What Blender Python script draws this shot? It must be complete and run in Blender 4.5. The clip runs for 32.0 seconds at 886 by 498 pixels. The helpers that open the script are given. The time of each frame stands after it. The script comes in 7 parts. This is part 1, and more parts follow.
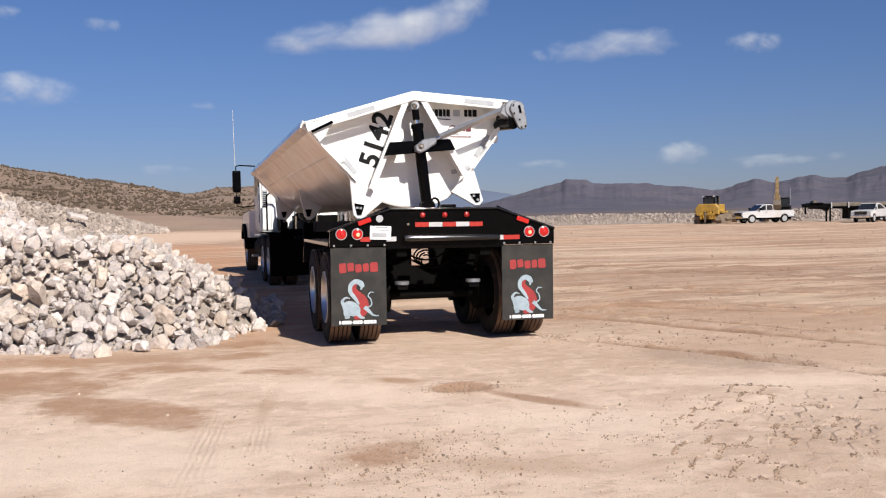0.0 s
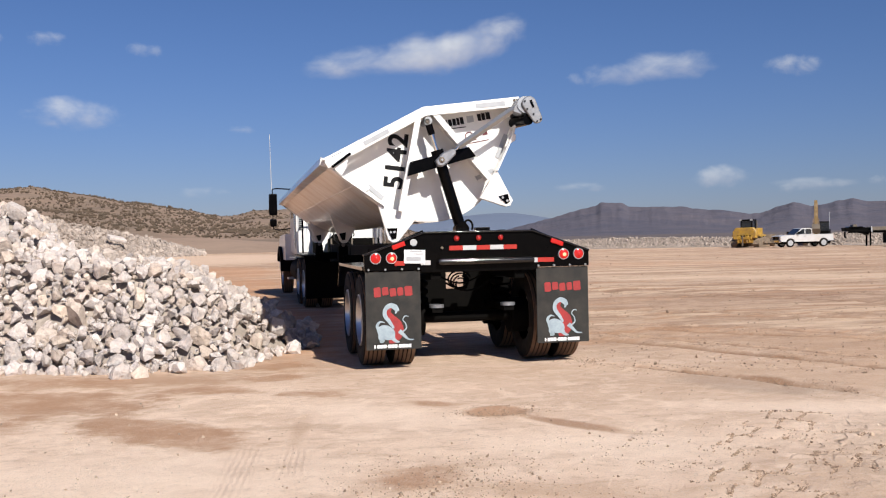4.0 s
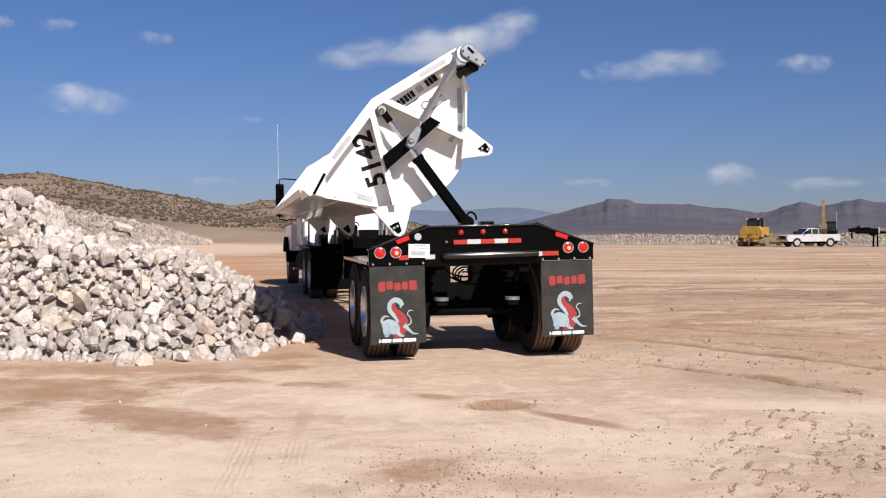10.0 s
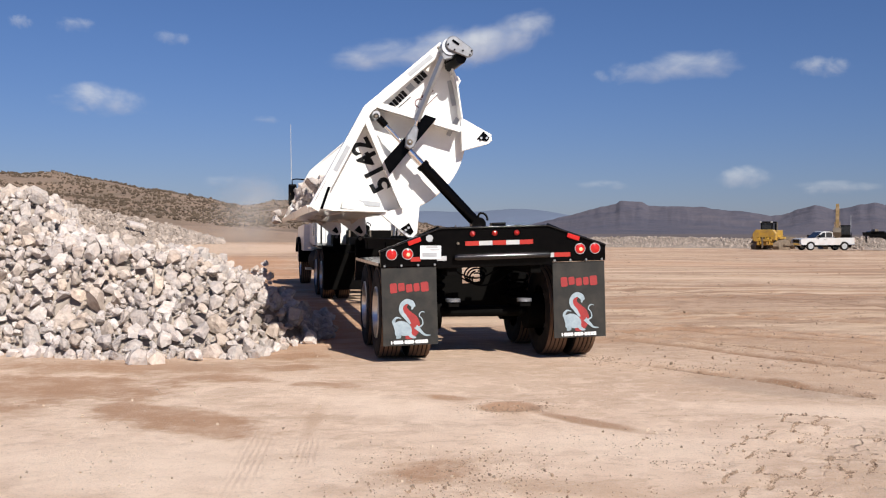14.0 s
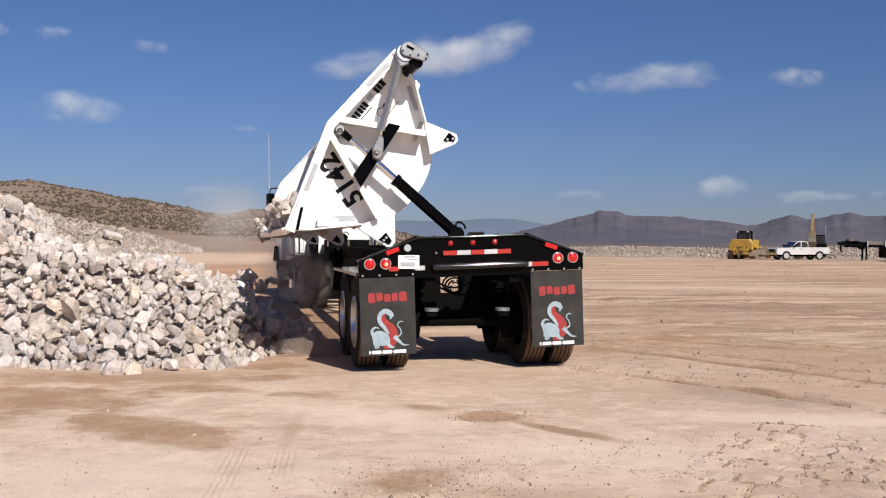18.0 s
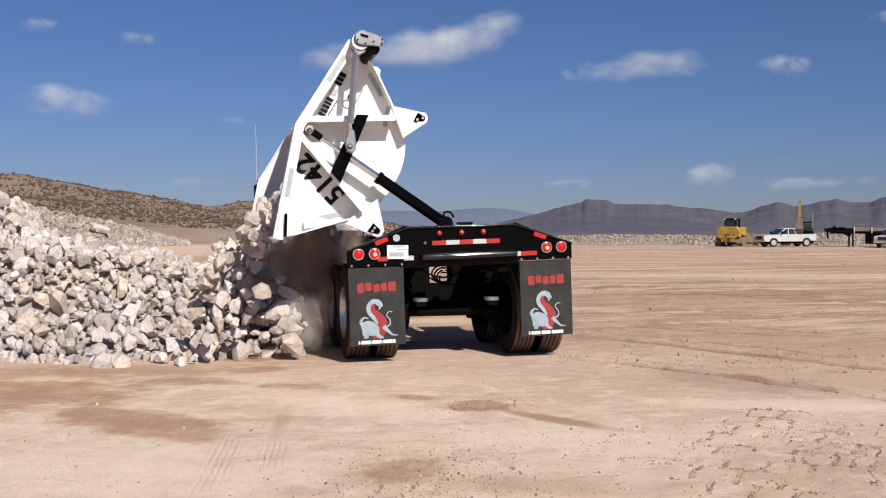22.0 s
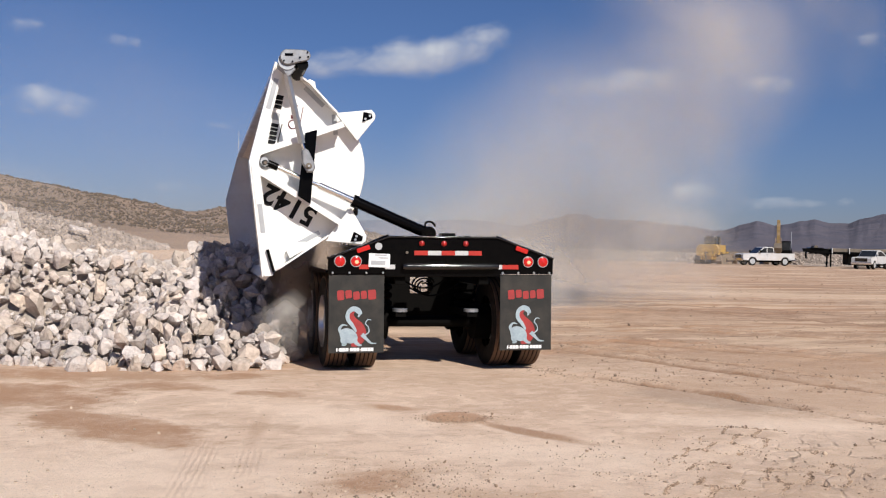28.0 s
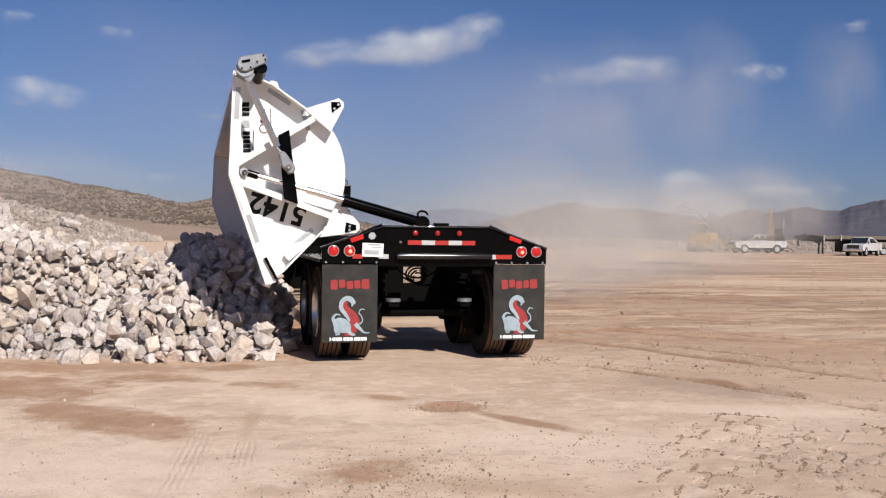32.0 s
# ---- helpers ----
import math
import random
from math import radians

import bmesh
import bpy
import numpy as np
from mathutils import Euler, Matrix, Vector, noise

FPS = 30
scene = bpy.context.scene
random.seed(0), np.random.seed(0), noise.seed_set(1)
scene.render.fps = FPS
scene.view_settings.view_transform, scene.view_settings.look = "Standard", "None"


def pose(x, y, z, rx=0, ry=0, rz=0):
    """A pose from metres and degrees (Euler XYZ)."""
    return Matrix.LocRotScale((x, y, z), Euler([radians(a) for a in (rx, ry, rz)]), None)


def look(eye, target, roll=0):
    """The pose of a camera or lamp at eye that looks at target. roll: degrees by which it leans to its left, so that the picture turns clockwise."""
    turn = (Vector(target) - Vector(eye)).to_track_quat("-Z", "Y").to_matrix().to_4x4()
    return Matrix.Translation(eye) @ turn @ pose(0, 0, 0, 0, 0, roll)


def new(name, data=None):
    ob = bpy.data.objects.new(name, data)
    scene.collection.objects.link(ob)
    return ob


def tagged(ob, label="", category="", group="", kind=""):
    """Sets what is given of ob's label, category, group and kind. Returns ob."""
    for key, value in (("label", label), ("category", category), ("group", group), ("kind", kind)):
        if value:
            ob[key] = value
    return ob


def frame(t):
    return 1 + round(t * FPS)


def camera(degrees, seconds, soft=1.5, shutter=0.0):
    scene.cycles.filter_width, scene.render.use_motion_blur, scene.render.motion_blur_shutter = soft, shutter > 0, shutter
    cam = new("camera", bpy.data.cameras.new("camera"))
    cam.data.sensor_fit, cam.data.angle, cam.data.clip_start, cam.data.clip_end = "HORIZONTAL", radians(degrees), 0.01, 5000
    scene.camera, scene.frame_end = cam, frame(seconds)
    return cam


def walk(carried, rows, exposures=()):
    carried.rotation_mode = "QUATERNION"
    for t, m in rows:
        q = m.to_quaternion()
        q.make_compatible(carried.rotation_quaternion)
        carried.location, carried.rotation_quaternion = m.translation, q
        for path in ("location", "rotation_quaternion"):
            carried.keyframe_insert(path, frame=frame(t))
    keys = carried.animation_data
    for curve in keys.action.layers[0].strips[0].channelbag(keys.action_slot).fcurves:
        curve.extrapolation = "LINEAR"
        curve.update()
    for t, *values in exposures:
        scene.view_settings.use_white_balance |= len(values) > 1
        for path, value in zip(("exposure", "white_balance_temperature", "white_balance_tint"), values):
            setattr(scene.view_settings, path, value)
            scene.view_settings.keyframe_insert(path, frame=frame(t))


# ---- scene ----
# ---- camera: held by hand at one spot, turning a little ----
EYE = (-2.614, -10.900, 1.445)


def aim(yaw, pitch, roll):
    """The pose of a camera at EYE, turned to the right of +Y by yaw and up by pitch, in degrees."""
    a, b = radians(yaw), radians(pitch)
    way = Vector((math.sin(a) * math.cos(b), math.cos(a) * math.cos(b), math.sin(b)))
    return look(EYE, Vector(EYE) + 10 * way, roll)


cam = camera(47.52, 32.0, soft=1.15)
walk(cam, [
    (0, aim(13.40, -1.97, -1.39)), (0.5, aim(13.53, -1.67, -1.29)), (1, aim(13.40, -1.37, -1.23)),
    (1.5, aim(13.10, -1.00, -1.19)), (2, aim(12.49, -0.83, -1.13)), (2.5, aim(12.10, -0.64, -1.24)),
    (3, aim(11.91, -0.65, -1.25)), (3.5, aim(11.70, -0.58, -1.25)), (5.5, aim(10.92, -0.84, -1.25)),
    (6, aim(10.91, -0.86, -1.18)), (6.5, aim(11.02, -0.82, -0.89)), (7, aim(11.19, -0.73, -0.89)),
    (7.5, aim(11.14, -0.60, -0.96)), (8, aim(11.13, -0.71, -0.94)), (8.5, aim(11.18, -0.95, -0.72)),
    (9, aim(11.17, -1.03, -0.54)), (9.5, aim(11.20, -1.06, -0.32)), (10, aim(11.12, -0.99, -0.21)),
    (10.5, aim(10.82, -0.89, -0.13)), (11, aim(10.68, -0.83, 0.01)), (11.5, aim(10.55, -0.84, 0.27)),
    (12, aim(10.57, -0.96, 0.27)), (12.5, aim(10.62, -1.04, 0.18)), (13, aim(10.52, -1.04, 0.07)),
    (13.5, aim(10.47, -0.95, 0.08)), (14, aim(10.43, -0.93, 0.17)), (14.5, aim(10.35, -0.84, 0.45)),
    (16.5, aim(10.87, -0.06, 0.48)), (17, aim(11.20, -0.04, 0.46)), (17.5, aim(11.47, -0.33, 0.37)),
    (18, aim(11.66, -0.39, 0.20)), (18.5, aim(11.86, -0.54, -0.01)), (19, aim(11.93, -0.65, -0.15)),
    (19.5, aim(11.95, -0.61, -0.31)), (20, aim(12.05, -0.68, -0.40)), (20.5, aim(12.08, -0.85, -0.46)),
    (21, aim(12.06, -0.96, -0.50)), (21.5, aim(12.17, -0.91, -0.45)), (22, aim(12.31, -0.96, -0.31)),
    (22.5, aim(12.38, -0.87, -0.09)), (23, aim(12.61, -0.74, 0.03)), (23.5, aim(12.77, -0.60, 0.46)),
    (24, aim(12.93, -0.52, 0.67)), (24.5, aim(12.92, -0.40, 0.60)), (25, aim(12.96, -0.41, 0.73)),
    (25.5, aim(13.08, -0.41, 0.78)), (27.5, aim(13.33, -0.21, 1.11)), (28, aim(13.40, -0.33, 1.08)),
    (28.5, aim(13.62, -0.40, 1.15)), (29, aim(13.69, -0.44, 1.21)), (29.5, aim(13.78, -0.39, 1.24)),
    (30, aim(13.82, -0.47, 1.20)), (30.5, aim(13.79, -0.47, 1.02)), (31, aim(13.76, -0.60, 0.80)),
    (31.5, aim(13.70, -0.77, 0.74)), (32, aim(13.81, -0.91, 0.70)),
], exposures=[(0, 0.44), (10, 0.42), (14, 0.37), (18, 0.32), (22, 0.29), (32, 0.25)])
# ---- sun and sky: a clear desert noon ----
SUN = Vector((0.36, -1.22, 1.0)).normalized()
sun = new("sun", bpy.data.lights.new("sun", "SUN"))
sun.data.energy, sun.data.angle, sun.data.color = 5.0, radians(0.55), (1.0, 0.95, 0.88)
sun.matrix_basis = look(SUN * 60, (0, 0, 0))

world = bpy.data.worlds.new("sky")
scene.world = world
world.use_nodes = True
sky = world.node_tree.nodes.new("ShaderNodeTexSky")
sky.sky_type, sky.sun_disc = "NISHITA", False
sky.sun_elevation, sky.sun_rotation = math.asin(SUN.z), math.atan2(SUN.x, SUN.y)
sky.air_density, sky.dust_density, sky.ozone_density, sky.altitude = 1.15, 0.25, 1.5, 800
tone = world.node_tree.nodes.new("ShaderNodeMix")
tone.data_type, tone.blend_type = "RGBA", "MULTIPLY"
tone.inputs[0].default_value, tone.inputs[7].default_value = 1.0, (0.67, 0.84, 1.34, 1)
world.node_tree.links.new(sky.outputs[0], tone.inputs[6])
# paler air towards the horizon
wn, wk = world.node_tree.nodes, world.node_tree.links
way, split, low_air, pale = wn.new("ShaderNodeTexCoord"), wn.new("ShaderNodeSeparateXYZ"), wn.new("ShaderNodeMapRange"), wn.new("ShaderNodeMix")
pale.data_type, low_air.interpolation_type = "RGBA", "SMOOTHSTEP"
low_air.inputs[1].default_value, low_air.inputs[2].default_value = -0.02, 0.24
pale.inputs[6].default_value, pale.inputs[7].default_value = (0.62, 0.75, 1.32, 1), (0.635, 0.84, 1.35, 1)
wk.new(way.outputs["Generated"], split.inputs[0]), wk.new(split.outputs["Z"], low_air.inputs[0])
wk.new(low_air.outputs[0], pale.inputs[0]), wk.new(pale.outputs[2], tone.inputs[7])
world.node_tree.links.new(tone.outputs[2], world.node_tree.nodes["Background"].inputs[0])
world.node_tree.nodes["Background"].inputs[1].default_value = 0.038
scene.cycles.transparent_max_bounces = 32


# ---- materials ----
def surface(name, tint, second=None, rough=0.6, metal=0.0, fine=30.0, coarse=3.0, bump=0.0, coat=0.0, gain=0.5, each=0.0, dust=None, dust_amount=0.0, shine=0.5, tans=None):
    """A node material: two tints mixed by noise of two sizes, fine relief, thin dust that gathers by noise."""
    m = bpy.data.materials.new(name)
    m.use_nodes = True
    n, k = m.node_tree.nodes, m.node_tree.links
    b = n["Principled BSDF"]
    b.inputs["Roughness"].default_value, b.inputs["Metallic"].default_value = rough, metal
    b.inputs["Specular IOR Level"].default_value = shine
    b.inputs["Coat Weight"].default_value, b.inputs["Coat Roughness"].default_value = coat, 0.08
    co = n.new("ShaderNodeTexCoord")
    where = co.outputs["Object"]
    if each:
        info = n.new("ShaderNodeObjectInfo")
        add = n.new("ShaderNodeVectorMath")
        add.operation = "MULTIPLY_ADD"
        k.new(info.outputs["Random"], add.inputs[0])
        add.inputs[1].default_value = (37, 61, 53)
        k.new(where, add.inputs[2])
        where = add.outputs[0]
    values = []
    for scale, detail in ((fine, 6), (coarse, 4)):
        t = n.new("ShaderNodeTexNoise")
        t.inputs["Scale"].default_value, t.inputs["Detail"].default_value, t.inputs["Roughness"].default_value = scale, detail, 0.62
        k.new(where, t.inputs["Vector"])
        values.append(t.outputs[0])
    mix = n.new("ShaderNodeMix")
    mix.inputs[0].default_value = gain
    k.new(values[0], mix.inputs[2]), k.new(values[1], mix.inputs[3])
    ramp = n.new("ShaderNodeMapRange")
    ramp.inputs[1].default_value, ramp.inputs[2].default_value = 0.36, 0.64
    k.new(mix.outputs[0], ramp.inputs[0])
    blend = n.new("ShaderNodeMix")
    blend.data_type = "RGBA"
    k.new(ramp.outputs[0], blend.inputs[0])
    blend.inputs[6].default_value, blend.inputs[7].default_value = (*tint, 1), (*(second or [c * 0.8 for c in tint]), 1)
    colour = blend.outputs[2]
    if each:
        hsv = n.new("ShaderNodeHueSaturation")
        vary = n.new("ShaderNodeMapRange")
        vary.inputs[3].default_value, vary.inputs[4].default_value = 1 - each, 1 + each
        k.new(info.outputs["Random"], vary.inputs[0])
        k.new(vary.outputs[0], hsv.inputs["Value"])
        k.new(colour, hsv.inputs["Color"])
        colour = hsv.outputs[0]
        for step, kind in ((7.31, tans[0]), (13.7, tans[1])) if tans else ():
            pick, cut_in, stain = n.new("ShaderNodeMath"), n.new("ShaderNodeMapRange"), n.new("ShaderNodeMix")
            pick.operation, stain.data_type, stain.blend_type = "PINGPONG", "RGBA", "MULTIPLY"
            times = n.new("ShaderNodeMath")
            times.operation, times.inputs[1].default_value, pick.inputs[1].default_value = "MULTIPLY", step, 0.5
            k.new(info.outputs["Random"], times.inputs[0]), k.new(times.outputs[0], pick.inputs[0])
            for i, q in enumerate((0.30, 0.46, 0.0, 1.0)):
                cut_in.inputs[i + 1].default_value = q
            k.new(pick.outputs[0], cut_in.inputs[0]), k.new(cut_in.outputs[0], stain.inputs[0])
            k.new(colour, stain.inputs[6])
            stain.inputs[7].default_value = (*kind, 1)
            colour = stain.outputs[2]
    if dust:
        t = n.new("ShaderNodeTexNoise")
        t.inputs["Scale"].default_value, t.inputs["Detail"].default_value = coarse * 2.3, 7
        k.new(where, t.inputs["Vector"])
        r2 = n.new("ShaderNodeMapRange")
        r2.inputs[1].default_value, r2.inputs[2].default_value, r2.inputs[4].default_value = 0.42, 0.72, dust_amount
        k.new(t.outputs[0], r2.inputs[0])
        over = n.new("ShaderNodeMix")
        over.data_type = "RGBA"
        k.new(r2.outputs[0], over.inputs[0]), k.new(colour, over.inputs[6])
        over.inputs[7].default_value = (*dust, 1)
        colour = over.outputs[2]
    k.new(colour, b.inputs["Base Color"])
    if bump:
        bp = n.new("ShaderNodeBump")
        bp.inputs["Strength"].default_value, bp.inputs["Distance"].default_value = 1.0, bump
        k.new(mix.outputs[0], bp.inputs["Height"])
        k.new(bp.outputs[0], b.inputs["Normal"])
    return m


WHITE = surface("white_paint", (0.80, 0.80, 0.78), (0.74, 0.73, 0.70), 0.32, coat=0.35, fine=9, coarse=1.2, dust=(0.5, 0.40, 0.30), dust_amount=0.18)
# the tan is dust plus the ground's reflection, painted in as one tint
TUBSIDE = surface("white_tub_steel", (0.78, 0.76, 0.72), (0.66, 0.60, 0.53), 0.28, coat=0.5, fine=6, coarse=0.8, dust=(0.47, 0.33, 0.225), dust_amount=0.6)
def dented(m, stretch, scale, depth):
    """Adds a slow waviness to a sheet."""
    n, k = m.node_tree.nodes, m.node_tree.links
    co, mp, t, bp = n.new("ShaderNodeTexCoord"), n.new("ShaderNodeMapping"), n.new("ShaderNodeTexNoise"), n.new("ShaderNodeBump")
    mp.inputs["Scale"].default_value, t.inputs["Scale"].default_value, t.inputs["Detail"].default_value = stretch, scale, 2.5
    bp.inputs["Strength"].default_value, bp.inputs["Distance"].default_value = 1.0, depth
    k.new(co.outputs["Object"], mp.inputs[0]), k.new(mp.outputs[0], t.inputs["Vector"]), k.new(t.outputs[0], bp.inputs["Height"])
    k.new(bp.outputs[0], n["Principled BSDF"].inputs["Normal"])


dented(TUBSIDE, (0.5, 1.6, 0.5), 1.5, 0.10)
INSIDE = surface("scoured_tub_lining", (0.74, 0.70, 0.65), (0.58, 0.52, 0.46), 0.5, fine=14, coarse=2, bump=0.004, dust=(0.5, 0.40, 0.30), dust_amount=0.5)
BLACK = surface("black_paint", (0.0013, 0.0013, 0.0016), (0.0026, 0.0024, 0.0024), 0.14, fine=14, coarse=1.5, shine=0.06, dust=(0.20, 0.15, 0.11), dust_amount=0.004)
FRAMEBLACK = surface("dusty_black_frame", (0.0015, 0.0015, 0.0015), (0.0028, 0.0024, 0.002), 0.75, fine=11, coarse=2.0, shine=0.06, dust=(0.16, 0.12, 0.085), dust_amount=0.006)
RUBBER = surface("tyre_rubber", (0.007, 0.0065, 0.006), (0.014, 0.0115, 0.010), 0.85, fine=40, coarse=4, bump=0.002, shine=0.2, dust=(0.16, 0.105, 0.07), dust_amount=0.12)
TREAD = surface("dusty_tread", (0.095, 0.055, 0.033), (0.17, 0.10, 0.062), 0.9, fine=40, coarse=4, bump=0.002)
FLAP = surface("flap_rubber", (0.019, 0.019, 0.0185), (0.027, 0.026, 0.024), 0.75, shine=0.25, fine=60, coarse=2.5, bump=0.001, dust=(0.12, 0.10, 0.08), dust_amount=0.2)
ALUMINIUM = surface("polished_aluminium", (0.66, 0.65, 0.64), (0.50, 0.48, 0.46), 0.30, metal=0.9, fine=20, coarse=3)
STEEL = surface("galvanised_steel", (0.50, 0.51, 0.52), (0.38, 0.39, 0.40), 0.38, metal=0.8, fine=25, coarse=3)
GREY = surface("grey_fitting", (0.42, 0.43, 0.44), (0.34, 0.35, 0.36), 0.45, metal=0.3, fine=20, coarse=3)
DULLGREY = surface("weathered_alloy", (0.30, 0.31, 0.33), (0.20, 0.21, 0.23), 0.45, metal=0.5, fine=30, coarse=5, dust=(0.16, 0.14, 0.13), dust_amount=0.5)
CHROME = surface("chrome_rod", (0.8, 0.8, 0.8), (0.7, 0.7, 0.7), 0.12, metal=1.0)
REDTAPE = surface("red_reflector", (0.40, 0.025, 0.015), (0.32, 0.02, 0.012), 0.35)
GLOSSBLACK = surface("glossy_black_fender", (0.008, 0.008, 0.009), (0.014, 0.013, 0.012), 0.12, fine=14, coarse=1.5, shine=0.5)
BARBLACK = surface("polished_black_bar", (0.006, 0.006, 0.0066), (0.010, 0.009, 0.009), 0.06, fine=14, coarse=1.5, shine=0.5)
WHITETAPE = surface("silver_reflector", (0.50, 0.50, 0.50), (0.40, 0.40, 0.40), 0.3)
REDPRINT = surface("red_print", (0.33, 0.022, 0.022), (0.20, 0.016, 0.016), 0.6, fine=60, coarse=8)
PALEPRINT = surface("pale_print", (0.33, 0.40, 0.44), (0.22, 0.28, 0.32), 0.6, fine=40, coarse=8)
WHITEPRINT = surface("white_print", (0.75, 0.75, 0.75), (0.65, 0.65, 0.65), 0.6)
BLACKPRINT = surface("black_print", (0.008, 0.008, 0.009), (0.012, 0.012, 0.012), 0.5, shine=0.1)
MAROON = surface("maroon_print", (0.12, 0.02, 0.03), (0.09, 0.02, 0.02), 0.4)
GLASSY = surface("dark_glass", (0.012, 0.015, 0.018), (0.02, 0.022, 0.025), 0.06, coat=0.5)
YELLOW = surface("yellow_machine_paint", (0.50, 0.29, 0.03), (0.30, 0.17, 0.02), 0.5, fine=5, coarse=1.5, dust=(0.22, 0.15, 0.09), dust_amount=0.7)
DULLYELLOW = surface("dusty_boom_paint", (0.27, 0.165, 0.035), (0.13, 0.085, 0.04), 0.7, fine=8, coarse=1, dust=(0.30, 0.22, 0.15), dust_amount=0.6)
TRACKSTEEL = surface("dusty_track_steel", (0.26, 0.19, 0.13), (0.12, 0.095, 0.07), 0.8, fine=6, coarse=2)
DARKSTEEL = surface("worn_track_steel", (0.10, 0.085, 0.07), (0.20, 0.16, 0.12), 0.6, metal=0.4, fine=12, coarse=2)
PICKUPWHITE = surface("white_car_paint", (0.52, 0.52, 0.53), (0.46, 0.455, 0.45), 0.3, coat=0.3, fine=5, coarse=0.7, dust=(0.42, 0.33, 0.26), dust_amount=0.4)
ROCK = surface("limestone", (0.70, 0.635, 0.59), (0.39, 0.34, 0.315), 0.9, fine=6.5, coarse=1.6, bump=0.055, gain=0.45, each=0.26, dust=(0.60, 0.485, 0.41), dust_amount=0.6, tans=((1.0, 0.91, 0.80), (0.87, 0.86, 0.88)))
ROCKBASE = surface("limestone_heap", (0.70, 0.635, 0.59), (0.39, 0.34, 0.315), 0.9, fine=26, coarse=7.0, bump=0.06, gain=0.45, each=0.26, dust=(0.60, 0.485, 0.41), dust_amount=0.6, tans=((1.0, 0.91, 0.80), (0.87, 0.86, 0.88)))
ROCKFAR = surface("far_limestone", (0.44, 0.365, 0.31), (0.21, 0.17, 0.14), 0.9, fine=8, coarse=1.2, bump=0.02, each=0.25)
# brown fines, toned down to carry the shade in the gaps
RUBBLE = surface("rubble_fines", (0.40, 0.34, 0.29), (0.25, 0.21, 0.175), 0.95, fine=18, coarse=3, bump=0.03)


def glow(name, tint, strength):
    m = bpy.data.materials.new(name)
    m.use_nodes = True
    b = m.node_tree.nodes["Principled BSDF"]
    b.inputs["Base Color"].default_value = (*tint, 1)
    b.inputs["Roughness"].default_value = 0.15
    b.inputs["Emission Color"].default_value, b.inputs["Emission Strength"].default_value = (*tint, 1), strength
    return m


LAMPRED = glow("lit_red_lens", (0.42, 0.012, 0.009), 0.08)
LAMPDARK = glow("unlit_red_lens", (0.20, 0.008, 0.006), 0.03)
LAMPHOT = glow("bright_bulb", (1.0, 0.22, 0.12), 1.6)


# ---- small builders ----
def part(name, bm, material, parent=None, label="", shift=None, smooth=False):
    """Links a bmesh as one mesh object, under a thing or a part."""
    if shift:
        bmesh.ops.translate(bm, verts=bm.verts, vec=shift)
    me = bpy.data.meshes.new(name)
    bm.to_mesh(me)
    bm.free()
    if smooth:
        me.shade_smooth()
        me.set_sharp_from_angle(angle=radians(35))
    me.materials.append(material)
    ob = new(name, me)
    if parent:
        ob.parent = parent
    return tagged(ob, label)


def share(name, ob, m, parent):
    """A part on the same mesh as ob."""
    o = new(name, ob.data)
    o.parent, o.matrix_basis = parent, m
    return o


def box(bm, x0, x1, y0, y1, z0, z1, bevel=0.0):
    verts = bmesh.ops.create_cube(bm, size=1, matrix=Matrix.LocRotScale(((x0 + x1) / 2, (y0 + y1) / 2, (z0 + z1) / 2), None, (abs(x1 - x0), abs(y1 - y0), abs(z1 - z0))))["verts"]
    if bevel:
        edges = list({e for v in verts for e in v.link_edges})
        bmesh.ops.bevel(bm, geom=edges, offset=bevel, segments=2, affect="EDGES", profile=0.6)
    return bm


def rod(bm, a, b, r, r2=None, seg=14, caps=True):
    a, b = Vector(a), Vector(b)
    m = Matrix.Translation((a + b) / 2) @ (b - a).to_track_quat("Z", "Y").to_matrix().to_4x4()
    bmesh.ops.create_cone(bm, cap_ends=caps, segments=seg, radius1=r, radius2=r if r2 is None else r2, depth=(b - a).length, matrix=m)
    return bm


def plate(bm, outline, y0, y1, bevel=0.0):
    """A plate with an outline of (x, z), between two depths y."""
    a = [bm.verts.new((x, y0, z)) for x, z in outline]
    b = [bm.verts.new((x, y1, z)) for x, z in outline]
    n = len(a)
    faces = [bm.faces.new(a), bm.faces.new(b[::-1])] + [bm.faces.new((a[i], b[i], b[(i + 1) % n], a[(i + 1) % n])) for i in range(n)]
    bmesh.ops.recalc_face_normals(bm, faces=faces)
    if bevel:
        edges = [e for e in faces[0].edges] + [e for e in faces[1].edges]
        bmesh.ops.bevel(bm, geom=edges, offset=bevel, segments=1, affect="EDGES")
    return bm


def side_plate(bm, outline, x0, x1):
    """A plate with an outline of (y, z), between two x."""
    a = [bm.verts.new((x0, y, z)) for y, z in outline]
    b = [bm.verts.new((x1, y, z)) for y, z in outline]
    n = len(a)
    faces = [bm.faces.new(a), bm.faces.new(b[::-1])] + [bm.faces.new((a[i], b[i], b[(i + 1) % n], a[(i + 1) % n])) for i in range(n)]
    bmesh.ops.recalc_face_normals(bm, faces=faces)
    return bm


def strip(bm, line, width, y0, y1):
    """A bent bar that follows a line of (x, z), width across it, between two depths y."""
    pts = [Vector(p) for p in line]
    left, right = [], []
    for i, p in enumerate(pts):
        d = (pts[min(i + 1, len(pts) - 1)] - pts[max(i - 1, 0)]).normalized()
        s = Vector((-d.y, d.x)) * width / 2
        left.append(tuple(p + s)), right.append(tuple(p - s))
    return plate(bm, left + right[::-1], y0, y1)


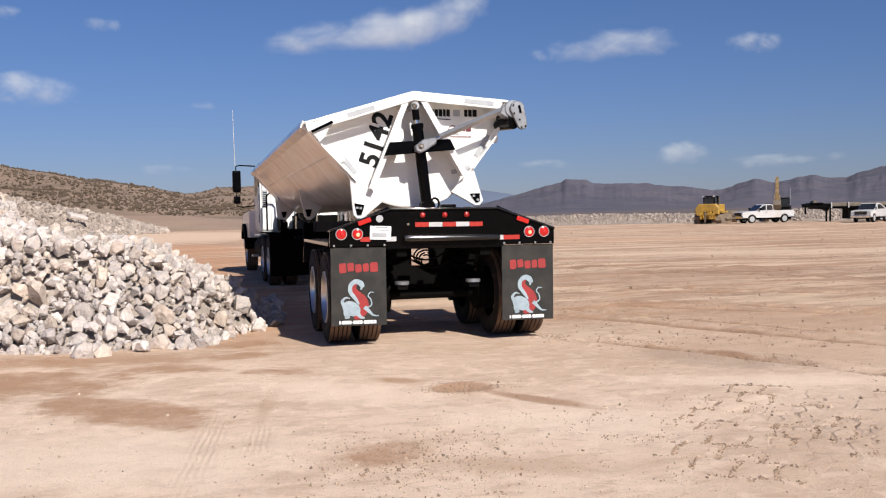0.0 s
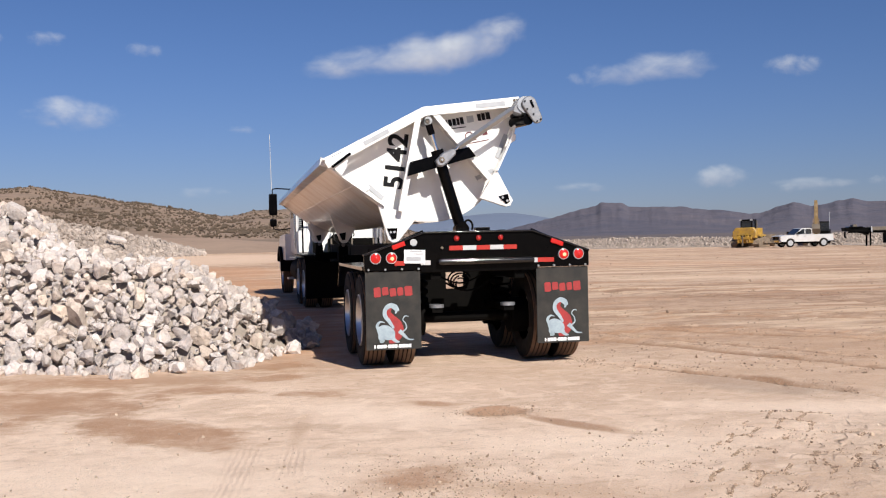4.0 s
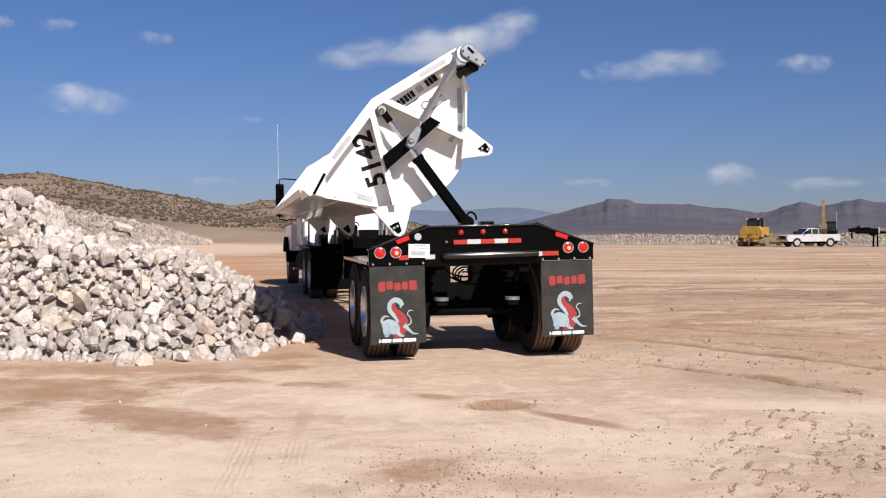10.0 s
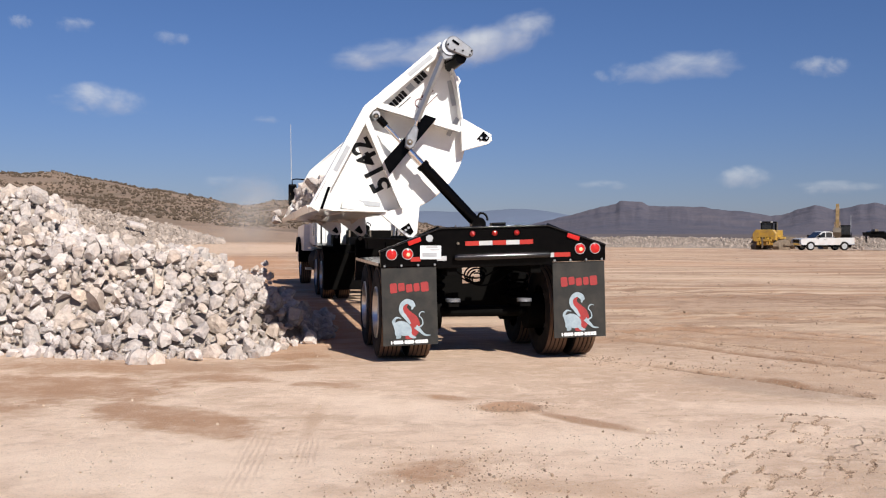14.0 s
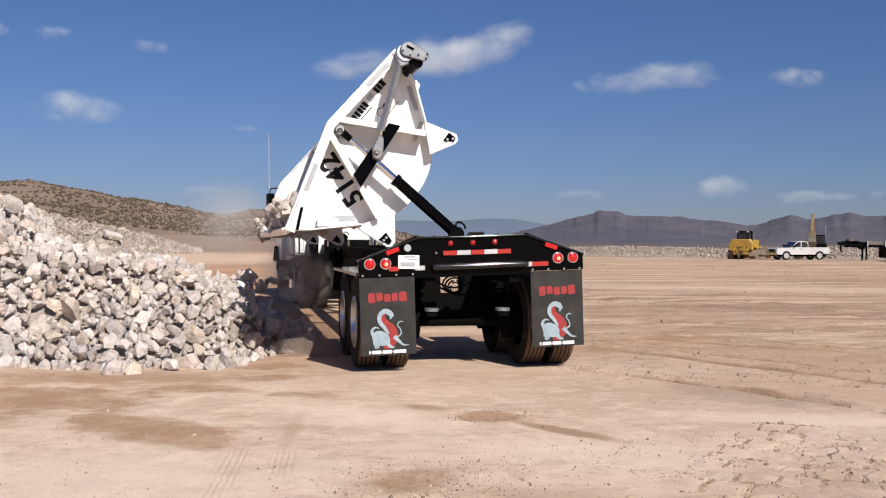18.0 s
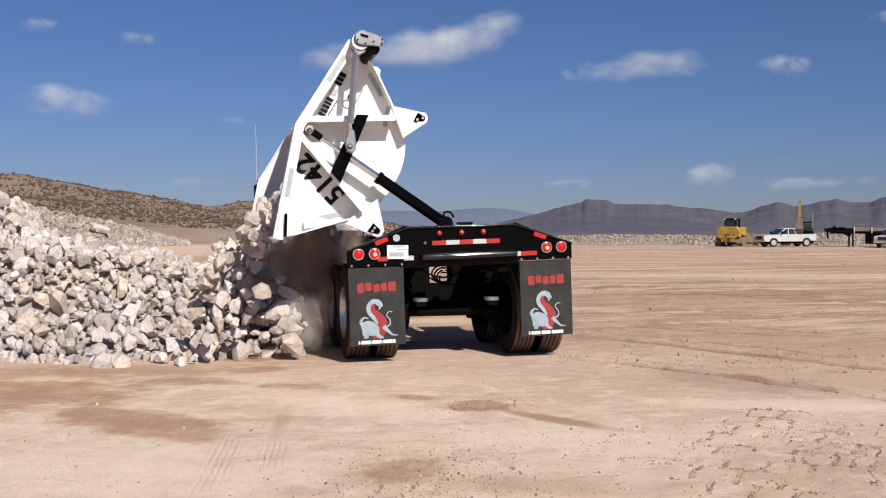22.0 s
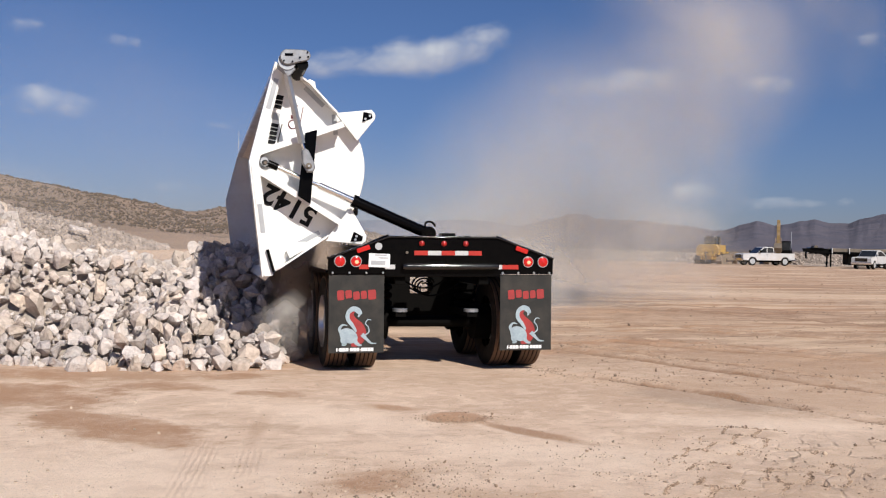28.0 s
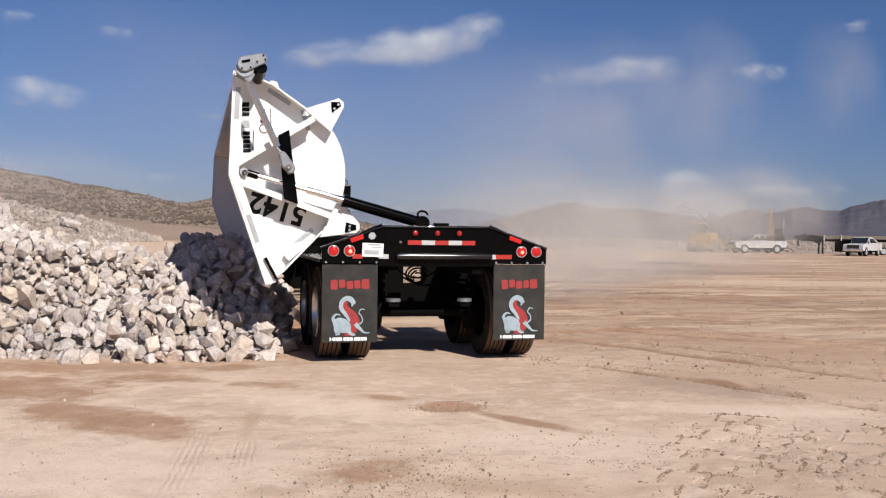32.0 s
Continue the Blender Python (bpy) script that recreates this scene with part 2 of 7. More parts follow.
def lathe(bm, profile, centre, axis="X", seg=36, caps=True):
    """Turns a profile of (radius, along) round an axis through centre."""
    rings = []
    for r, h in profile:
        ring = []
        for i in range(seg):
            a = 2 * math.pi * i / seg
            p = (h, r * math.cos(a), r * math.sin(a)) if axis == "X" else (r * math.cos(a), h, r * math.sin(a)) if axis == "Y" else (r * math.cos(a), r * math.sin(a), h)
            ring.append(bm.verts.new(Vector(p) + Vector(centre)))
        rings.append(ring)
    faces = []
    for a, b in zip(rings, rings[1:]):
        faces += [bm.faces.new((a[i], b[i], b[(i + 1) % seg], a[(i + 1) % seg])) for i in range(seg)]
    if caps and profile[0][0] > 1e-4:
        faces.append(bm.faces.new(rings[0]))
    if caps and profile[-1][0] > 1e-4:
        faces.append(bm.faces.new(rings[-1]))
    bmesh.ops.recalc_face_normals(bm, faces=faces)
    return bm


def B():
    return bmesh.new()


def pipe(name, points, radius, material, parent, label=""):
    """A bent hose or bar along points."""
    cu = bpy.data.curves.new(name, "CURVE")
    cu.dimensions, cu.bevel_depth, cu.bevel_resolution, cu.use_fill_caps = "3D", radius, 2, True
    s = cu.splines.new("POLY")
    s.points.add(len(points) - 1)
    for p, q in zip(s.points, points):
        p.co = (*q, 1)
    me = bpy.data.meshes.new_from_object(bpy.data.objects.new(name, cu))
    me.materials.clear()
    me.materials.append(material)
    ob = new(name, me)
    ob.parent = parent
    return tagged(ob, label)


def lettering(name, words, size, m, material, parent, narrow=1.0, bold=0.0, shear=0.0, gap=1.0):
    """Raised flat writing in the built-in font, as a mesh, in the plane of m."""
    cu = bpy.data.curves.new(name, "FONT")
    cu.body, cu.size, cu.extrude, cu.align_x, cu.align_y, cu.offset, cu.shear = words, size, 0.002, "CENTER", "CENTER", bold, shear
    cu.space_character = gap
    me = bpy.data.meshes.new_from_object(bpy.data.objects.new(name, cu))
    me.materials.clear()
    me.materials.append(material)
    me.transform(m @ Matrix.Diagonal((narrow, 1, 1, 1)))
    ob = new(name, me)
    ob.parent = parent
    return ob


def thing(name, label, category, group="", m=None):
    ob = new(name)
    ob.empty_display_size = 0.2
    if m is not None:
        ob.matrix_basis = m
    return tagged(ob, label, category, group)


# ---- the ground: one sheet out to the horizon ----
def steps(near, far, fine, grow=1.16):
    """Positions from near[0] to near[1] at an even fine step, widening beyond until far."""
    inner = list(np.arange(near[0], near[1] + fine / 2, fine))
    hi, d = [inner[-1]], fine
    while hi[-1] < far:
        d *= grow
        hi.append(hi[-1] + d)
    lo, d = [inner[0]], fine
    while lo[-1] > -far:
        d *= grow
        lo.append(lo[-1] - d)
    return np.array(lo[:0:-1] + inner + hi[1:])


def field(x, y, size, seed=0.0, octaves=3):
    return noise.fractal(Vector((x / size, y / size, seed)), 0.9, 2.0, octaves)


def tread_axes(x, y):
    """Across and along the loader's track, in metres."""
    return (x - 1.35) * 0.80 - (y + 4.95) * 0.60, (x - 1.35) * 0.60 + (y + 4.95) * 0.80


def tread_edge(x, y):
    """0 in the grooves between the pressed blocks, 1 on the blocks."""
    u, v = 0.8 * x - 0.6 * y + 0.016, 0.6 * x + 0.8 * y + 0.11
    v += 0.04 * field(x, y, 0.5, 8)
    u += 0.03 * field(x, y, 0.35, 9)
    row = math.floor(v / 0.36)
    a, b = u / 0.24 + 0.5 * (row % 2), v / 0.36 - row
    a -= math.floor(a)
    return min(1.0, min((0.5 - abs(a - 0.5)) * 0.24, (0.5 - abs(b - 0.5)) * 0.36) / 0.035)


def tread_share(u, v, x, y):
    """Where the prints are sharp and where they fade out."""
    if v < -1.9 or v > 1.7 or u < -1.0 or u > 1.7:
        return 0.0
    side = min(1.0, (u + 1.0) / 0.35, (1.7 - u) / 0.3)
    ends = min(1.0, (v + 1.9) / 0.6, (1.7 - v) / 0.9)
    return max(0.0, side * ends * min(1.0, 0.75 + 0.9 * field(x, y, 0.9, 12)))


def tread_print(x, y):
    """Lug prints of a loader's tyre pressed into soft dirt, along one track."""
    u, v = tread_axes(x, y)
    q = tread_share(u, v, x, y)
    if q <= 0:
        return 0.0
    edge = tread_edge(x, y)
    return q * (0.020 * edge - 0.008 + 0.006 * field(x, y, 0.12, 7) * (1 - edge))


# wheel ruts across the yard: start, end, width
RUTS = [((1.5, 3.9), (4.6, -2.9), 0.15), ((1.9, 4.3), (5.1, -2.4), 0.11), ((1.1, 0.4), (3.1, -3.8), 0.12), ((7.0, 15.5), (16.0, 13.5), 0.3), ((6.4, 13.0), (11.5, 4.0), 0.2), ((2.6, 3.9), (6.6, -0.1), 0.18), ((3.2, 4.3), (7.3, 0.3), 0.15), ((1.2, 0.2), (3.0, -3.2), 0.12),
        ((3.6, 6.7), (9.0, 2.3), 0.20), ((4.3, 7.2), (9.8, 2.9), 0.16), ((5.0, 11.2), (13.5, 8.2), 0.25), ((6.0, 14.5), (12.0, 9.4), 0.28)]


def rut_depth(x, y):
    """A shallow groove with crumbled shoulders along each rut."""
    h = 0.0
    for (ax, ay), (bx, by), w in RUTS:
        dx, dy = bx - ax, by - ay
        n = math.hypot(dx, dy)
        along = ((x - ax) * dx + (y - ay) * dy) / n
        if along < 0 or along > n:
            continue
        off = abs((x - ax) * dy - (y - ay) * dx) / n + 0.05 * field(x, y, 0.8, 14)
        fade = min(1.0, along / 0.8, (n - along) / 0.8)
        h += fade * (-0.030 * math.exp(-(off / w) ** 2 * 1.5) + 0.020 * math.exp(-((abs(off) - 1.5 * w) / (0.6 * w)) ** 2))
    return h


def ground_height(x, y):
    far = math.hypot(x + 2.6, y + 10.9)
    h = 0.022 * field(x, y, 2.2, 1) + 0.005 * field(x, y, 0.35, 2) if far < 45 else 0.0
    if far < 30:
        h += tread_print(x, y)
        h += rut_depth(x, y)
        # the dug spot and its spoil
        d = math.hypot((x + 0.55) / 0.30, (y + 2.85) / 0.24)
        h += 0.012 * max(0.0, 1 - abs(d - 1.1) * 2.0) - 0.035 * max(0.0, 1 - d)
        # the yard beyond is more churned
        q = min(1.0, max(0.0, (y + 0.35 * x) / 4.0))
        h += 0.010 * q * field(x, y, 0.55, 4, 4)
    if far < 14:
        h += 0.0025 * field(x, y, 0.09, 3, 2)
    # the yard falls a little towards the machines
    if far > 25 and x > 4:
        q, s = min(1.0, (far - 25) / 70), min(1.0, (x - 4) / 25)
        h -= 0.38 * q * q * (3 - 2 * q) * s
    # keep it flat under the wheels
    if -2.2 < x < 1.8 and -0.2 < y < 20:
        h *= 0.3
    return h


def make_ground():
    xs, ys = steps((-5.5, 7.5), 4500, 0.052), steps((-7.4, 4.5), 4500, 0.052)
    verts = [(x, y, ground_height(x, y)) for y in ys for x in xs]
    w = len(xs)
    faces = [(j * w + i, j * w + i + 1, (j + 1) * w + i + 1, (j + 1) * w + i) for j in range(len(ys) - 1) for i in range(w - 1)]
    me = bpy.data.meshes.new("ground")
    me.from_pydata(verts, [], faces)
    me.shade_smooth()
    return me


def dirt_material():
    """Bleached tan dirt with darker damp patches, wheel tracks and grit."""
    m = bpy.data.materials.new("packed_dirt")
    m.use_nodes = True
    n, k = m.node_tree.nodes, m.node_tree.links
    b = n["Principled BSDF"]
    b.inputs["Roughness"].default_value = 0.95
    co = n.new("ShaderNodeTexCoord").outputs["Object"]

    def noise_of(scale, detail=5, stretch=(1, 1, 1), rough=0.6, warp=0.0, turn=0.0):
        mp = n.new("ShaderNodeMapping")
        mp.inputs["Scale"].default_value = stretch
        mp.inputs["Rotation"].default_value = (0, 0, turn)
        k.new(co, mp.inputs["Vector"])
        t = n.new("ShaderNodeTexNoise")
        t.inputs["Scale"].default_value, t.inputs["Detail"].default_value = scale, detail
        t.inputs["Roughness"].default_value, t.inputs["Distortion"].default_value = rough, warp
        k.new(mp.outputs[0], t.inputs["Vector"])
        return t.outputs[0]

    def rng(v, a, c, lo=0.0, hi=1.0):
        r = n.new("ShaderNodeMapRange")
        r.interpolation_type = "SMOOTHSTEP"
        for i, q in enumerate((a, c, lo, hi)):
            r.inputs[i + 1].default_value = q
        k.new(v, r.inputs[0])
        return r.outputs[0]

    def calc(op, a, c):
        q = n.new("ShaderNodeMath")
        q.operation = op
        for i, v in enumerate((a, c)):
            if isinstance(v, (int, float)):
                q.inputs[i].default_value = v
            else:
                k.new(v, q.inputs[i])
        return q.outputs[0]

    def over(base, tint, mask):
        x = n.new("ShaderNodeMix")
        x.data_type = "RGBA"
        k.new(mask, x.inputs[0])
        if isinstance(base, tuple):
            x.inputs[6].default_value = (*base, 1)
        else:
            k.new(base, x.inputs[6])
        x.inputs[7].default_value = (*tint, 1)
        return x.outputs[2]

    def patch(cx, cy, rx, ry, turn, soft=0.55, wobble=1.0):
        """A stain with a ragged rim."""
        mp = n.new("ShaderNodeMapping")
        mp.vector_type = "TEXTURE"
        mp.inputs["Location"].default_value, mp.inputs["Rotation"].default_value, mp.inputs["Scale"].default_value = (cx, cy, 0), (0, 0, radians(turn)), (rx, ry, 50)
        k.new(co, mp.inputs["Vector"])
        ln = n.new("ShaderNodeVectorMath")
        ln.operation = "LENGTH"
        k.new(mp.outputs[0], ln.inputs[0])
        d = calc("ADD", ln.outputs["Value"], calc("MULTIPLY", calc("SUBTRACT", ragged, 0.5), wobble * 2))
        return rng(d, 1.0, 1.0 - soft)

    ragged = noise_of(2.6, 6, rough=0.65)
    # the yard beyond the trailer is more churned and browner
    sep = n.new("ShaderNodeSeparateXYZ")
    k.new(co, sep.inputs[0])
    beyond = rng(calc("ADD", calc("ADD", sep.outputs[1], calc("MULTIPLY", sep.outputs[0], 0.35)), calc("MULTIPLY", ragged, 3.0)), -1.5, 8.0)
    c = over((0.755, 0.565, 0.425), (0.62, 0.44, 0.315), rng(noise_of(0.33, 6, warp=0.6), 0.40, 0.60))
    c = over(c, (0.50, 0.335, 0.225), calc("MULTIPLY", rng(noise_of(1.1, 9, (0.6, 1.4, 1), warp=0.8, turn=-0.25), 0.52, 0.62), 0.40))
    # trodden flecks at hand's width
    c = over(c, (0.47, 0.31, 0.205), calc("MULTIPLY", rng(noise_of(5.5, 9, (0.7, 1.2, 1), rough=0.78, warp=0.5), 0.50, 0.60), 0.50))
    c = over(c, (0.82, 0.635, 0.49), calc("MULTIPLY", rng(noise_of(3.4, 9, rough=0.74, turn=0.5, warp=0.4), 0.49, 0.60), 0.65))
    # the yard beyond: churned, browner, in streaks and tufts of several sizes
    c = over(c, (0.335, 0.190, 0.108), calc("MULTIPLY", beyond, calc("ADD", calc("MULTIPLY", rng(noise_of(0.10, 7, (0.6, 1.4, 1), warp=1.0), 0.38, 0.62), 0.25), 0.62)))
    c = over(c, (0.27, 0.155, 0.092), calc("MULTIPLY", beyond, calc("MULTIPLY", rng(noise_of(0.9, 10, (0.45, 1.3, 1), turn=0.62, warp=0.8, rough=0.78), 0.47, 0.57), 0.72)))
    c = over(c, (0.53, 0.36, 0.245), calc("MULTIPLY", beyond, calc("MULTIPLY", rng(noise_of(0.6, 11, (0.5, 1.2, 1), turn=0.55, warp=0.7, rough=0.76), 0.48, 0.58), 0.75)))
    c = over(c, (0.30, 0.185, 0.115), calc("MULTIPLY", beyond, calc("MULTIPLY", rng(noise_of(2.6, 8, (0.6, 1.2, 1), turn=0.6, rough=0.8), 0.49, 0.58), 0.60)))
    c = over(c, (0.42, 0.225, 0.118), calc("MULTIPLY", beyond, calc("MULTIPLY", rng(noise_of(1.3, 10, (0.09, 1.0, 1), turn=0.50, warp=0.22, rough=0.68), 0.515, 0.585), 0.75)))
    c = over(c, (0.72, 0.535, 0.375), calc("MULTIPLY", beyond, calc("MULTIPLY", rng(noise_of(0.55, 10, (0.16, 1.0, 1), turn=0.46, warp=0.3, rough=0.7), 0.47, 0.60), 0.75)))
    c = over(c, (0.56, 0.335, 0.205), calc("MULTIPLY", patch(17.0, 38.0, 15.0, 9.0, -27, soft=0.9, wobble=0.8), 0.55))
    c = over(c, (0.75, 0.555, 0.395), calc("MULTIPLY", patch(14.0, 18.5, 13.0, 4.0, -27, soft=0.9, wobble=0.9), 0.60))
    # red-brown lane beside the tractor, and the bleached flat behind it
    lane = calc("MAXIMUM", patch(-1.9, 6.5, 1.5, 7.0, 0, soft=0.6, wobble=0.6), patch(-2.6, 22.0, 2.4, 11.0, 0, soft=0.5, wobble=0.7))
    lane = calc("MAXIMUM", lane, patch(-3.2, 40.0, 3.5, 14.0, 3, soft=0.6, wobble=0.7))
    c = over(c, (0.50, 0.255, 0.130), calc("MULTIPLY", lane, rng(noise_of(0.7, 9, (0.5, 1.5, 1), warp=0.7, rough=0.7), 0.30, 0.62, 0.35, 0.95)))
    c = over(c, (0.68, 0.485, 0.345), calc("MULTIPLY", patch(-14.0, 84.0, 26.0, 36.0, 0, soft=0.35, wobble=0.4), 0.75))
    # damp stains
    stains = [patch(-4.5, -1.05, 1.6, 1.15, -28, soft=0.5), patch(-3.9, 0.15, 2.0, 0.55, -12, soft=0.7), patch(-4.9, -2.2, 0.9, 0.5, -35, soft=0.8), patch(-3.25, -2.90, 1.30, 0.48, -47, soft=0.4, wobble=0.7), patch(-2.19, 0.95, 0.48, 0.40, -18), patch(-1.99, -1.40, 0.42, 0.24, -32), patch(-2.99, -0.78, 0.75, 0.36, -27),
              patch(-2.33, -0.06, 0.42, 0.40, -18), patch(-1.60, -4.90, 0.42, 0.40, -28, soft=0.7), patch(-0.98, -2.25, 0.45, 0.20, -35, soft=0.8, wobble=0.6)]
    total = stains[0]
    for s in stains[1:]:
        total = calc("MAXIMUM", total, s)
    c = over(c, (0.40, 0.222, 0.122), calc("MULTIPLY", total, rng(noise_of(2.2, 8, rough=0.7), 0.30, 0.60, 0.50, 0.95)))
    spot = calc("MAXIMUM", patch(-0.57, -2.83, 0.30, 0.34, -21, soft=0.35, wobble=0.35), patch(-0.16, -3.48, 0.78, 0.15, -57, soft=0.6, wobble=0.35))
    total = calc("MAXIMUM", total, spot)
    # faint brown veils
    veils_of_dirt = [patch(-0.89, -5.45, 0.95, 0.34, -16, soft=0.8, wobble=0.7), patch(2.39, -2.16, 1.5, 0.50, -30, soft=0.8, wobble=0.7), patch(-2.17, -3.0, 0.10, 1.1, -8, soft=0.8, wobble=0.6), patch(-3.4, 0.2, 0.9, 0.4, -35), patch(5.2, 0.2, 4.0, 2.2, -45, soft=0.9), patch(3.2, -2.2, 3.2, 1.9, -45, soft=0.95, wobble=0.9)]
    faint = veils_of_dirt[0]
    for s in veils_of_dirt[1:]:
        faint = calc("MAXIMUM", faint, s)
    c = over(c, (0.47, 0.30, 0.19), calc("MULTIPLY", faint, 0.60))
    c = over(c, (0.56, 0.40, 0.285), calc("MULTIPLY", patch(2.0, -5.1, 2.6, 1.1, 40, soft=0.9, wobble=0.8), 0.75))
    c = over(c, (0.41, 0.295, 0.215), calc("MULTIPLY", patch(2.2, -2.27, 1.3, 0.55, -55, soft=0.6, wobble=0.6), 0.65))
    # wheel ruts: dark brown dirt with the rut shadows painted in
    rut = None
    for (ax, ay), (bx, by), w in RUTS:
        q = patch((ax + bx) / 2, (ay + by) / 2, math.hypot(bx - ax, by - ay) / 2, w * 1.15, math.degrees(math.atan2(by - ay, bx - ax)), soft=0.55, wobble=0.6)
        rut = q if rut is None else calc("MAXIMUM", rut, q)
    c = over(c, (0.31, 0.175, 0.10), calc("MULTIPLY", rut, rng(noise_of(1.7, 8, rough=0.75), 0.36, 0.56, 0.4, 1.0)))
    # worn pale crust
    crust = calc("MAXIMUM", patch(-0.25, -4.30, 1.1, 0.62, -30, soft=0.7, wobble=0.8), patch(1.84, -3.40, 1.3, 0.42, -20, soft=0.6, wobble=0.6))
    crust = calc("MAXIMUM", crust, patch(-3.3, -4.5, 2.0, 1.3, 0, soft=0.9, wobble=0.8))
    crust = calc("MAXIMUM", crust, patch(-1.6, -2.6, 1.3, 0.6, -45, soft=0.8, wobble=0.7))
    c = over(c, (0.86, 0.675, 0.525), calc("MULTIPLY", calc("MULTIPLY", crust, calc("SUBTRACT", 1.0, total)), 0.65))
    c = over(c, (0.37, 0.205, 0.115), calc("MULTIPLY", spot, 0.85))
    # faint ribbed tyre tracks
    wave = n.new("ShaderNodeTexWave")
    wave.wave_type, wave.bands_direction = "BANDS", "X"
    wave.inputs["Scale"].default_value, wave.inputs["Distortion"].default_value, wave.inputs["Detail"].default_value = 7.5, 3.0, 4.0
    turned = n.new("ShaderNodeMapping")
    turned.inputs["Rotation"].default_value = (0, 0, radians(6))
    k.new(co, turned.inputs["Vector"]), k.new(turned.outputs[0], wave.inputs["Vector"])
    tracks = calc("MAXIMUM", patch(-2.60, -3.9, 0.14, 2.6, -6, soft=0.5, wobble=0.4), patch(-2.32, -4.4, 0.13, 1.7, -6, soft=0.5, wobble=0.4))
    ribs = calc("MULTIPLY", rng(wave.outputs["Fac"], 0.40, 0.75), tracks)
    ribs = calc("MULTIPLY", ribs, rng(noise_of(1.3, 6), 0.42, 0.60))
    c = over(c, (0.55, 0.385, 0.275), calc("MULTIPLY", ribs, 0.45))
    # crumbled dirt and painted groove shade, as dark lines in the loader's prints
    mp = n.new("ShaderNodeMapping")
    mp.inputs["Location"].default_value, mp.inputs["Rotation"].default_value = (0, 0, 0), (0, 0, math.atan2(0.6, 0.8))
    warped = n.new("ShaderNodeVectorMath")
    warped.operation = "MULTIPLY_ADD"
    tex = n.new("ShaderNodeTexNoise")
    tex.inputs["Scale"].default_value, tex.inputs["Detail"].default_value = 4.0, 6.0
    k.new(co, tex.inputs["Vector"]), k.new(tex.outputs["Color"], warped.inputs[0])
    warped.inputs[1].default_value = (0.26, 0.26, 0)
    k.new(co, warped.inputs[2]), k.new(warped.outputs[0], mp.inputs["Vector"])
    lugs = n.new("ShaderNodeTexBrick")
    lugs.offset = 0.5
    for key, v in (("Scale", 1.0), ("Mortar Size", 0.016), ("Mortar Smooth", 0.6), ("Brick Width", 0.24), ("Row Height", 0.36)):
        lugs.inputs[key].default_value = v
    k.new(mp.outputs[0], lugs.inputs["Vector"])
    groove = calc("MULTIPLY", lugs.outputs["Fac"], calc("MULTIPLY", patch(1.55, -4.85, 1.7, 0.80, 50, soft=0.7, wobble=0.9), rng(noise_of(2.6, 7, rough=0.7), 0.45, 0.58)))
    c = over(c, (0.34, 0.22, 0.14), calc("MULTIPLY", groove, 0.6))
    # grit
    grit = noise_of(85, 3, rough=0.7)
    c = over(c, (0.20, 0.135, 0.09), calc("MULTIPLY", rng(grit, 0.57, 0.67), 0.5))
    c = over(c, (0.62, 0.54, 0.46), calc("MULTIPLY", rng(noise_of(60, 3, rough=0.7), 0.56, 0.66), 0.5))
    k.new(c, b.inputs["Base Color"])
    bp = n.new("ShaderNodeBump")
    bp.inputs["Strength"].default_value, bp.inputs["Distance"].default_value = 1.0, 0.028
    h = calc("ADD", calc("MULTIPLY", noise_of(22, 8, rough=0.75), 0.55), calc("ADD", calc("MULTIPLY", grit, 0.35), calc("MULTIPLY", noise_of(4.5, 9, rough=0.72, turn=0.25), 0.28)))
    h = calc("ADD", h, calc("MULTIPLY", calc("MULTIPLY", noise_of(1.6, 9, (0.5, 1.3, 1), turn=0.6, rough=0.7), beyond), 3.0))
    h = calc("SUBTRACT", h, calc("ADD", calc("MULTIPLY", ribs, 0.08), calc("MULTIPLY", groove, 0.8)))
    k.new(h, bp.inputs["Height"])
    k.new(bp.outputs[0], b.inputs["Normal"])
    return m


ground_mesh = make_ground()
ground_mesh.materials.append(dirt_material())
ground = tagged(new("ground", ground_mesh), "pale tan packed dirt yard with damp brown patches", "ground", kind="structure")

# ---- the side-dump trailer ----
HX, HZ = -0.92, 1.495  # hinge line of the tub
REAR, FRONT = 0.30, 12.0  # ends of the tub along y
PLATE = REAR + 0.10  # the tail end plate, set back between its flanges
trailer = thing("side_dump_trailer", "white side-dump trailer on black chassis tipping its tub", "trailer")
TUBSHIFT = (-HX, 0, -HZ)


def tyre_mesh(bm, c, w=0.27, r=0.52):
    """A truck tyre round the X axis with rounded shoulders."""
    x = w / 2
    return lathe(bm, [(0.30, -x * 0.80), (0.36, -x * 0.98), (0.44, -x), (0.495, -x * 0.93), (r - 0.004, -x * 0.72), (r - 0.004, x * 0.72), (0.495, x * 0.93), (0.44, x), (0.36, x * 0.98), (0.30, x * 0.80)], c, "X", 40, False)


def tread_ribs(bm, c, w=0.27, r=0.52):
    for i in range(5):
        a = -w * 0.36 + i * w * 0.18
        lathe(bm, [(r - 0.012, a - w * 0.068), (r + 0.002, a - w * 0.062), (r + 0.002, a + w * 0.062), (r - 0.012, a + w * 0.068)], c, "X", 40, False)
    return bm


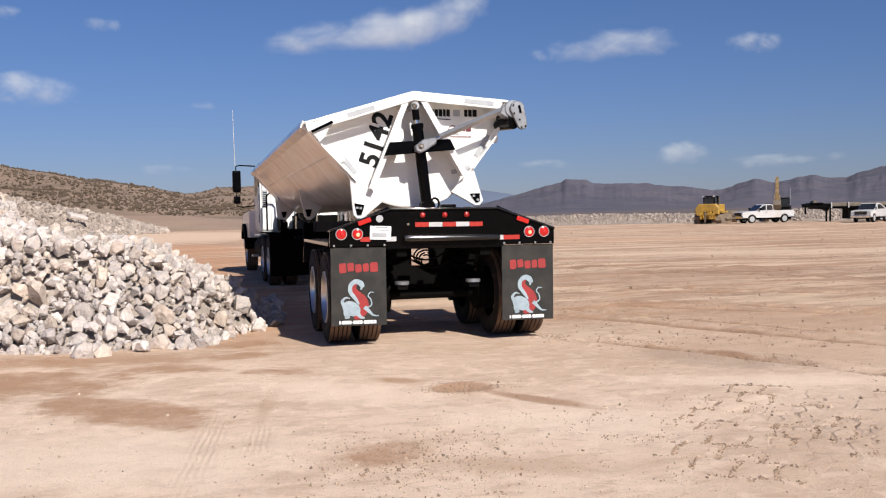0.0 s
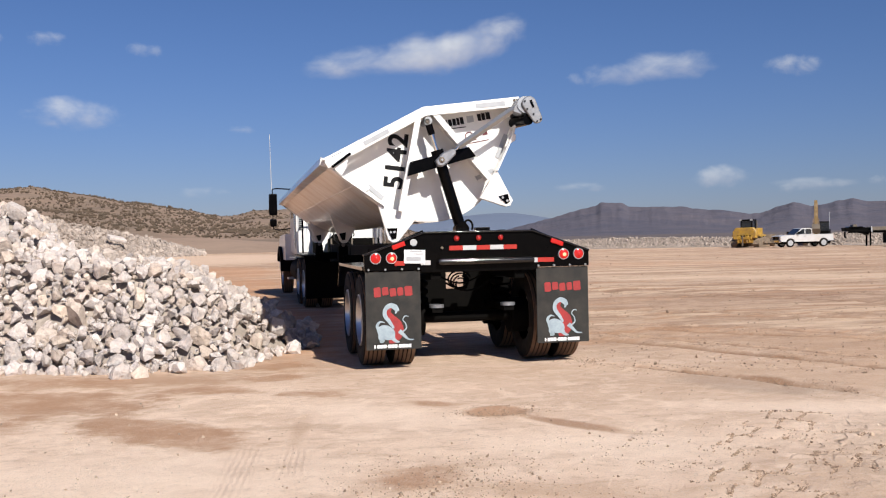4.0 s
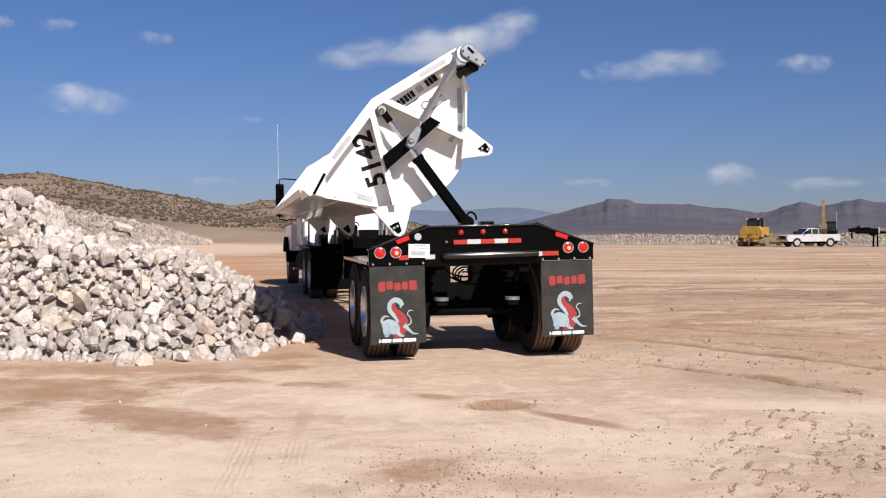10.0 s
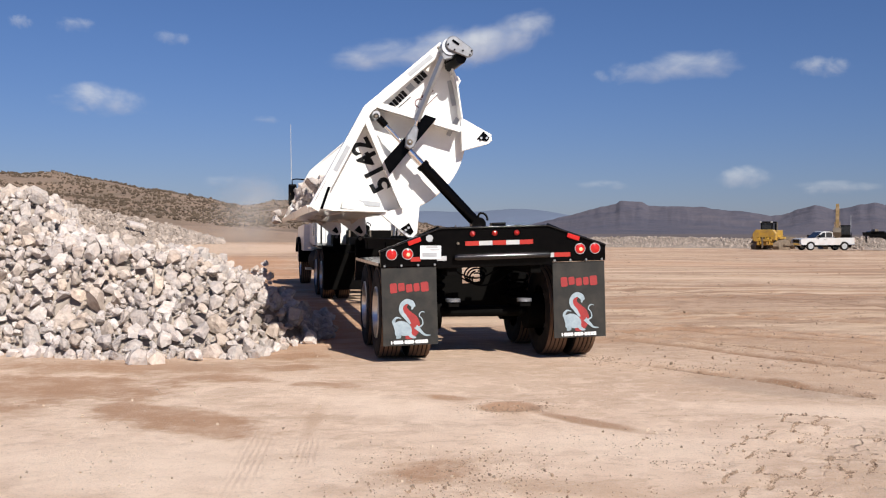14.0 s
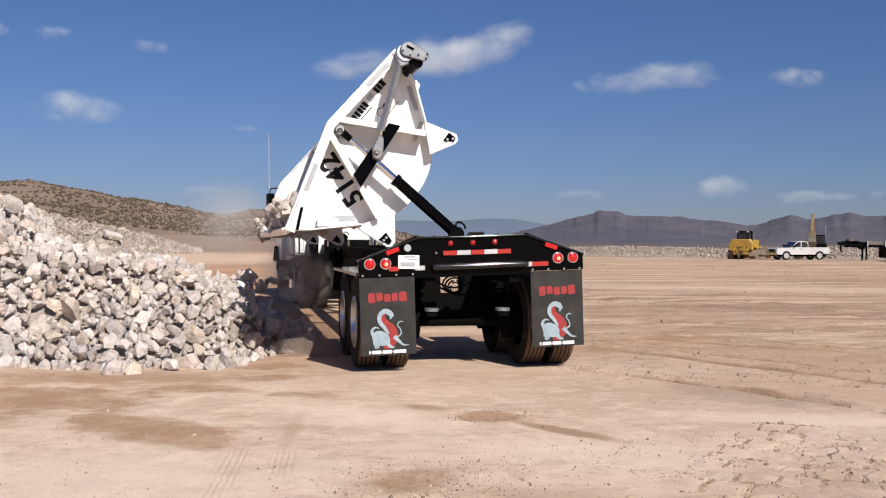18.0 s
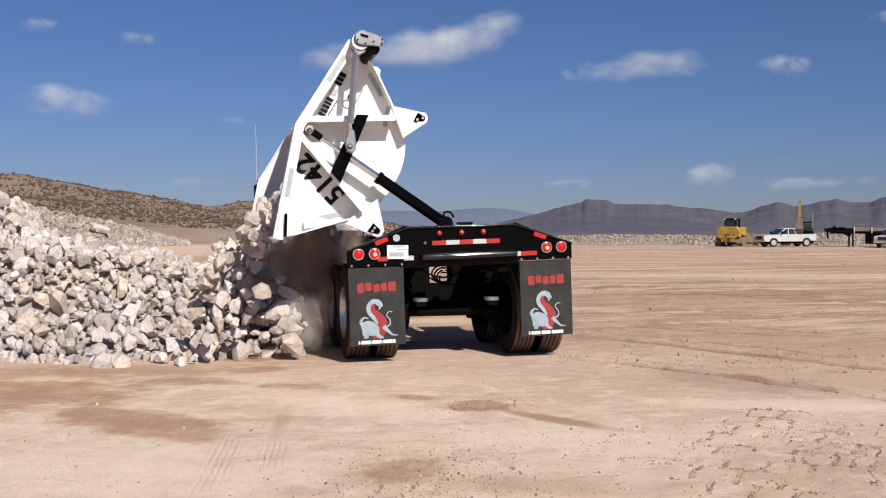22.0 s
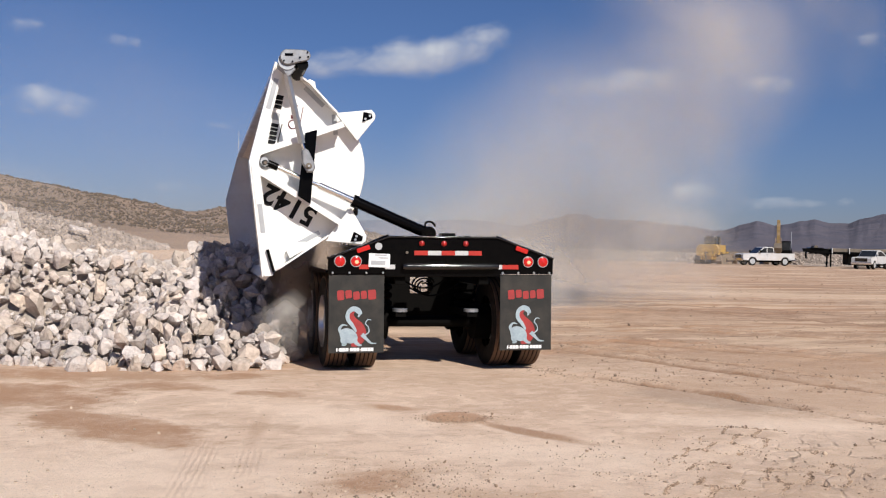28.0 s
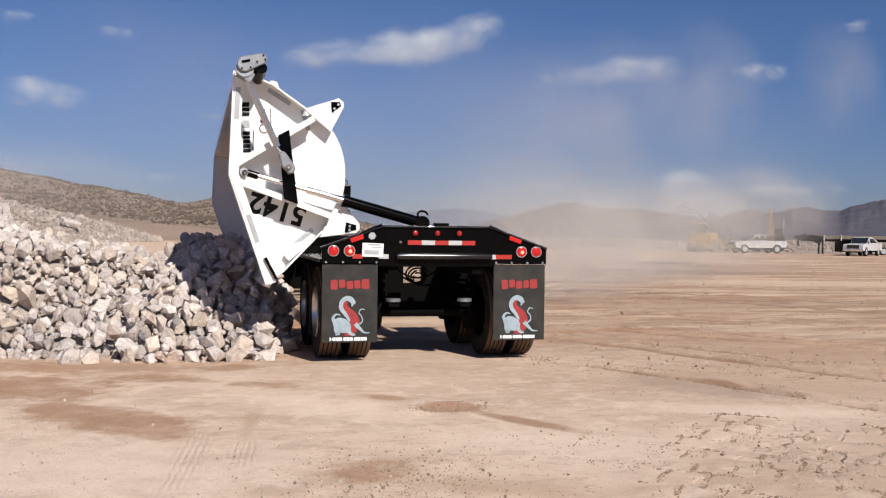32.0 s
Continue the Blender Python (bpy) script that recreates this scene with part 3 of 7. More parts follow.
def rim_mesh(bm, out):
    """A polished disc wheel, dished, facing -X when out is -1."""
    o = out
    lathe(bm, [(0.300, 0.02 * o), (0.300, 0.13 * o), (0.285, 0.135 * o), (0.270, 0.10 * o), (0.255, -0.01 * o), (0.20, -0.03 * o), (0.17, 0.01 * o), (0.13, 0.015 * o), (0.10, 0.05 * o), (0.085, 0.10 * o), (0.0, 0.105 * o)], (0, 0, 0), "X", 32)
    for i in range(10):
        a = 2 * math.pi * i / 10
        rod(bm, (0.0, 0.145 * math.cos(a), 0.145 * math.sin(a)), (0.04 * o, 0.145 * math.cos(a), 0.145 * math.sin(a)), 0.017, seg=6)
    return bm


def dual_wheels(parent, axle_y, width=1.14, inner=0.80, z=0.52):
    for s in (-1, 1):
        for x, is_outer in ((width, True), (inner, False)):
            w = new("wheel")
            w.parent, w.location = parent, (s * x, axle_y, z)
            t = part("tyre", tyre_mesh(B(), (0, 0, 0)), RUBBER, w, "dusty black rubber tyre", smooth=True)
            part("tread", tread_ribs(B(), (0, 0, 0)), TREAD, w, "brown dust-caked tread ribs")
            part("rim", rim_mesh(B(), s), ALUMINIUM, w, "polished aluminium rim", smooth=True)


AXLES = (0.72, 1.97)
for ay in AXLES:
    dual_wheels(trailer, ay)
    part("axle", rod(B(), (-1.0, ay, 0.52), (1.0, ay, 0.52), 0.065), FRAMEBLACK, trailer)
    for s in (-1, 1):
        part("brake_drum", lathe(B(), [(0.1, -0.1), (0.21, -0.1), (0.21, 0.1), (0.1, 0.1)], (s * 0.62, ay, 0.52), "X", 24), FRAMEBLACK, trailer, smooth=True)
        bm = B()
        for i in range(3):
            lathe(bm, [(0.09, 0.0), (0.13, 0.03), (0.13, 0.07), (0.09, 0.10)], (s * 0.52, ay + 0.33, 0.66 + 0.1 * i), "Z", 20)
        part("air_spring", bm, FRAMEBLACK, trailer, smooth=True)
        part("air_spring_base", lathe(B(), [(0.0, 0.0), (0.085, 0.0), (0.085, 0.035), (0.0, 0.035)], (s * 0.42, ay - 0.34, 0.655), "Z", 20), DULLGREY, trailer, "dull steel air spring base", smooth=True)
        part("trailing_arm", box(B(), s * 0.36, s * 0.48, ay - 0.40, ay + 0.62, 0.60, 0.67), FRAMEBLACK, trailer)

# chassis: leans on its springs
chassis = new("chassis")
chassis.parent = trailer
bm = B()
part("tail_plate", plate(bm, [(-1.285, 1.10), (-0.66, 1.10), (-0.66, 1.07), (0.66, 1.07), (0.66, 1.10), (1.285, 1.10), (1.285, 1.27), (0.62, 1.50), (-0.62, 1.50), (-1.285, 1.27)], 0.0, 0.05, 0.006), BLACK, chassis, "glossy black tail plate")
part("tail_rim", strip(B(), [(-1.285, 1.272), (-0.62, 1.506), (0.62, 1.506), (1.285, 1.272)], 0.018, -0.02, 0.16), BLACK, chassis)
rim_line = [(-1.285, 1.272), (-0.62, 1.508), (0.62, 1.508), (1.285, 1.272)]
for a, c in zip(rim_line, rim_line[1:]):
    part("rim_edge", rod(B(), (a[0], -0.012, a[1] + 0.004), (c[0], -0.012, c[1] + 0.004), 0.011, seg=16), BARBLACK, chassis, "polished black edge", smooth=True)
for s in (-1, 1):
    part("frame_rail", box(B(), s * 0.42, s * 0.54, 0.06, 12.2, 0.98, 1.36, 0.01), FRAMEBLACK, chassis)
    part("fender", plate(B(), [(s * 0.70, 1.13), (s * 1.29, 1.13), (s * 1.29, 1.145), (s * 0.70, 1.145)], 0.14, 2.75), GLOSSBLACK, chassis, "glossy black flat fender")
    part("fender_lip", box(B(), s * 1.278, s * 1.29, 0.14, 2.75, 1.108, 1.13), GLOSSBLACK, chassis)
    part("fender_end", side_plate(B(), [(2.75, 1.145), (2.75, 1.13), (2.98, 0.82), (2.995, 0.83)], s * 0.70, s * 1.29), GLOSSBLACK, chassis)
for y in (0.25, 2.7, 5.43, 8.2, 10.6):
    part("cross_member", box(B(), -0.55, 0.55, y, y + 0.10, 1.06, 1.30), FRAMEBLACK, chassis)
part("lower_beam", box(B(), -0.56, 0.56, 2.5, 2.6, 0.46, 0.66, 0.008), FRAMEBLACK, chassis)
for s in (-0.46, 0.44):
    part("hanger", box(B(), s - 0.04, s + 0.04, 2.46, 2.64, 0.55, 1.0), FRAMEBLACK, chassis)
part("bumper_bar", rod(rod(rod(B(), (-0.44, -0.05, 1.185), (0.60, -0.05, 1.185), 0.034, seg=28), (-0.47, -0.05, 1.185), (-0.44, -0.05, 1.185), 0.025, 0.034, seg=28), (0.60, -0.05, 1.185), (0.62, -0.05, 1.185), 0.034, 0.027, seg=28), BARBLACK, chassis, "glossy black round bumper bar", smooth=True)
for x in (-0.30, 0.45):
    part("bar_mount", box(B(), x - 0.03, x + 0.03, -0.04, 0.0, 1.165, 1.215), BLACK, chassis)
for x0, x1, z0, z1 in ((-0.64, -0.12, 0.44, 1.06), (0.145, 0.62, 0.44, 1.06), (-0.12, 0.145, 0.44, 0.82)):
    part("cross_panel", box(B(), x0, x1, 1.28, 1.32, z0, z1), FRAMEBLACK, chassis, "black suspension cross panel")
part("air_tank", rod(B(), (-0.36, 4.6, 1.16), (0.36, 4.6, 1.16), 0.12, seg=20), FRAMEBLACK, chassis, smooth=True)
for i in range(4):
    pipe("air_hose", [(-0.09 + 0.015 * i + (0.13 - 0.02 * i) * math.cos(a), 0.62 + 0.03 * i + 0.003 * j, 0.96 - 0.02 * i + (0.10 - 0.01 * i) * math.sin(a)) for j, a in enumerate(np.linspace(0.2 + 0.8 * i, 6.0 + 0.8 * i, 22))], 0.010, FRAMEBLACK, chassis)
for x0, x1, z in ((-0.36, 0.16, 1.02), (-0.28, 0.24, 0.93)):
    pipe("air_hose", [(x0 + (x1 - x0) * u, 0.55, z - 0.10 * math.sin(math.pi * u)) for u in np.linspace(0, 1, 9)], 0.010, FRAMEBLACK, chassis)
for s in (-0.92, 0.50):  # hinge stands on both sides
    for y in (REAR + 0.02, 5.8, 10.9):
        part("hinge_stand", plate(B(), [(s - 0.09, 1.06), (s + 0.09, 1.06), (s + 0.075, 1.34), (s + 0.03, 1.40), (s - 0.03, 1.40), (s - 0.075, 1.34)], y - 0.03, y + 0.03, 0.005), FRAMEBLACK, chassis)
        part("hinge_arm", box(B(), min(s, 0.5 * np.sign(s)), max(s, 0.5 * np.sign(s)) + 0.01, y - 0.05, y + 0.05, 1.06, 1.2), FRAMEBLACK, chassis)
        part("hinge_pin", rod(B(), (s, y - 0.06, 1.37), (s, y + 0.06, 1.37), 0.03), DARKSTEEL, chassis)
for s in (-1, 1):
    part("grab_rail", rod(B(), (s * 0.86, 0.05, 1.43), (s * 0.62, 0.05, 1.53), 0.012), BLACK, chassis)
part("valve_block", box(B(), 0.0, 0.16, 0.10, 0.24, 1.50, 1.56, 0.01), BLACK, chassis)
part("valve_block", box(B(), 0.26, 0.34, 0.10, 0.20, 1.50, 1.53, 0.01), BLACK, chassis)


def round_lamp(x, z, r, lit=True):
    lamp = part("lamp_ring", lathe(B(), [(r * 0.90, 0.0), (r * 0.91, -0.016), (r * 0.99, -0.016), (r * 1.03, 0.0)], (x, 0, z), "Y", 28), GREY if r > 0.05 else BLACK, chassis, smooth=True)
    part("lens", lathe(B(), [(0.0, -0.022), (r * 0.5, -0.019), (r * 0.88, -0.010), (r * 0.88, 0.0)], (x, 0, z), "Y", 28), LAMPRED if r > 0.05 else LAMPDARK, lamp, "red lens", smooth=True)
    part("bulb_glow", lathe(B(), [(0.0, -0.026), (r * 0.2, -0.025), (r * 0.34, -0.022), (r * 0.34, -0.015)], (x + r * 0.1, 0, z - r * 0.1), "Y", 16), LAMPHOT if lit else LAMPRED, lamp, smooth=True)


for x in (-1.16, -0.984, 0.984, 1.16):
    round_lamp(x, 1.24, 0.062, abs(x) < 1.0)
for x in (-0.252, 0, 0.252):
    round_lamp(x, 1.442, 0.036, False)
for s in (-1, 1):
    bm = box(B(), -0.075, 0.075, -0.028, 0.0, -0.026, 0.026, 0.01)
    bmesh.ops.transform(bm, matrix=pose(s * 0.905, 0, 1.375, 0, s * 19, 0), verts=bm.verts)
    part("side_marker", bm, LAMPRED, chassis, "red oval marker lamp")
for i in range(5):
    part("tape", box(B(), -0.335 + i * 0.155, -0.335 + i * 0.155 + 0.153, -0.004, 0.001, 1.31, 1.36), REDTAPE if i % 2 == 0 else WHITETAPE, chassis, "red reflective tape" if i % 2 == 0 else "silver reflective tape")
for x0, x1, mt in ((-0.95, -0.84, REDTAPE), (-0.66, -0.55, WHITETAPE), (0.52, 0.68, WHITETAPE), (0.682, 0.87, REDTAPE)):
    part("tape", box(B(), x0, x1, -0.004, 0.001, 1.155, 1.205), mt, chassis)
number_plate = part("number_plate", box(B(), -0.845, -0.610, -0.012, 0.0, 1.175, 1.325, 0.003), WHITEPRINT, chassis, "white number plate with dark bars")
number_plate.matrix_basis = pose(-0.728, -0.002, 1.25, 0, 2, 0) @ pose(0.728, 0, -1.25)
for z, a, c, h in ((1.31, -0.78, -0.65, 0.016), (1.28, -0.74, -0.63, 0.012), (1.225, -0.82, -0.66, 0.045)):
    part("bar", box(B(), a, c, -0.016, -0.011, z - h / 2, z + h / 2), GREY, number_plate)
part("plate_sticker", lathe(B(), [(0.0, -0.006), (0.042, -0.006), (0.042, 0.0)], (-0.735, 0, 1.405), "Y", 7), GREY, chassis)
for s in (-1, 1):
    for i in range(4):
        part("bolt", lathe(B(), [(0.0, -0.014), (0.010, -0.014), (0.014, 0.0)], (s * (1.24 - i * 0.185), 0, 1.115), "Y", 8), STEEL, chassis)
    part("coupler", rod(B(), (-0.42, -0.03, 1.34), (-0.42, 0.0, 1.34), 0.014), DARKSTEEL, chassis) if s > 0 else None


def mud_flap(x0):
    """A black rubber flap with its print."""
    w, top, low = 0.612, 1.095, 0.235
    bm = box(B(), x0, x0 + w, 0.020, 0.034, low, top, 0.004)
    flap = part("mud_flap", bm, FLAP, chassis, "dusty black rubber mud flap with red and pale print")
    cx = x0 + w * 0.5
    # maker's mark: plain red blocks
    for i, (a, c) in enumerate(((-0.215, -0.135), (-0.125, -0.05), (-0.04, 0.035), (0.045, 0.115), (0.125, 0.215))):
        lift, tall = 0.008 * math.sin(i * 2.1), 0.012 * (i in (0, 4))
        lo, hi, e = 0.825 - tall + lift, 0.918 + tall * 0.5 + lift, 0.014
        part("red_block", plate(B(), [(cx + a + e, lo), (cx + c - e, lo + 0.004), (cx + c, lo + e), (cx + c - 0.004, hi - e), (cx + c - e, hi), (cx + a + e, hi - 0.003), (cx + a, hi - e), (cx + a + 0.004, lo + e)], PRINT - 0.002, PRINT), REDPRINT, flap)

    def band(points, widths, depth):
        """A smooth tapering shape along a line of (x, z)."""
        pts, wid = [], []
        m = len(points) - 1
        for i in range(m):
            p0, p1, p2, p3 = (Vector(points[max(0, min(m, q))]) for q in (i - 1, i, i + 1, i + 2))
            for u in (0.0, 0.25, 0.5, 0.75) + ((1.0,) if i == m - 1 else ()):
                pts.append(0.5 * (2 * p1 + (p2 - p0) * u + (2 * p0 - 5 * p1 + 4 * p2 - p3) * u * u + (3 * p1 - p0 - 3 * p2 + p3) * u ** 3))
                wid.append(widths[i] * (1 - u) + widths[i + 1] * u)
        left, right = [], []
        for i, p in enumerate(pts):
            d = (pts[min(len(pts) - 1, i + 1)] - pts[max(0, i - 1)]).normalized()
            s = Vector((-d.y, d.x)) * wid[i] / 2
            left.append(p + s), right.append(p - s)
        bmx = B()
        y = PRINT - 0.0012 * depth
        la = [bmx.verts.new((cx + q.x, y, q.y)) for q in left]
        ra = [bmx.verts.new((cx + q.x, y, q.y)) for q in right]
        for i in range(len(la) - 1):
            bmx.faces.new((la[i], la[i + 1], ra[i + 1], ra[i]))
        bmesh.ops.recalc_face_normals(bmx, faces=bmx.faces)
        return bmx

    # long-necked beast: plain curved shapes in red and pale blue
    part("red_shape", band([(-0.06, 0.345), (0.0, 0.36), (0.05, 0.43), (0.035, 0.52), (-0.03, 0.59), (-0.06, 0.65), (-0.03, 0.70)], [0.07, 0.11, 0.12, 0.10, 0.075, 0.06, 0.03], 1), REDPRINT, flap)
    part("pale_belly", plate(B(), [(cx - 0.085 + 0.10 * math.cos(a), 0.425 + 0.082 * math.sin(a) - 0.02 * math.cos(a)) for a in np.linspace(0, 6.0, 18)], PRINT - 0.0035, PRINT - 0.002), PALEPRINT, flap)
    part("pale_wing", band([(-0.16, 0.44), (-0.185, 0.50), (-0.15, 0.545), (-0.10, 0.535)], [0.03, 0.035, 0.02, 0.006], 2), PALEPRINT, flap)
    part("pale_neck", band([(0.0, 0.47), (-0.045, 0.54), (-0.095, 0.61), (-0.09, 0.68), (-0.035, 0.72), (0.02, 0.70), (0.055, 0.66)], [0.02, 0.04, 0.045, 0.045, 0.055, 0.06, 0.02], 3), PALEPRINT, flap)
    part("pale_jaw", band([(0.0, 0.70), (0.03, 0.665), (0.02, 0.63)], [0.04, 0.03, 0.012], 4), PALEPRINT, flap)
    part("pale_leg", band([(-0.13, 0.42), (-0.15, 0.37), (-0.12, 0.335), (-0.16, 0.325)], [0.07, 0.05, 0.035, 0.018], 4), PALEPRINT, flap)
    part("pale_leg", band([(-0.02, 0.38), (0.0, 0.345), (0.03, 0.325), (0.06, 0.32)], [0.06, 0.04, 0.03, 0.012], 5), PALEPRINT, flap)
    part("pale_tail", band([(0.06, 0.44), (0.11, 0.39), (0.16, 0.345), (0.22, 0.34)], [0.05, 0.035, 0.02, 0.008], 4), PALEPRINT, flap)
    part("pale_tail", band([(0.07, 0.42), (0.135, 0.46), (0.13, 0.52), (0.10, 0.56), (0.125, 0.60), (0.165, 0.595)], [0.016, 0.014, 0.012, 0.012, 0.012, 0.006], 5), PALEPRINT, flap)
    # telephone number: plain bars
    x = -0.222
    for c in "1-333-333-3333":
        w = 0.016 if c == "1" else 0.014 if c == "-" else 0.034
        part("white_bar", box(B(), cx + x + 0.002, cx + x + w, PRINT - 0.002, PRINT, 0.255 if c != "-" else 0.268, 0.293 if c != "-" else 0.276), WHITEPRINT, flap)
        x += w + 0.001


PRINT = 0.018
mud_flap(-1.277)
mud_flap(1.277 - 0.612)

# tub
tub = new("tub")
tub.parent = trailer
PROFILE = [(-1.50, 2.44), (-1.38, 2.31), (-1.22, 2.13), (-0.97, 1.83), (-0.77, 1.67), (-0.56, 1.58), (-0.36, 1.545), (-0.16, 1.55), (0.03, 1.60), (0.22, 1.71), (0.40, 1.92), (0.57, 2.20), (0.70, 2.46), (0.76, 2.70)]


def rounded(points, flat, cuts=4):
    """The same profile with a smooth belly; the first few points stay straight."""
    out, m = list(points[:flat]), len(points) - 1
    for i in range(flat - 1, m):
        p0, p1, p2, p3 = (Vector(points[max(0, min(m, q))]) for q in (i - 1, i, i + 1, i + 2))
        for c in range(1, cuts + 1):
            u = c / cuts
            out.append(tuple(0.5 * (2 * p1 + (p2 - p0) * u + (2 * p0 - 5 * p1 + 4 * p2 - p3) * u * u + (3 * p1 - p0 - 3 * p2 + p3) * u ** 3)))
    return out


PROFILE = rounded(PROFILE, 3)


def tub_shell(inset, y0, y1):
    bm = B()
    cx, cz = -0.35, 2.35
    pts = [(cx + (x - cx) * (1 - inset), cz + (z - cz) * (1 - inset)) for x, z in PROFILE]
    n = 12
    rows = [[bm.verts.new((x, y0 + (y1 - y0) * j / n, z)) for x, z in pts] for j in range(n + 1)]
    for a, b in zip(rows, rows[1:]):
        for i in range(len(pts) - 1):
            bm.faces.new((a[i], a[i + 1], b[i + 1], b[i]))
    return bm


def thick(bm, t):
    bmesh.ops.recalc_face_normals(bm, faces=bm.faces)
    bmesh.ops.solidify(bm, geom=bm.faces[:], thickness=t)
    bmesh.ops.recalc_face_normals(bm, faces=bm.faces)
    return bm


part("shell", thick(tub_shell(0.0, PLATE + 0.004, FRONT), 0.012), TUBSIDE, tub, "white glossy tub side, tan with dust and painted ground reflection", TUBSHIFT, smooth=True)
part("lining", tub_shell(0.025, PLATE + 0.02, FRONT - 0.02), INSIDE, tub, "scoured grey tub lining", TUBSHIFT, smooth=True)
END = PROFILE + [(-0.31, 2.80)]
# weld beads along the side, and the short stub of the stiffener at the tail
for a, c in (((-1.365, 2.285), 0.006), ((-1.225, 2.125), 0.012)):
    part("weld_bead", rod(B(), (a[0], PLATE, a[1]), (a[0], FRONT, a[1]), c, seg=8), TUBSIDE, tub, "", TUBSHIFT)
part("stiffener_stub", plate(B(), [(-1.27, 2.20), (-1.13, 2.03), (-1.06, 2.06), (-1.08, 2.14), (-1.20, 2.25)], REAR + 0.02, PLATE), WHITE, tub, "", TUBSHIFT)
for y, t in ((PLATE, 0.018), (FRONT, 0.018)):
    part("end_plate", plate(B(), END, y, y + t), WHITE, tub, "white end plate", TUBSHIFT)
# rims along the top edges
part("rim_rail", plate(B(), [(-1.56, 2.42), (-1.47, 2.37), (-1.44, 2.45), (-1.53, 2.50)], REAR, FRONT), TUBSIDE, tub, "", TUBSHIFT)
part("rim_rail", plate(B(), [(0.71, 2.64), (0.81, 2.64), (0.81, 2.74), (0.71, 2.74)], REAR, FRONT), TUBSIDE, tub, "", TUBSHIFT)
for y in (REAR - 0.15, FRONT + 0.018):  # deep flanges round each end plate
    y0, y1 = (REAR - 0.15, PLATE) if y < 1 else (FRONT + 0.018, FRONT + 0.12)
    part("top_flange", strip(B(), [(-1.52, 2.46), (-0.31, 2.815), (0.80, 2.73)], 0.022, y0, y1), WHITE, tub, "", TUBSHIFT)
    part("side_flange", strip(B(), [(-1.505, 2.43), (-1.39, 2.29), (-0.95, 1.83)], 0.018, y0 + 0.06 if y < 1 else y0, y1), WHITE, tub, "", TUBSHIFT)
    part("side_flange", strip(B(), [(0.74, 2.50), (0.66, 2.32), (0.40, 1.97)], 0.018, y0 + 0.06 if y < 1 else y0, y1), WHITE, tub, "", TUBSHIFT)
    for line in ([(-0.38, 2.74), (-0.79, 1.735)], [(-0.20, 2.74), (0.285, 1.89)]):
        part("rib", strip(B(), line, 0.020, y0 + 0.01 if y < 1 else y0, y1), WHITE, tub, "white stiffening rib", TUBSHIFT)
        part("rib_cap", strip(B(), line, 0.065, (y0 if y < 1 else y1) , (y0 + 0.012 if y < 1 else y1 + 0.012)), WHITE, tub, "", TUBSHIFT)
    f = y0 if y < 1 else y1
    part("top_cap", strip(B(), [(-1.50, 2.40), (-0.31, 2.765), (0.72, 2.68)], 0.085, f - 0.012, f), WHITE, tub, "", TUBSHIFT)
    part("corner_cap", plate(B(), [(-1.51, 2.46), (-1.36, 2.25), (-1.30, 2.32), (-1.22, 2.49)], f - 0.014, f - 0.002), WHITE, tub, "white corner cap", TUBSHIFT)
    # lugs that carry the tub on the hinge stands
    part("lug", plate(B(), [(-1.02, 1.86), (-0.60, 1.64), (-0.84, 1.44), (-0.88, 1.41), (-0.945, 1.41), (-0.985, 1.45)], (REAR - 0.05) if y < 1 else FRONT, REAR if y < 1 else FRONT + 0.05, 0.006), WHITE, tub, "white hinge lug", TUBSHIFT)
    part("lug", plate(B(), [(0.40, 1.99), (0.14, 1.70), (0.42, 1.545), (0.475, 1.545), (0.52, 1.60), (0.50, 1.66)], (REAR - 0.05) if y < 1 else FRONT, REAR if y < 1 else FRONT + 0.05, 0.006), WHITE, tub, "white hinge lug", TUBSHIFT)
# black pivot pads with two bolts each
for tri, bolts in (([(-0.975, 1.58), (-0.86, 1.56), (-0.895, 1.45), (-0.945, 1.45)], [(-0.945, 1.53), (-0.905, 1.525)]), ([(0.36, 1.68), (0.475, 1.685), (0.475, 1.59), (0.43, 1.575)], [(0.40, 1.655), (0.445, 1.61)])):
    pad = part("pivot_pad", plate(B(), tri, REAR - 0.065, REAR - 0.045, 0.004), BLACK, tub, "black pivot pad", TUBSHIFT)
    for bx, bz in bolts:
        part("bolt", lathe(B(), [(0.0, -0.02), (0.014, -0.02), (0.014, 0.0)], (bx, REAR - 0.065, bz), "Y", 8), STEEL, pad, "", TUBSHIFT)
for y in (5.8, 10.9):  # saddles under the tub
    part("saddle", plate(B(), [(-1.06, 1.94), (-0.96, 1.80), (-0.80, 1.67), (-0.68, 1.61), (-0.83, 1.44), (-0.875, 1.40), (-0.945, 1.40), (-0.985, 1.45), (-1.04, 1.75)], y - 0.03, y + 0.03), TUBSIDE, tub, "dusty white saddle", TUBSHIFT)
    part("saddle", plate(B(), [(0.46, 2.06), (0.20, 1.70), (0.02, 1.58), (0.42, 1.545), (0.50, 1.58), (0.52, 1.75)], y - 0.03, y + 0.03), TUBSIDE, tub, "dusty white saddle", TUBSHIFT)
    part("pivot_pad", plate(B(), [(-0.975, 1.57), (-0.86, 1.57), (-0.895, 1.45), (-0.945, 1.45)], y - 0.045, y - 0.028), BLACK, tub, "", TUBSHIFT)
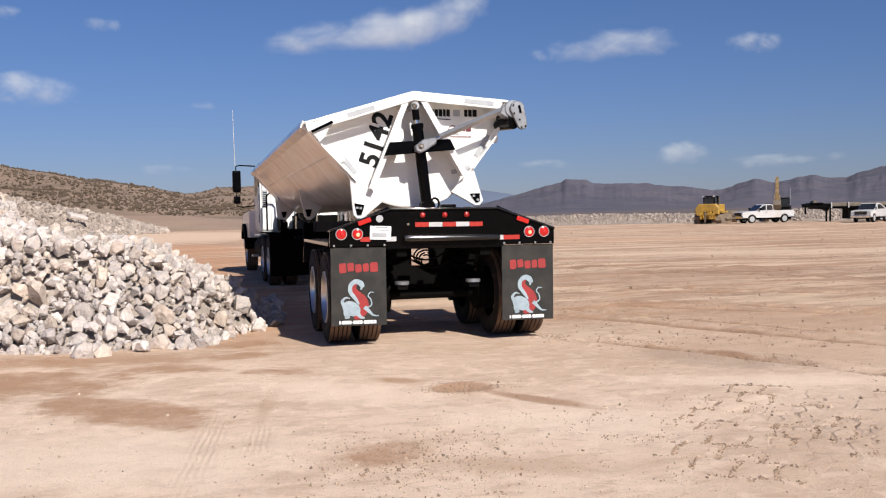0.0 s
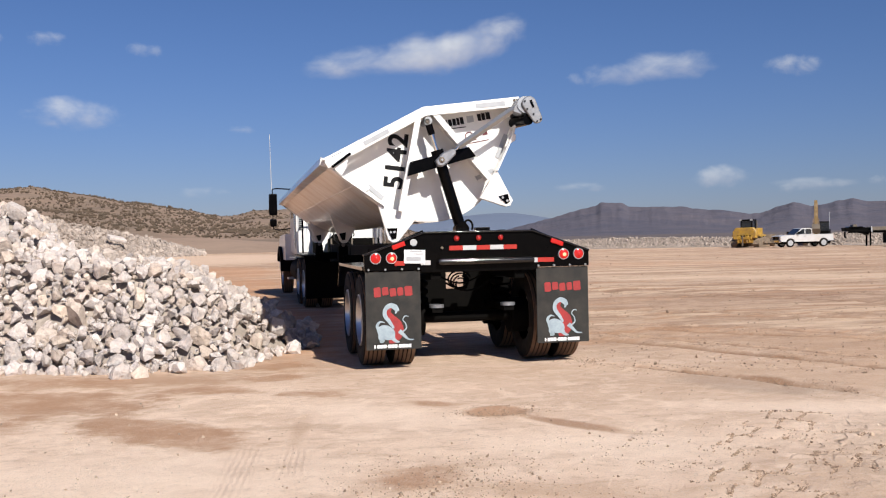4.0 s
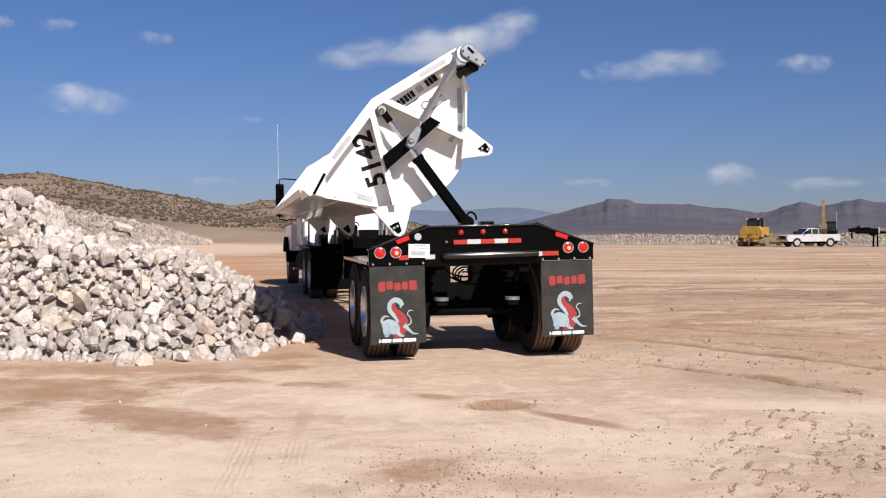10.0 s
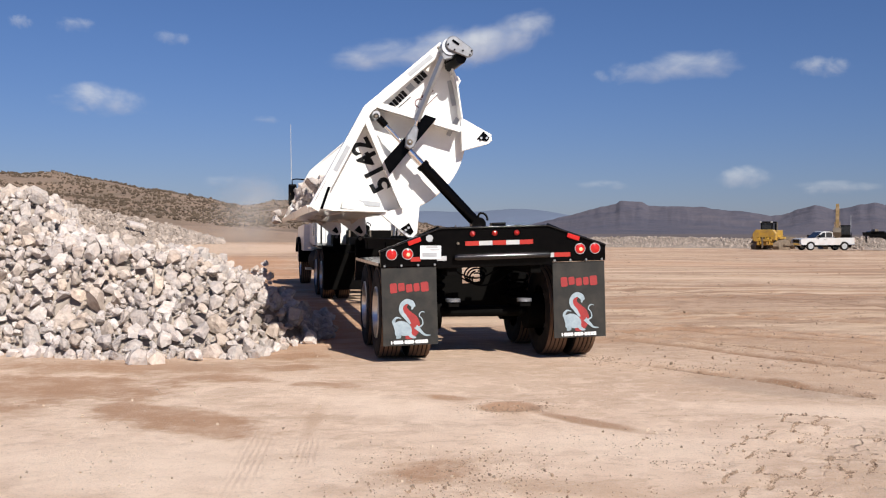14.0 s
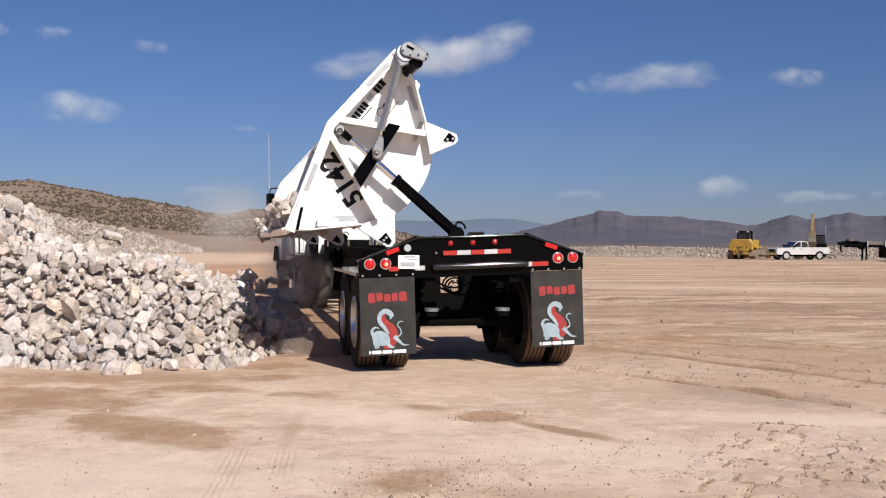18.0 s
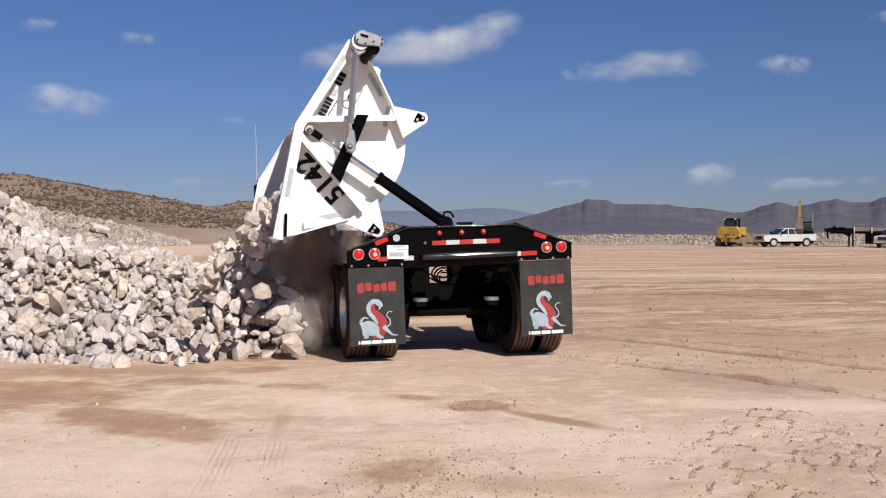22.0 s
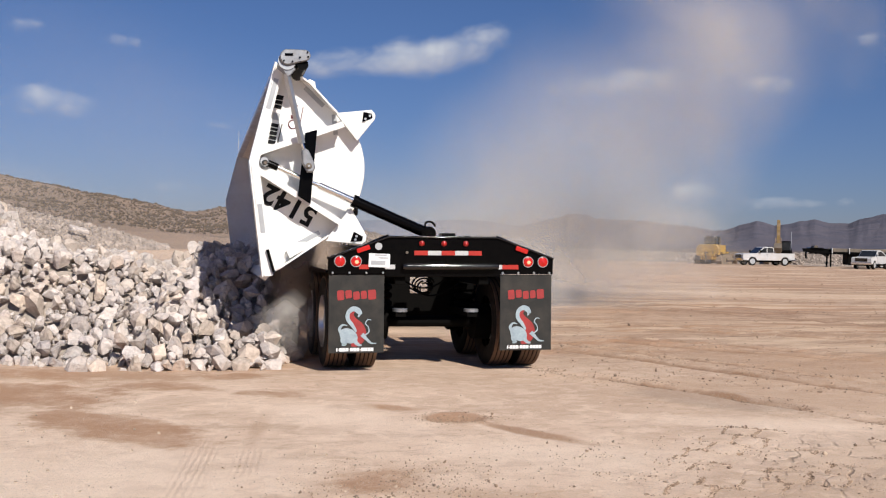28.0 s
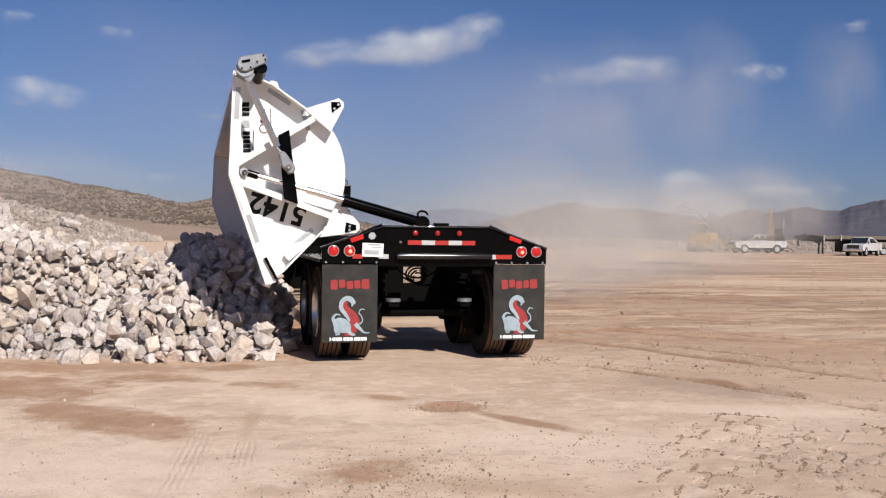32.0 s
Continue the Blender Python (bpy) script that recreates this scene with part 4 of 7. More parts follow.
# tape strips on the flanges
for x0, z0, x1, z1 in ((-1.05, 2.545, -0.75, 2.635), (0.28, 2.725, 0.62, 2.695)):
    part("tape", strip(B(), [(x0, z0), (x1, z1)], 0.05, REAR - 0.167, REAR - 0.160), GREY, tub, "grey reflective tape", TUBSHIFT)
for line in ([(-1.10, 2.13), (-0.93, 1.92)], [(0.47, 2.12), (0.63, 2.36)], [(0.18, 1.93), (0.40, 1.99)]):
    part("tape", strip(B(), line, 0.05, PLATE - 0.012, PLATE - 0.004), GREY, tub, "grey reflective tape", TUBSHIFT)
part("tarp_strap", strip(B(), [(-1.45, 2.36), (-1.22, 2.47)], 0.03, REAR - 0.20, REAR - 0.166), BLACK, tub, "black tarp strap", TUBSHIFT)
# black flat bar across the plate, tarp arm, motor
part("cross_bar", plate(B(), [(-0.65, 2.10), (0.16, 2.17), (0.10, 2.29), (-0.59, 2.25)], REAR - 0.20, REAR - 0.165, 0.004), BLACK, tub, "black flat cross bar", TUBSHIFT)
part("bar_bracket", box(B(), -0.55, -0.45, REAR - 0.17, PLATE, 2.15, 2.23), BLACK, tub, "", TUBSHIFT)
part("bar_bracket", box(B(), 0.0, 0.08, REAR - 0.17, PLATE, 2.17, 2.24), BLACK, tub, "", TUBSHIFT)
pivot = part("arm_pivot", plate(B(), [(-0.325, 2.20), (-0.315, 2.145), (-0.265, 2.125), (-0.205, 2.15), (-0.09, 2.23), (-0.075, 2.275), (-0.11, 2.30), (-0.235, 2.272)], REAR - 0.31, REAR - 0.21, 0.012), DULLGREY, tub, "grey spring pivot housing", TUBSHIFT)
part("pivot_hub", lathe(B(), [(0.0, -0.012), (0.028, -0.012), (0.034, 0.0)], (-0.258, REAR - 0.31, 2.20), "Y", 16), DARKSTEEL, pivot, "", TUBSHIFT, smooth=True)
part("hub_bolt", lathe(B(), [(0.0, -0.03), (0.012, -0.03), (0.012, -0.01)], (-0.258, REAR - 0.31, 2.20), "Y", 6), STEEL, pivot, "", TUBSHIFT)
part("eye_bolt", rod(B(), (-0.09, REAR - 0.26, 2.275), (-0.02, REAR - 0.27, 2.315), 0.018), CHROME, pivot, "", TUBSHIFT)
part("tarp_arm", rod(B(), (-0.03, REAR - 0.27, 2.31), (0.67, REAR - 0.30, 2.605), 0.036, 0.036, 4), STEEL, tub, "galvanised tarp arm", TUBSHIFT)
bm = B()
round_end = [(0.84 - 0.085 * math.sin(a) * 0.29 + 0.085 * math.cos(a) * 0.96, 2.625 + 0.085 * math.cos(a) * 0.29 + 0.085 * math.sin(a) * 0.96) for a in np.linspace(0.1, 3.0, 8)]
small_end = [(0.895 - 0.06 * math.sin(a) * 0.29 + 0.06 * math.cos(a) * 0.96, 2.45 + 0.06 * math.cos(a) * 0.29 + 0.06 * math.sin(a) * 0.96) for a in np.linspace(3.25, 6.15, 8)]
motor = part("tarp_motor", plate(bm, round_end + small_end, REAR - 0.37, REAR - 0.33, 0.010), DULLGREY, tub, "grey tarp motor cover", TUBSHIFT)
part("motor_slot", strip(B(), [(0.858, 2.66), (0.875, 2.575)], 0.024, REAR - 0.378, REAR - 0.366), BLACK, motor, "", TUBSHIFT)
for bx, bz in ((0.79, 2.66), (0.80, 2.57), (0.86, 2.50), (0.93, 2.43), (0.885, 2.415)):
    part("bolt", lathe(B(), [(0.0, -0.012), (0.010, -0.012), (0.010, 0.0)], (bx, REAR - 0.37, bz), "Y", 6), BLACK, motor, "", TUBSHIFT)
part("motor_housing", rod(B(), (0.80, REAR - 0.335, 2.625), (0.78, REAR - 0.10, 2.615), 0.095, seg=20), DULLGREY, tub, "grey gear housing", TUBSHIFT, smooth=True)
part("arm_socket", plate(B(), [(0.64, 2.575), (0.73, 2.52), (0.83, 2.60), (0.76, 2.70), (0.66, 2.625)], REAR - 0.33, REAR - 0.26, 0.01), DULLGREY, tub, "", TUBSHIFT)
part("motor_drum", rod(B(), (0.80, REAR - 0.33, 2.455), (0.74, REAR + 0.06, 2.47), 0.062, seg=20), BLACK, tub, "black motor drum", TUBSHIFT, smooth=True)
part("tarp_roll", rod(B(), (0.80, REAR - 0.12, 2.56), (0.80, FRONT, 2.56), 0.075, seg=16), BLACK, tub, "rolled black tarpaulin", TUBSHIFT, smooth=True)
part("knob_plate", plate(B(), [(0.56, 2.22), (0.70, 2.27), (0.715, 2.33), (0.66, 2.40)], REAR - 0.02, REAR + 0.02), WHITE, tub, "", TUBSHIFT)
part("top_pin", rod(B(), (-0.30, REAR - 0.15, 2.655), (-0.30, PLATE, 2.655), 0.034, seg=18), GREY, tub, "", TUBSHIFT, smooth=True)
part("pin_boss", lathe(B(), [(0.0, -0.012), (0.018, -0.012), (0.022, 0.0)], (-0.30, REAR - 0.15, 2.655), "Y", 8), DARKSTEEL, tub, "", TUBSHIFT)
# writing on the end plate
FACE = PLATE - 0.004
up = Matrix.Translation((-HX, 0, -HZ))
lettering("fleet_number", "5142", 0.31, up @ pose(-0.685, FACE, 2.30, 90, 0, 0) @ pose(0, 0, 0, 0, 0, 72.0), BLACKPRINT, tub, 1.0, 0.009, gap=1.04)
for x0, x1 in ((-0.06, -0.02), (-0.01, 0.03), (0.04, 0.08), (0.09, 0.12), (0.13, 0.17), (0.34, 0.38), (0.39, 0.43), (0.44, 0.49)):
    part("black_bar", plate(B(), [(x0, 2.575), (x1, 2.57), (x1, 2.65), (x0, 2.655)], FACE - 0.004, FACE), BLACKPRINT, tub, "", TUBSHIFT)
part("underline", plate(B(), [(-0.06, 2.545), (0.18, 2.53), (0.18, 2.540), (-0.06, 2.555)], FACE - 0.004, FACE), BLACKPRINT, tub, "", TUBSHIFT)
part("maker_badge", box(B(), 0.21, 0.29, FACE - 0.004, FACE, 2.575, 2.65), GREY, tub, "", TUBSHIFT)
bm = B()
lathe(bm, [(0.042, -0.004), (0.052, -0.004), (0.052, 0.0), (0.042, 0.0), (0.042, -0.004)], (0.20, FACE, 2.42), "Y", 20, False)
for x0, x1, z in ((0.26, 0.30, 2.43), (0.31, 0.35, 2.43), (0.36, 0.42, 2.425), (0.17, 0.42, 2.345), (0.15, 0.28, 2.375)):
    plate(bm, [(x0, z - 0.022 if z > 2.4 else z - 0.008), (x1, z - 0.022 if z > 2.4 else z - 0.008), (x1, z + 0.03 if z > 2.4 else z), (x0, z + 0.02 if z > 2.4 else z)], FACE - 0.004, FACE)
part("owner_mark", bm, MAROON, tub, "maroon owner's mark", TUBSHIFT)

# lifting cylinders, front and rear; they turn on the chassis as the tub tips
BASE = (-0.16, 1.56)
TOP = (-0.285, 2.665)
cylinders = []
for y in (REAR - 0.11, FRONT + 0.10):
    barrel = part("cylinder_barrel", rod(rod(B(), (0, 0, -0.03), (0, 0, 0.90), 0.062, seg=24), (0, 0, 0.86), (0, 0, 0.91), 0.072, seg=24), BLACK, trailer, "glossy black hydraulic barrel", smooth=True)
    part("barrel_eye", lathe(B(), [(0.0, -0.07), (0.08, -0.07), (0.08, 0.07), (0.0, 0.07)], (0, 0, -0.02), "Y", 18), BLACK, barrel, smooth=True)
    pipe("hose_loop", [(0.085 + 0.045 * math.cos(a), -0.05, 0.0 + 0.06 * math.sin(a)) for a in np.linspace(-1.2, 3.6, 14)], 0.012, FRAMEBLACK, barrel)
    stage = part("cylinder_stage", rod(B(), (0, 0, -0.80), (0, 0, 0.02), 0.043, seg=20), CHROME, trailer, "chrome middle stage", smooth=True)
    rodpart = part("cylinder_rod", rod(B(), (0, 0, -1.15), (0, 0, 0.0), 0.027, seg=18), CHROME, trailer, "chrome piston rod", smooth=True)
    part("rod_eye", lathe(B(), [(0.0, -0.04), (0.045, -0.04), (0.045, 0.04), (0.0, 0.04)], (0, 0, 0), "Y", 16), GREY, rodpart, smooth=True)
    part("rod_collar", rod(B(), (0, 0, -0.16), (0, 0, -0.03), 0.04, seg=16), BLACK, rodpart, smooth=True)
    cylinders.append((y, barrel, stage, rodpart))

# ---- the tractor that pulls the trailer ----
tractor = thing("tractor_truck", "white conventional tractor truck coupled to the side-dump trailer", "truck", m=pose(0, 12.0, 0, 0, 0, 1.8))
for s in (-1, 1):
    part("frame_rail", box(B(), s * 0.36, s * 0.46, -1.6, 6.6, 0.80, 1.05), FRAMEBLACK, tractor)
for ay in (-0.66, 0.66):
    dual_wheels(tractor, ay)
    part("axle", rod(B(), (-1.0, ay, 0.52), (1.0, ay, 0.52), 0.08), FRAMEBLACK, tractor)
    part("axle_housing", lathe(B(), [(0.0, -0.2), (0.2, -0.15), (0.24, 0.0), (0.2, 0.15), (0.0, 0.2)], (0, ay, 0.52), "X", 20), FRAMEBLACK, tractor, smooth=True)
part("fifth_wheel", lathe(B(), [(0.0, 0.0), (0.45, 0.0), (0.48, 0.08), (0.0, 0.08)], (0, 0, 1.08), "Z", 24), DARKSTEEL, tractor)
part("axle", rod(B(), (-1.0, 6.0, 0.5), (1.0, 6.0, 0.5), 0.06), FRAMEBLACK, tractor)
for s in (-1, 1):
    w = new("wheel")
    w.parent, w.location = tractor, (s * 1.10, 6.0, 0.52)
    part("tyre", tyre_mesh(B(), (0, 0, 0), 0.29), RUBBER, w, "dusty black rubber tyre", smooth=True)
    part("tread", tread_ribs(B(), (0, 0, 0), 0.29), TREAD, w)
    part("rim", rim_mesh(B(), s), ALUMINIUM, w, "polished aluminium rim", smooth=True)
    part("fuel_tank", rod(B(), (s * 0.88, 2.2, 0.72), (s * 0.88, 3.9, 0.72), 0.31, seg=24), FRAMEBLACK, tractor, "black fuel tank", smooth=True)
    part("tank_step", box(B(), s * 0.90, s * 1.22, 2.6, 3.6, 1.03, 1.06), STEEL, tractor)
    part("mud_guard", side_plate(B(), [(1.25, 1.12), (1.25, 1.14), (-1.0, 1.14), (-1.25, 0.95), (-1.26, 0.93), (-1.0, 1.12)], s * 0.74, s * 1.28), FRAMEBLACK, tractor)
    part("mud_flap", box(B(), s * 0.30, s * 1.28, -1.32, -1.30, 0.22, 1.0), FRAMEBLACK, tractor)
    # hood side with a wheel arch
    arch = [(4.55, 0.95), (5.36, 0.95)] + [(6.0 - 0.64 * math.cos(a), 0.56 + 0.64 * math.sin(a)) for a in np.linspace(0.65, 2.5, 9)] + [(6.75, 0.62), (6.95, 0.70), (6.95, 1.25), (6.6, 1.60), (4.55, 1.66)]
    part("front_fender", side_plate(B(), arch, s * 0.78, s * 1.25), WHITE, tractor, "white front fender")
    flare = [(6.0 - r_ * math.cos(a), 0.56 + r_ * math.sin(a)) for r_, turn in ((0.62, 1), (0.76, -1)) for a in np.linspace(0.1, 2.6, 11)[::turn]]
    part("fender_flare", side_plate(B(), flare, s * 0.80, s * 1.33), FRAMEBLACK, tractor, "black rubber fender flare")
    part("door_window", side_plate(B(), [(3.15, 2.05), (4.30, 2.05), (4.15, 2.75), (3.15, 2.75)], s * 1.095, s * 1.112), GLASSY, tractor, "dark door window")
    part("door_seam", side_plate(B(), [(3.05, 1.25), (3.07, 1.25), (3.07, 2.85), (3.05, 2.85)], s * 1.095, s * 1.108), BLACK, tractor)
    mirror = part("mirror", box(B(), s * 1.44, s * 1.66, 4.52, 4.64, 2.16, 2.74, 0.04), BLACK, tractor, "black west-coast mirror")
    part("convex_mirror", box(B(), s * 1.46, s * 1.64, 4.53, 4.63, 1.86, 2.06, 0.03), BLACK, mirror)
    pipe("mirror_arm", [(s * 1.08, 4.30, 2.84), (s * 1.45, 4.56, 2.88), (s * 1.56, 4.58, 2.86), (s * 1.56, 4.58, 1.80), (s * 1.40, 4.50, 1.76), (s * 1.10, 4.40, 1.80)], 0.017, BLACK, mirror)
    part("grab_handle", rod(B(), (s * 1.15, 2.72, 1.35), (s * 1.15, 2.72, 2.25), 0.018), CHROME, tractor)
    part("cab_step", box(B(), s * 0.95, s * 1.22, 4.0, 4.5, 0.45, 0.50), STEEL, tractor)
    part("headlamp", lathe(B(), [(0.0, 0.05), (0.12, 0.04), (0.13, 0.0)], (s * 0.95, 6.95, 1.02), "Y", 16), WHITETAPE, tractor)
bm = B()
side_plate(bm, [(2.75, 1.12), (4.75, 1.12), (4.75, 1.95), (4.35, 2.76), (4.15, 2.84), (2.85, 2.84), (2.75, 2.76)], -1.10, 1.10)
bmesh.ops.bevel(bm, geom=[e for e in bm.edges], offset=0.05, segments=2, affect="EDGES")
cab = part("cab", bm, WHITE, tractor, "white cab shell", smooth=True)
for s in (-1, 1):
    part("rear_vent", box(B(), s * 0.98 - 0.06, s * 0.98 + 0.06, 2.735, 2.76, 1.72, 2.16), GREY, cab)
    for i in range(8):
        part("louvre", box(B(), s * 0.98 - 0.05, s * 0.98 + 0.05, 2.722, 2.74, 1.745 + 0.05 * i, 1.765 + 0.05 * i), BLACK, cab)
    part("rear_window", box(B(), s * 0.50 - 0.30, s * 0.50 + 0.30, 2.735, 2.755, 2.05, 2.55, 0.008), GLASSY, cab, "dark rear cab window")
    part("panel_seam", box(B(), s * 0.84 - 0.006, s * 0.84 + 0.006, 2.738, 2.752, 1.2, 2.85), GREY, cab)
part("windscreen", plate(B(), [(-1.0, 2.05), (1.0, 2.05), (0.95, 2.75), (-0.95, 2.75)], 4.55, 4.57), GLASSY, cab)
bm = B()
side_plate(bm, [(4.7, 1.05), (6.9, 0.95), (6.98, 1.45), (6.7, 1.70), (4.7, 1.98)], -0.80, 0.80)
bmesh.ops.bevel(bm, geom=[e for e in bm.edges], offset=0.08, segments=3, affect="EDGES")
part("hood", bm, WHITE, tractor, "white sloping hood", smooth=True)
part("grille", box(B(), -0.55, 0.55, 6.97, 7.02, 0.95, 1.50, 0.02), CHROME, tractor)
part("front_bumper", box(B(), -1.2, 1.2, 6.95, 7.15, 0.40, 0.72, 0.04), CHROME, tractor)
part("exhaust_stack", rod(B(), (0.98, 2.52, 1.1), (0.98, 2.52, 3.1), 0.075, seg=18), CHROME, tractor, smooth=True)
part("hose_reel", lathe(B(), [(0.0, -0.08), (0.22, -0.08), (0.22, 0.08), (0.0, 0.08)], (-0.1, 2.5, 1.4), "Y", 20), FRAMEBLACK, tractor)
part("deck_plate", box(B(), -1.12, 1.12, 1.35, 2.7, 1.08, 1.12), BLACK, tractor, "black deck plate behind the cab")
tank = part("hydraulic_tank", box(B(), -0.34, 0.80, 2.15, 2.62, 1.13, 1.50, 0.03), FRAMEBLACK, tractor, "black hydraulic tank behind the cab")
part("filler_cap", rod(B(), (0.1, 2.38, 1.50), (0.1, 2.38, 1.56), 0.05), DARKSTEEL, tank)
for x in (-0.30, 0.22, 0.76):
    part("tank_strap", box(B(), x - 0.02, x + 0.02, 2.135, 2.15, 1.13, 1.50), DARKSTEEL, tank)
part("landing_gear", box(B(), -0.56, -0.44, -2.4, -2.28, 0.25, 1.05, 0.01), FRAMEBLACK, tractor)
part("landing_gear", box(B(), 0.44, 0.56, -2.4, -2.28, 0.25, 1.05, 0.01), FRAMEBLACK, tractor)
part("side_box", box(B(), -0.72, -0.50, 2.40, 2.60, 1.13, 1.60, 0.02), FRAMEBLACK, tractor)
pipe("rack_hoop", [(-0.98, 2.40, 1.15), (-0.98, 2.40, 2.0), (-0.90, 2.40, 2.08), (-0.72, 2.40, 2.08), (-0.66, 2.40, 2.0), (-0.62, 2.40, 1.15)], 0.022, BLACK, tractor)
for i, c in enumerate((RUBBER, BLACK, RUBBER)):
    pipe("air_line", [(-0.2 + 0.12 * i, 2.6, 1.75), (-0.22 + 0.14 * i, 2.1, 1.45), (-0.15 + 0.14 * i, 1.3, 1.30), (-0.2 + 0.1 * i, 0.4, 1.38)], 0.016, c, tractor)
part("battery_box", box(B(), -1.12, -0.62, 1.45, 2.15, 0.55, 1.02, 0.02), FRAMEBLACK, tractor)
part("antenna", rod(B(), (-1.58, 4.6, 2.86), (-1.60, 4.6, 4.35), 0.011, 0.006, 6), WHITETAPE, tractor, "thin white whip antenna")

# ---- rocks ----
def rock_mesh(seed, points=20, name="rock"):
    """An angular broken stone about 1 m across."""
    r = random.Random(seed)
    bm = B()
    s = (1.0, r.uniform(0.65, 0.95), r.uniform(0.48, 0.8))
    for _ in range(points):
        v = Vector((r.gauss(0, 1), r.gauss(0, 1), r.gauss(0, 1))).normalized() * r.uniform(0.40, 0.58)
        bm.verts.new((v.x * s[0], v.y * s[1], v.z * s[2]))
    hull = bmesh.ops.convex_hull(bm, input=bm.verts)
    bmesh.ops.delete(bm, geom=[v for v in bm.verts if not v.link_faces], context="VERTS")
    bmesh.ops.dissolve_limit(bm, angle_limit=radians(9), verts=bm.verts, edges=bm.edges)
    bmesh.ops.triangulate(bm, faces=bm.faces)
    me = bpy.data.meshes.new(name)
    bm.to_mesh(me)
    bm.free()
    me.materials.append(ROCK)
    return me


ROCKS = [rock_mesh(100 + i, 14 + i % 4 * 3) for i in range(28)]


def spin(r):
    return Euler((r.uniform(0, 6.28), r.uniform(0, 6.28), r.uniform(0, 6.28))).to_matrix().to_4x4()


def ease(x, a, b):
    q = max(0.0, min(1.0, (x - a) / (b - a)))
    return q * q * (3 - 2 * q)


HEAP_TOE = ((-9.0, 1.65), (-5.5, 1.56), (-4.66, 1.12), (-4.04, 0.95), (-3.44, 0.98), (-2.75, 0.88))  # x, y
HEAP_TOP = ((-8.0, 2.05), (-5.9, 2.0), (-5.5, 1.85), (-5.2, 1.45), (-4.6, 1.24), (-4.3, 1.18), (-3.7, 1.13), (-3.3, 1.05), (-2.8, 0.82), (-2.3, 0.60), (-1.8, 0.42))  # x, height


def pile_height(x, y):
    """The heap that is there from the start: slopes to the yard, to the trailer and behind, under a crest."""
    toe = float(np.interp(x, *zip(*HEAP_TOE))) + 2.2 * max(0.0, x + 2.75) + 0.20 * field(x, y, 1.1, 11)
    slopes = (0.80 * (y - toe), 0.70 * (-1.72 - x) + 0.10 * field(x, y, 0.9, 4), 0.6 * (6.7 + 1.5 * ease(-x, 4.9, 5.6) - y), float(np.interp(x, *zip(*HEAP_TOP))) + 0.06 * field(x, y, 0.8, 17))
    low = min(slopes)
    return low - 0.07 * math.log(sum(math.exp(-(q - low) / 0.07) for q in slopes))


def rock_pile():
    r = random.Random(5)
    pile = thing("rock_pile", "heap of pale grey and tan broken quarry rock on dirt", "rock pile", m=pose(-5, 4, 0))
    bm = B()
    xs, ys = np.arange(-13, -1.2, 0.2), np.arange(-0.6, 12, 0.2)
    grid = [[bm.verts.new((x + 5, y - 4, max(-0.15, pile_height(x, y) - 0.12 + 0.04 * field(x, y, 0.2, 3)))) for x in xs] for y in ys]
    for a, b in zip(grid, grid[1:]):
        for i in range(len(xs) - 1):
            if max(a[i].co.z, a[i + 1].co.z, b[i].co.z, b[i + 1].co.z) > -0.14:
                bm.faces.new((a[i], a[i + 1], b[i + 1], b[i]))
    bmesh.ops.delete(bm, geom=[v for v in bm.verts if not v.link_faces], context="VERTS")
    part("rubble_core", bm, RUBBLE, pile, "brown fines between the rocks, darkened for gap shade")
    placed = []
    cells = {}
    for radius, tries in ((0.145, 200), (0.112, 3600), (0.086, 14000), (0.062, 50000), (0.044, 70000), (0.030, 30000)):
        for _ in range(tries):
            x, y = r.uniform(-11.5, -1.3), r.uniform(-0.4, 9.5)
            if x < -7.5 and y > 6:
                continue
            h = pile_height(x, y)
            if h < -0.02 - 0.16 * r.random():
                continue
            size = radius * r.uniform(0.8, 1.25)
            key = (int(x // 0.5), int(y // 0.5))
            near = [q for i in (-1, 0, 1) for j in (-1, 0, 1) for q in cells.get((key[0] + i, key[1] + j), ())]
            if any((q[0] - x) ** 2 + (q[1] - y) ** 2 < ((q[2] + size) * 0.66) ** 2 for q in near):
                continue
            cells.setdefault(key, []).append((x, y, size))
            placed.append((x, y, max(0, h) + size * r.uniform(0.0, 0.5), size))
    placed.sort(key=lambda p: (p[0] + 2.6) ** 2 * 0.6 + (p[1] + 4) ** 2)
    verts, faces = [], []
    for i, (x, y, z, size) in enumerate(placed):
        me = r.choice(ROCKS)
        m = pose(x + 5, y - 4, z) @ spin(r) @ Matrix.Scale(size * 2.15, 4)
        if i < 300:
            o = new("rock", me)
            o.parent, o.matrix_basis = pile, m
        else:
            base = len(verts)
            verts += [tuple(m @ v.co) for v in me.vertices]
            faces += [tuple(base + k for k in p.vertices) for p in me.polygons]
    me = bpy.data.meshes.new("rubble")
    me.from_pydata(verts, [], faces)
    me.materials.append(ROCKMANY)
    o = new("rubble", me)
    o.parent = pile
    tagged(o, kind="stuff")
    return placed


def by_island(material, name):
    """The same stone for many joined rocks: varied piece by piece."""
    m = material.copy()
    m.name = name
    n, k = m.node_tree.nodes, m.node_tree.links
    geo = n.new("ShaderNodeNewGeometry")
    for node in list(n):
        if node.type == "OBJECT_INFO":
            for link in list(node.outputs["Random"].links):
                k.new(geo.outputs["Random Per Island"], link.to_socket)
            n.remove(node)
    return m


ROCKMANY = by_island(ROCKBASE, "limestone_pieces")
standing = rock_pile()

# ---- the load: rocks that slide out of the tub and come to rest in a new heap ----
LIP = (-1.55, 2.46)


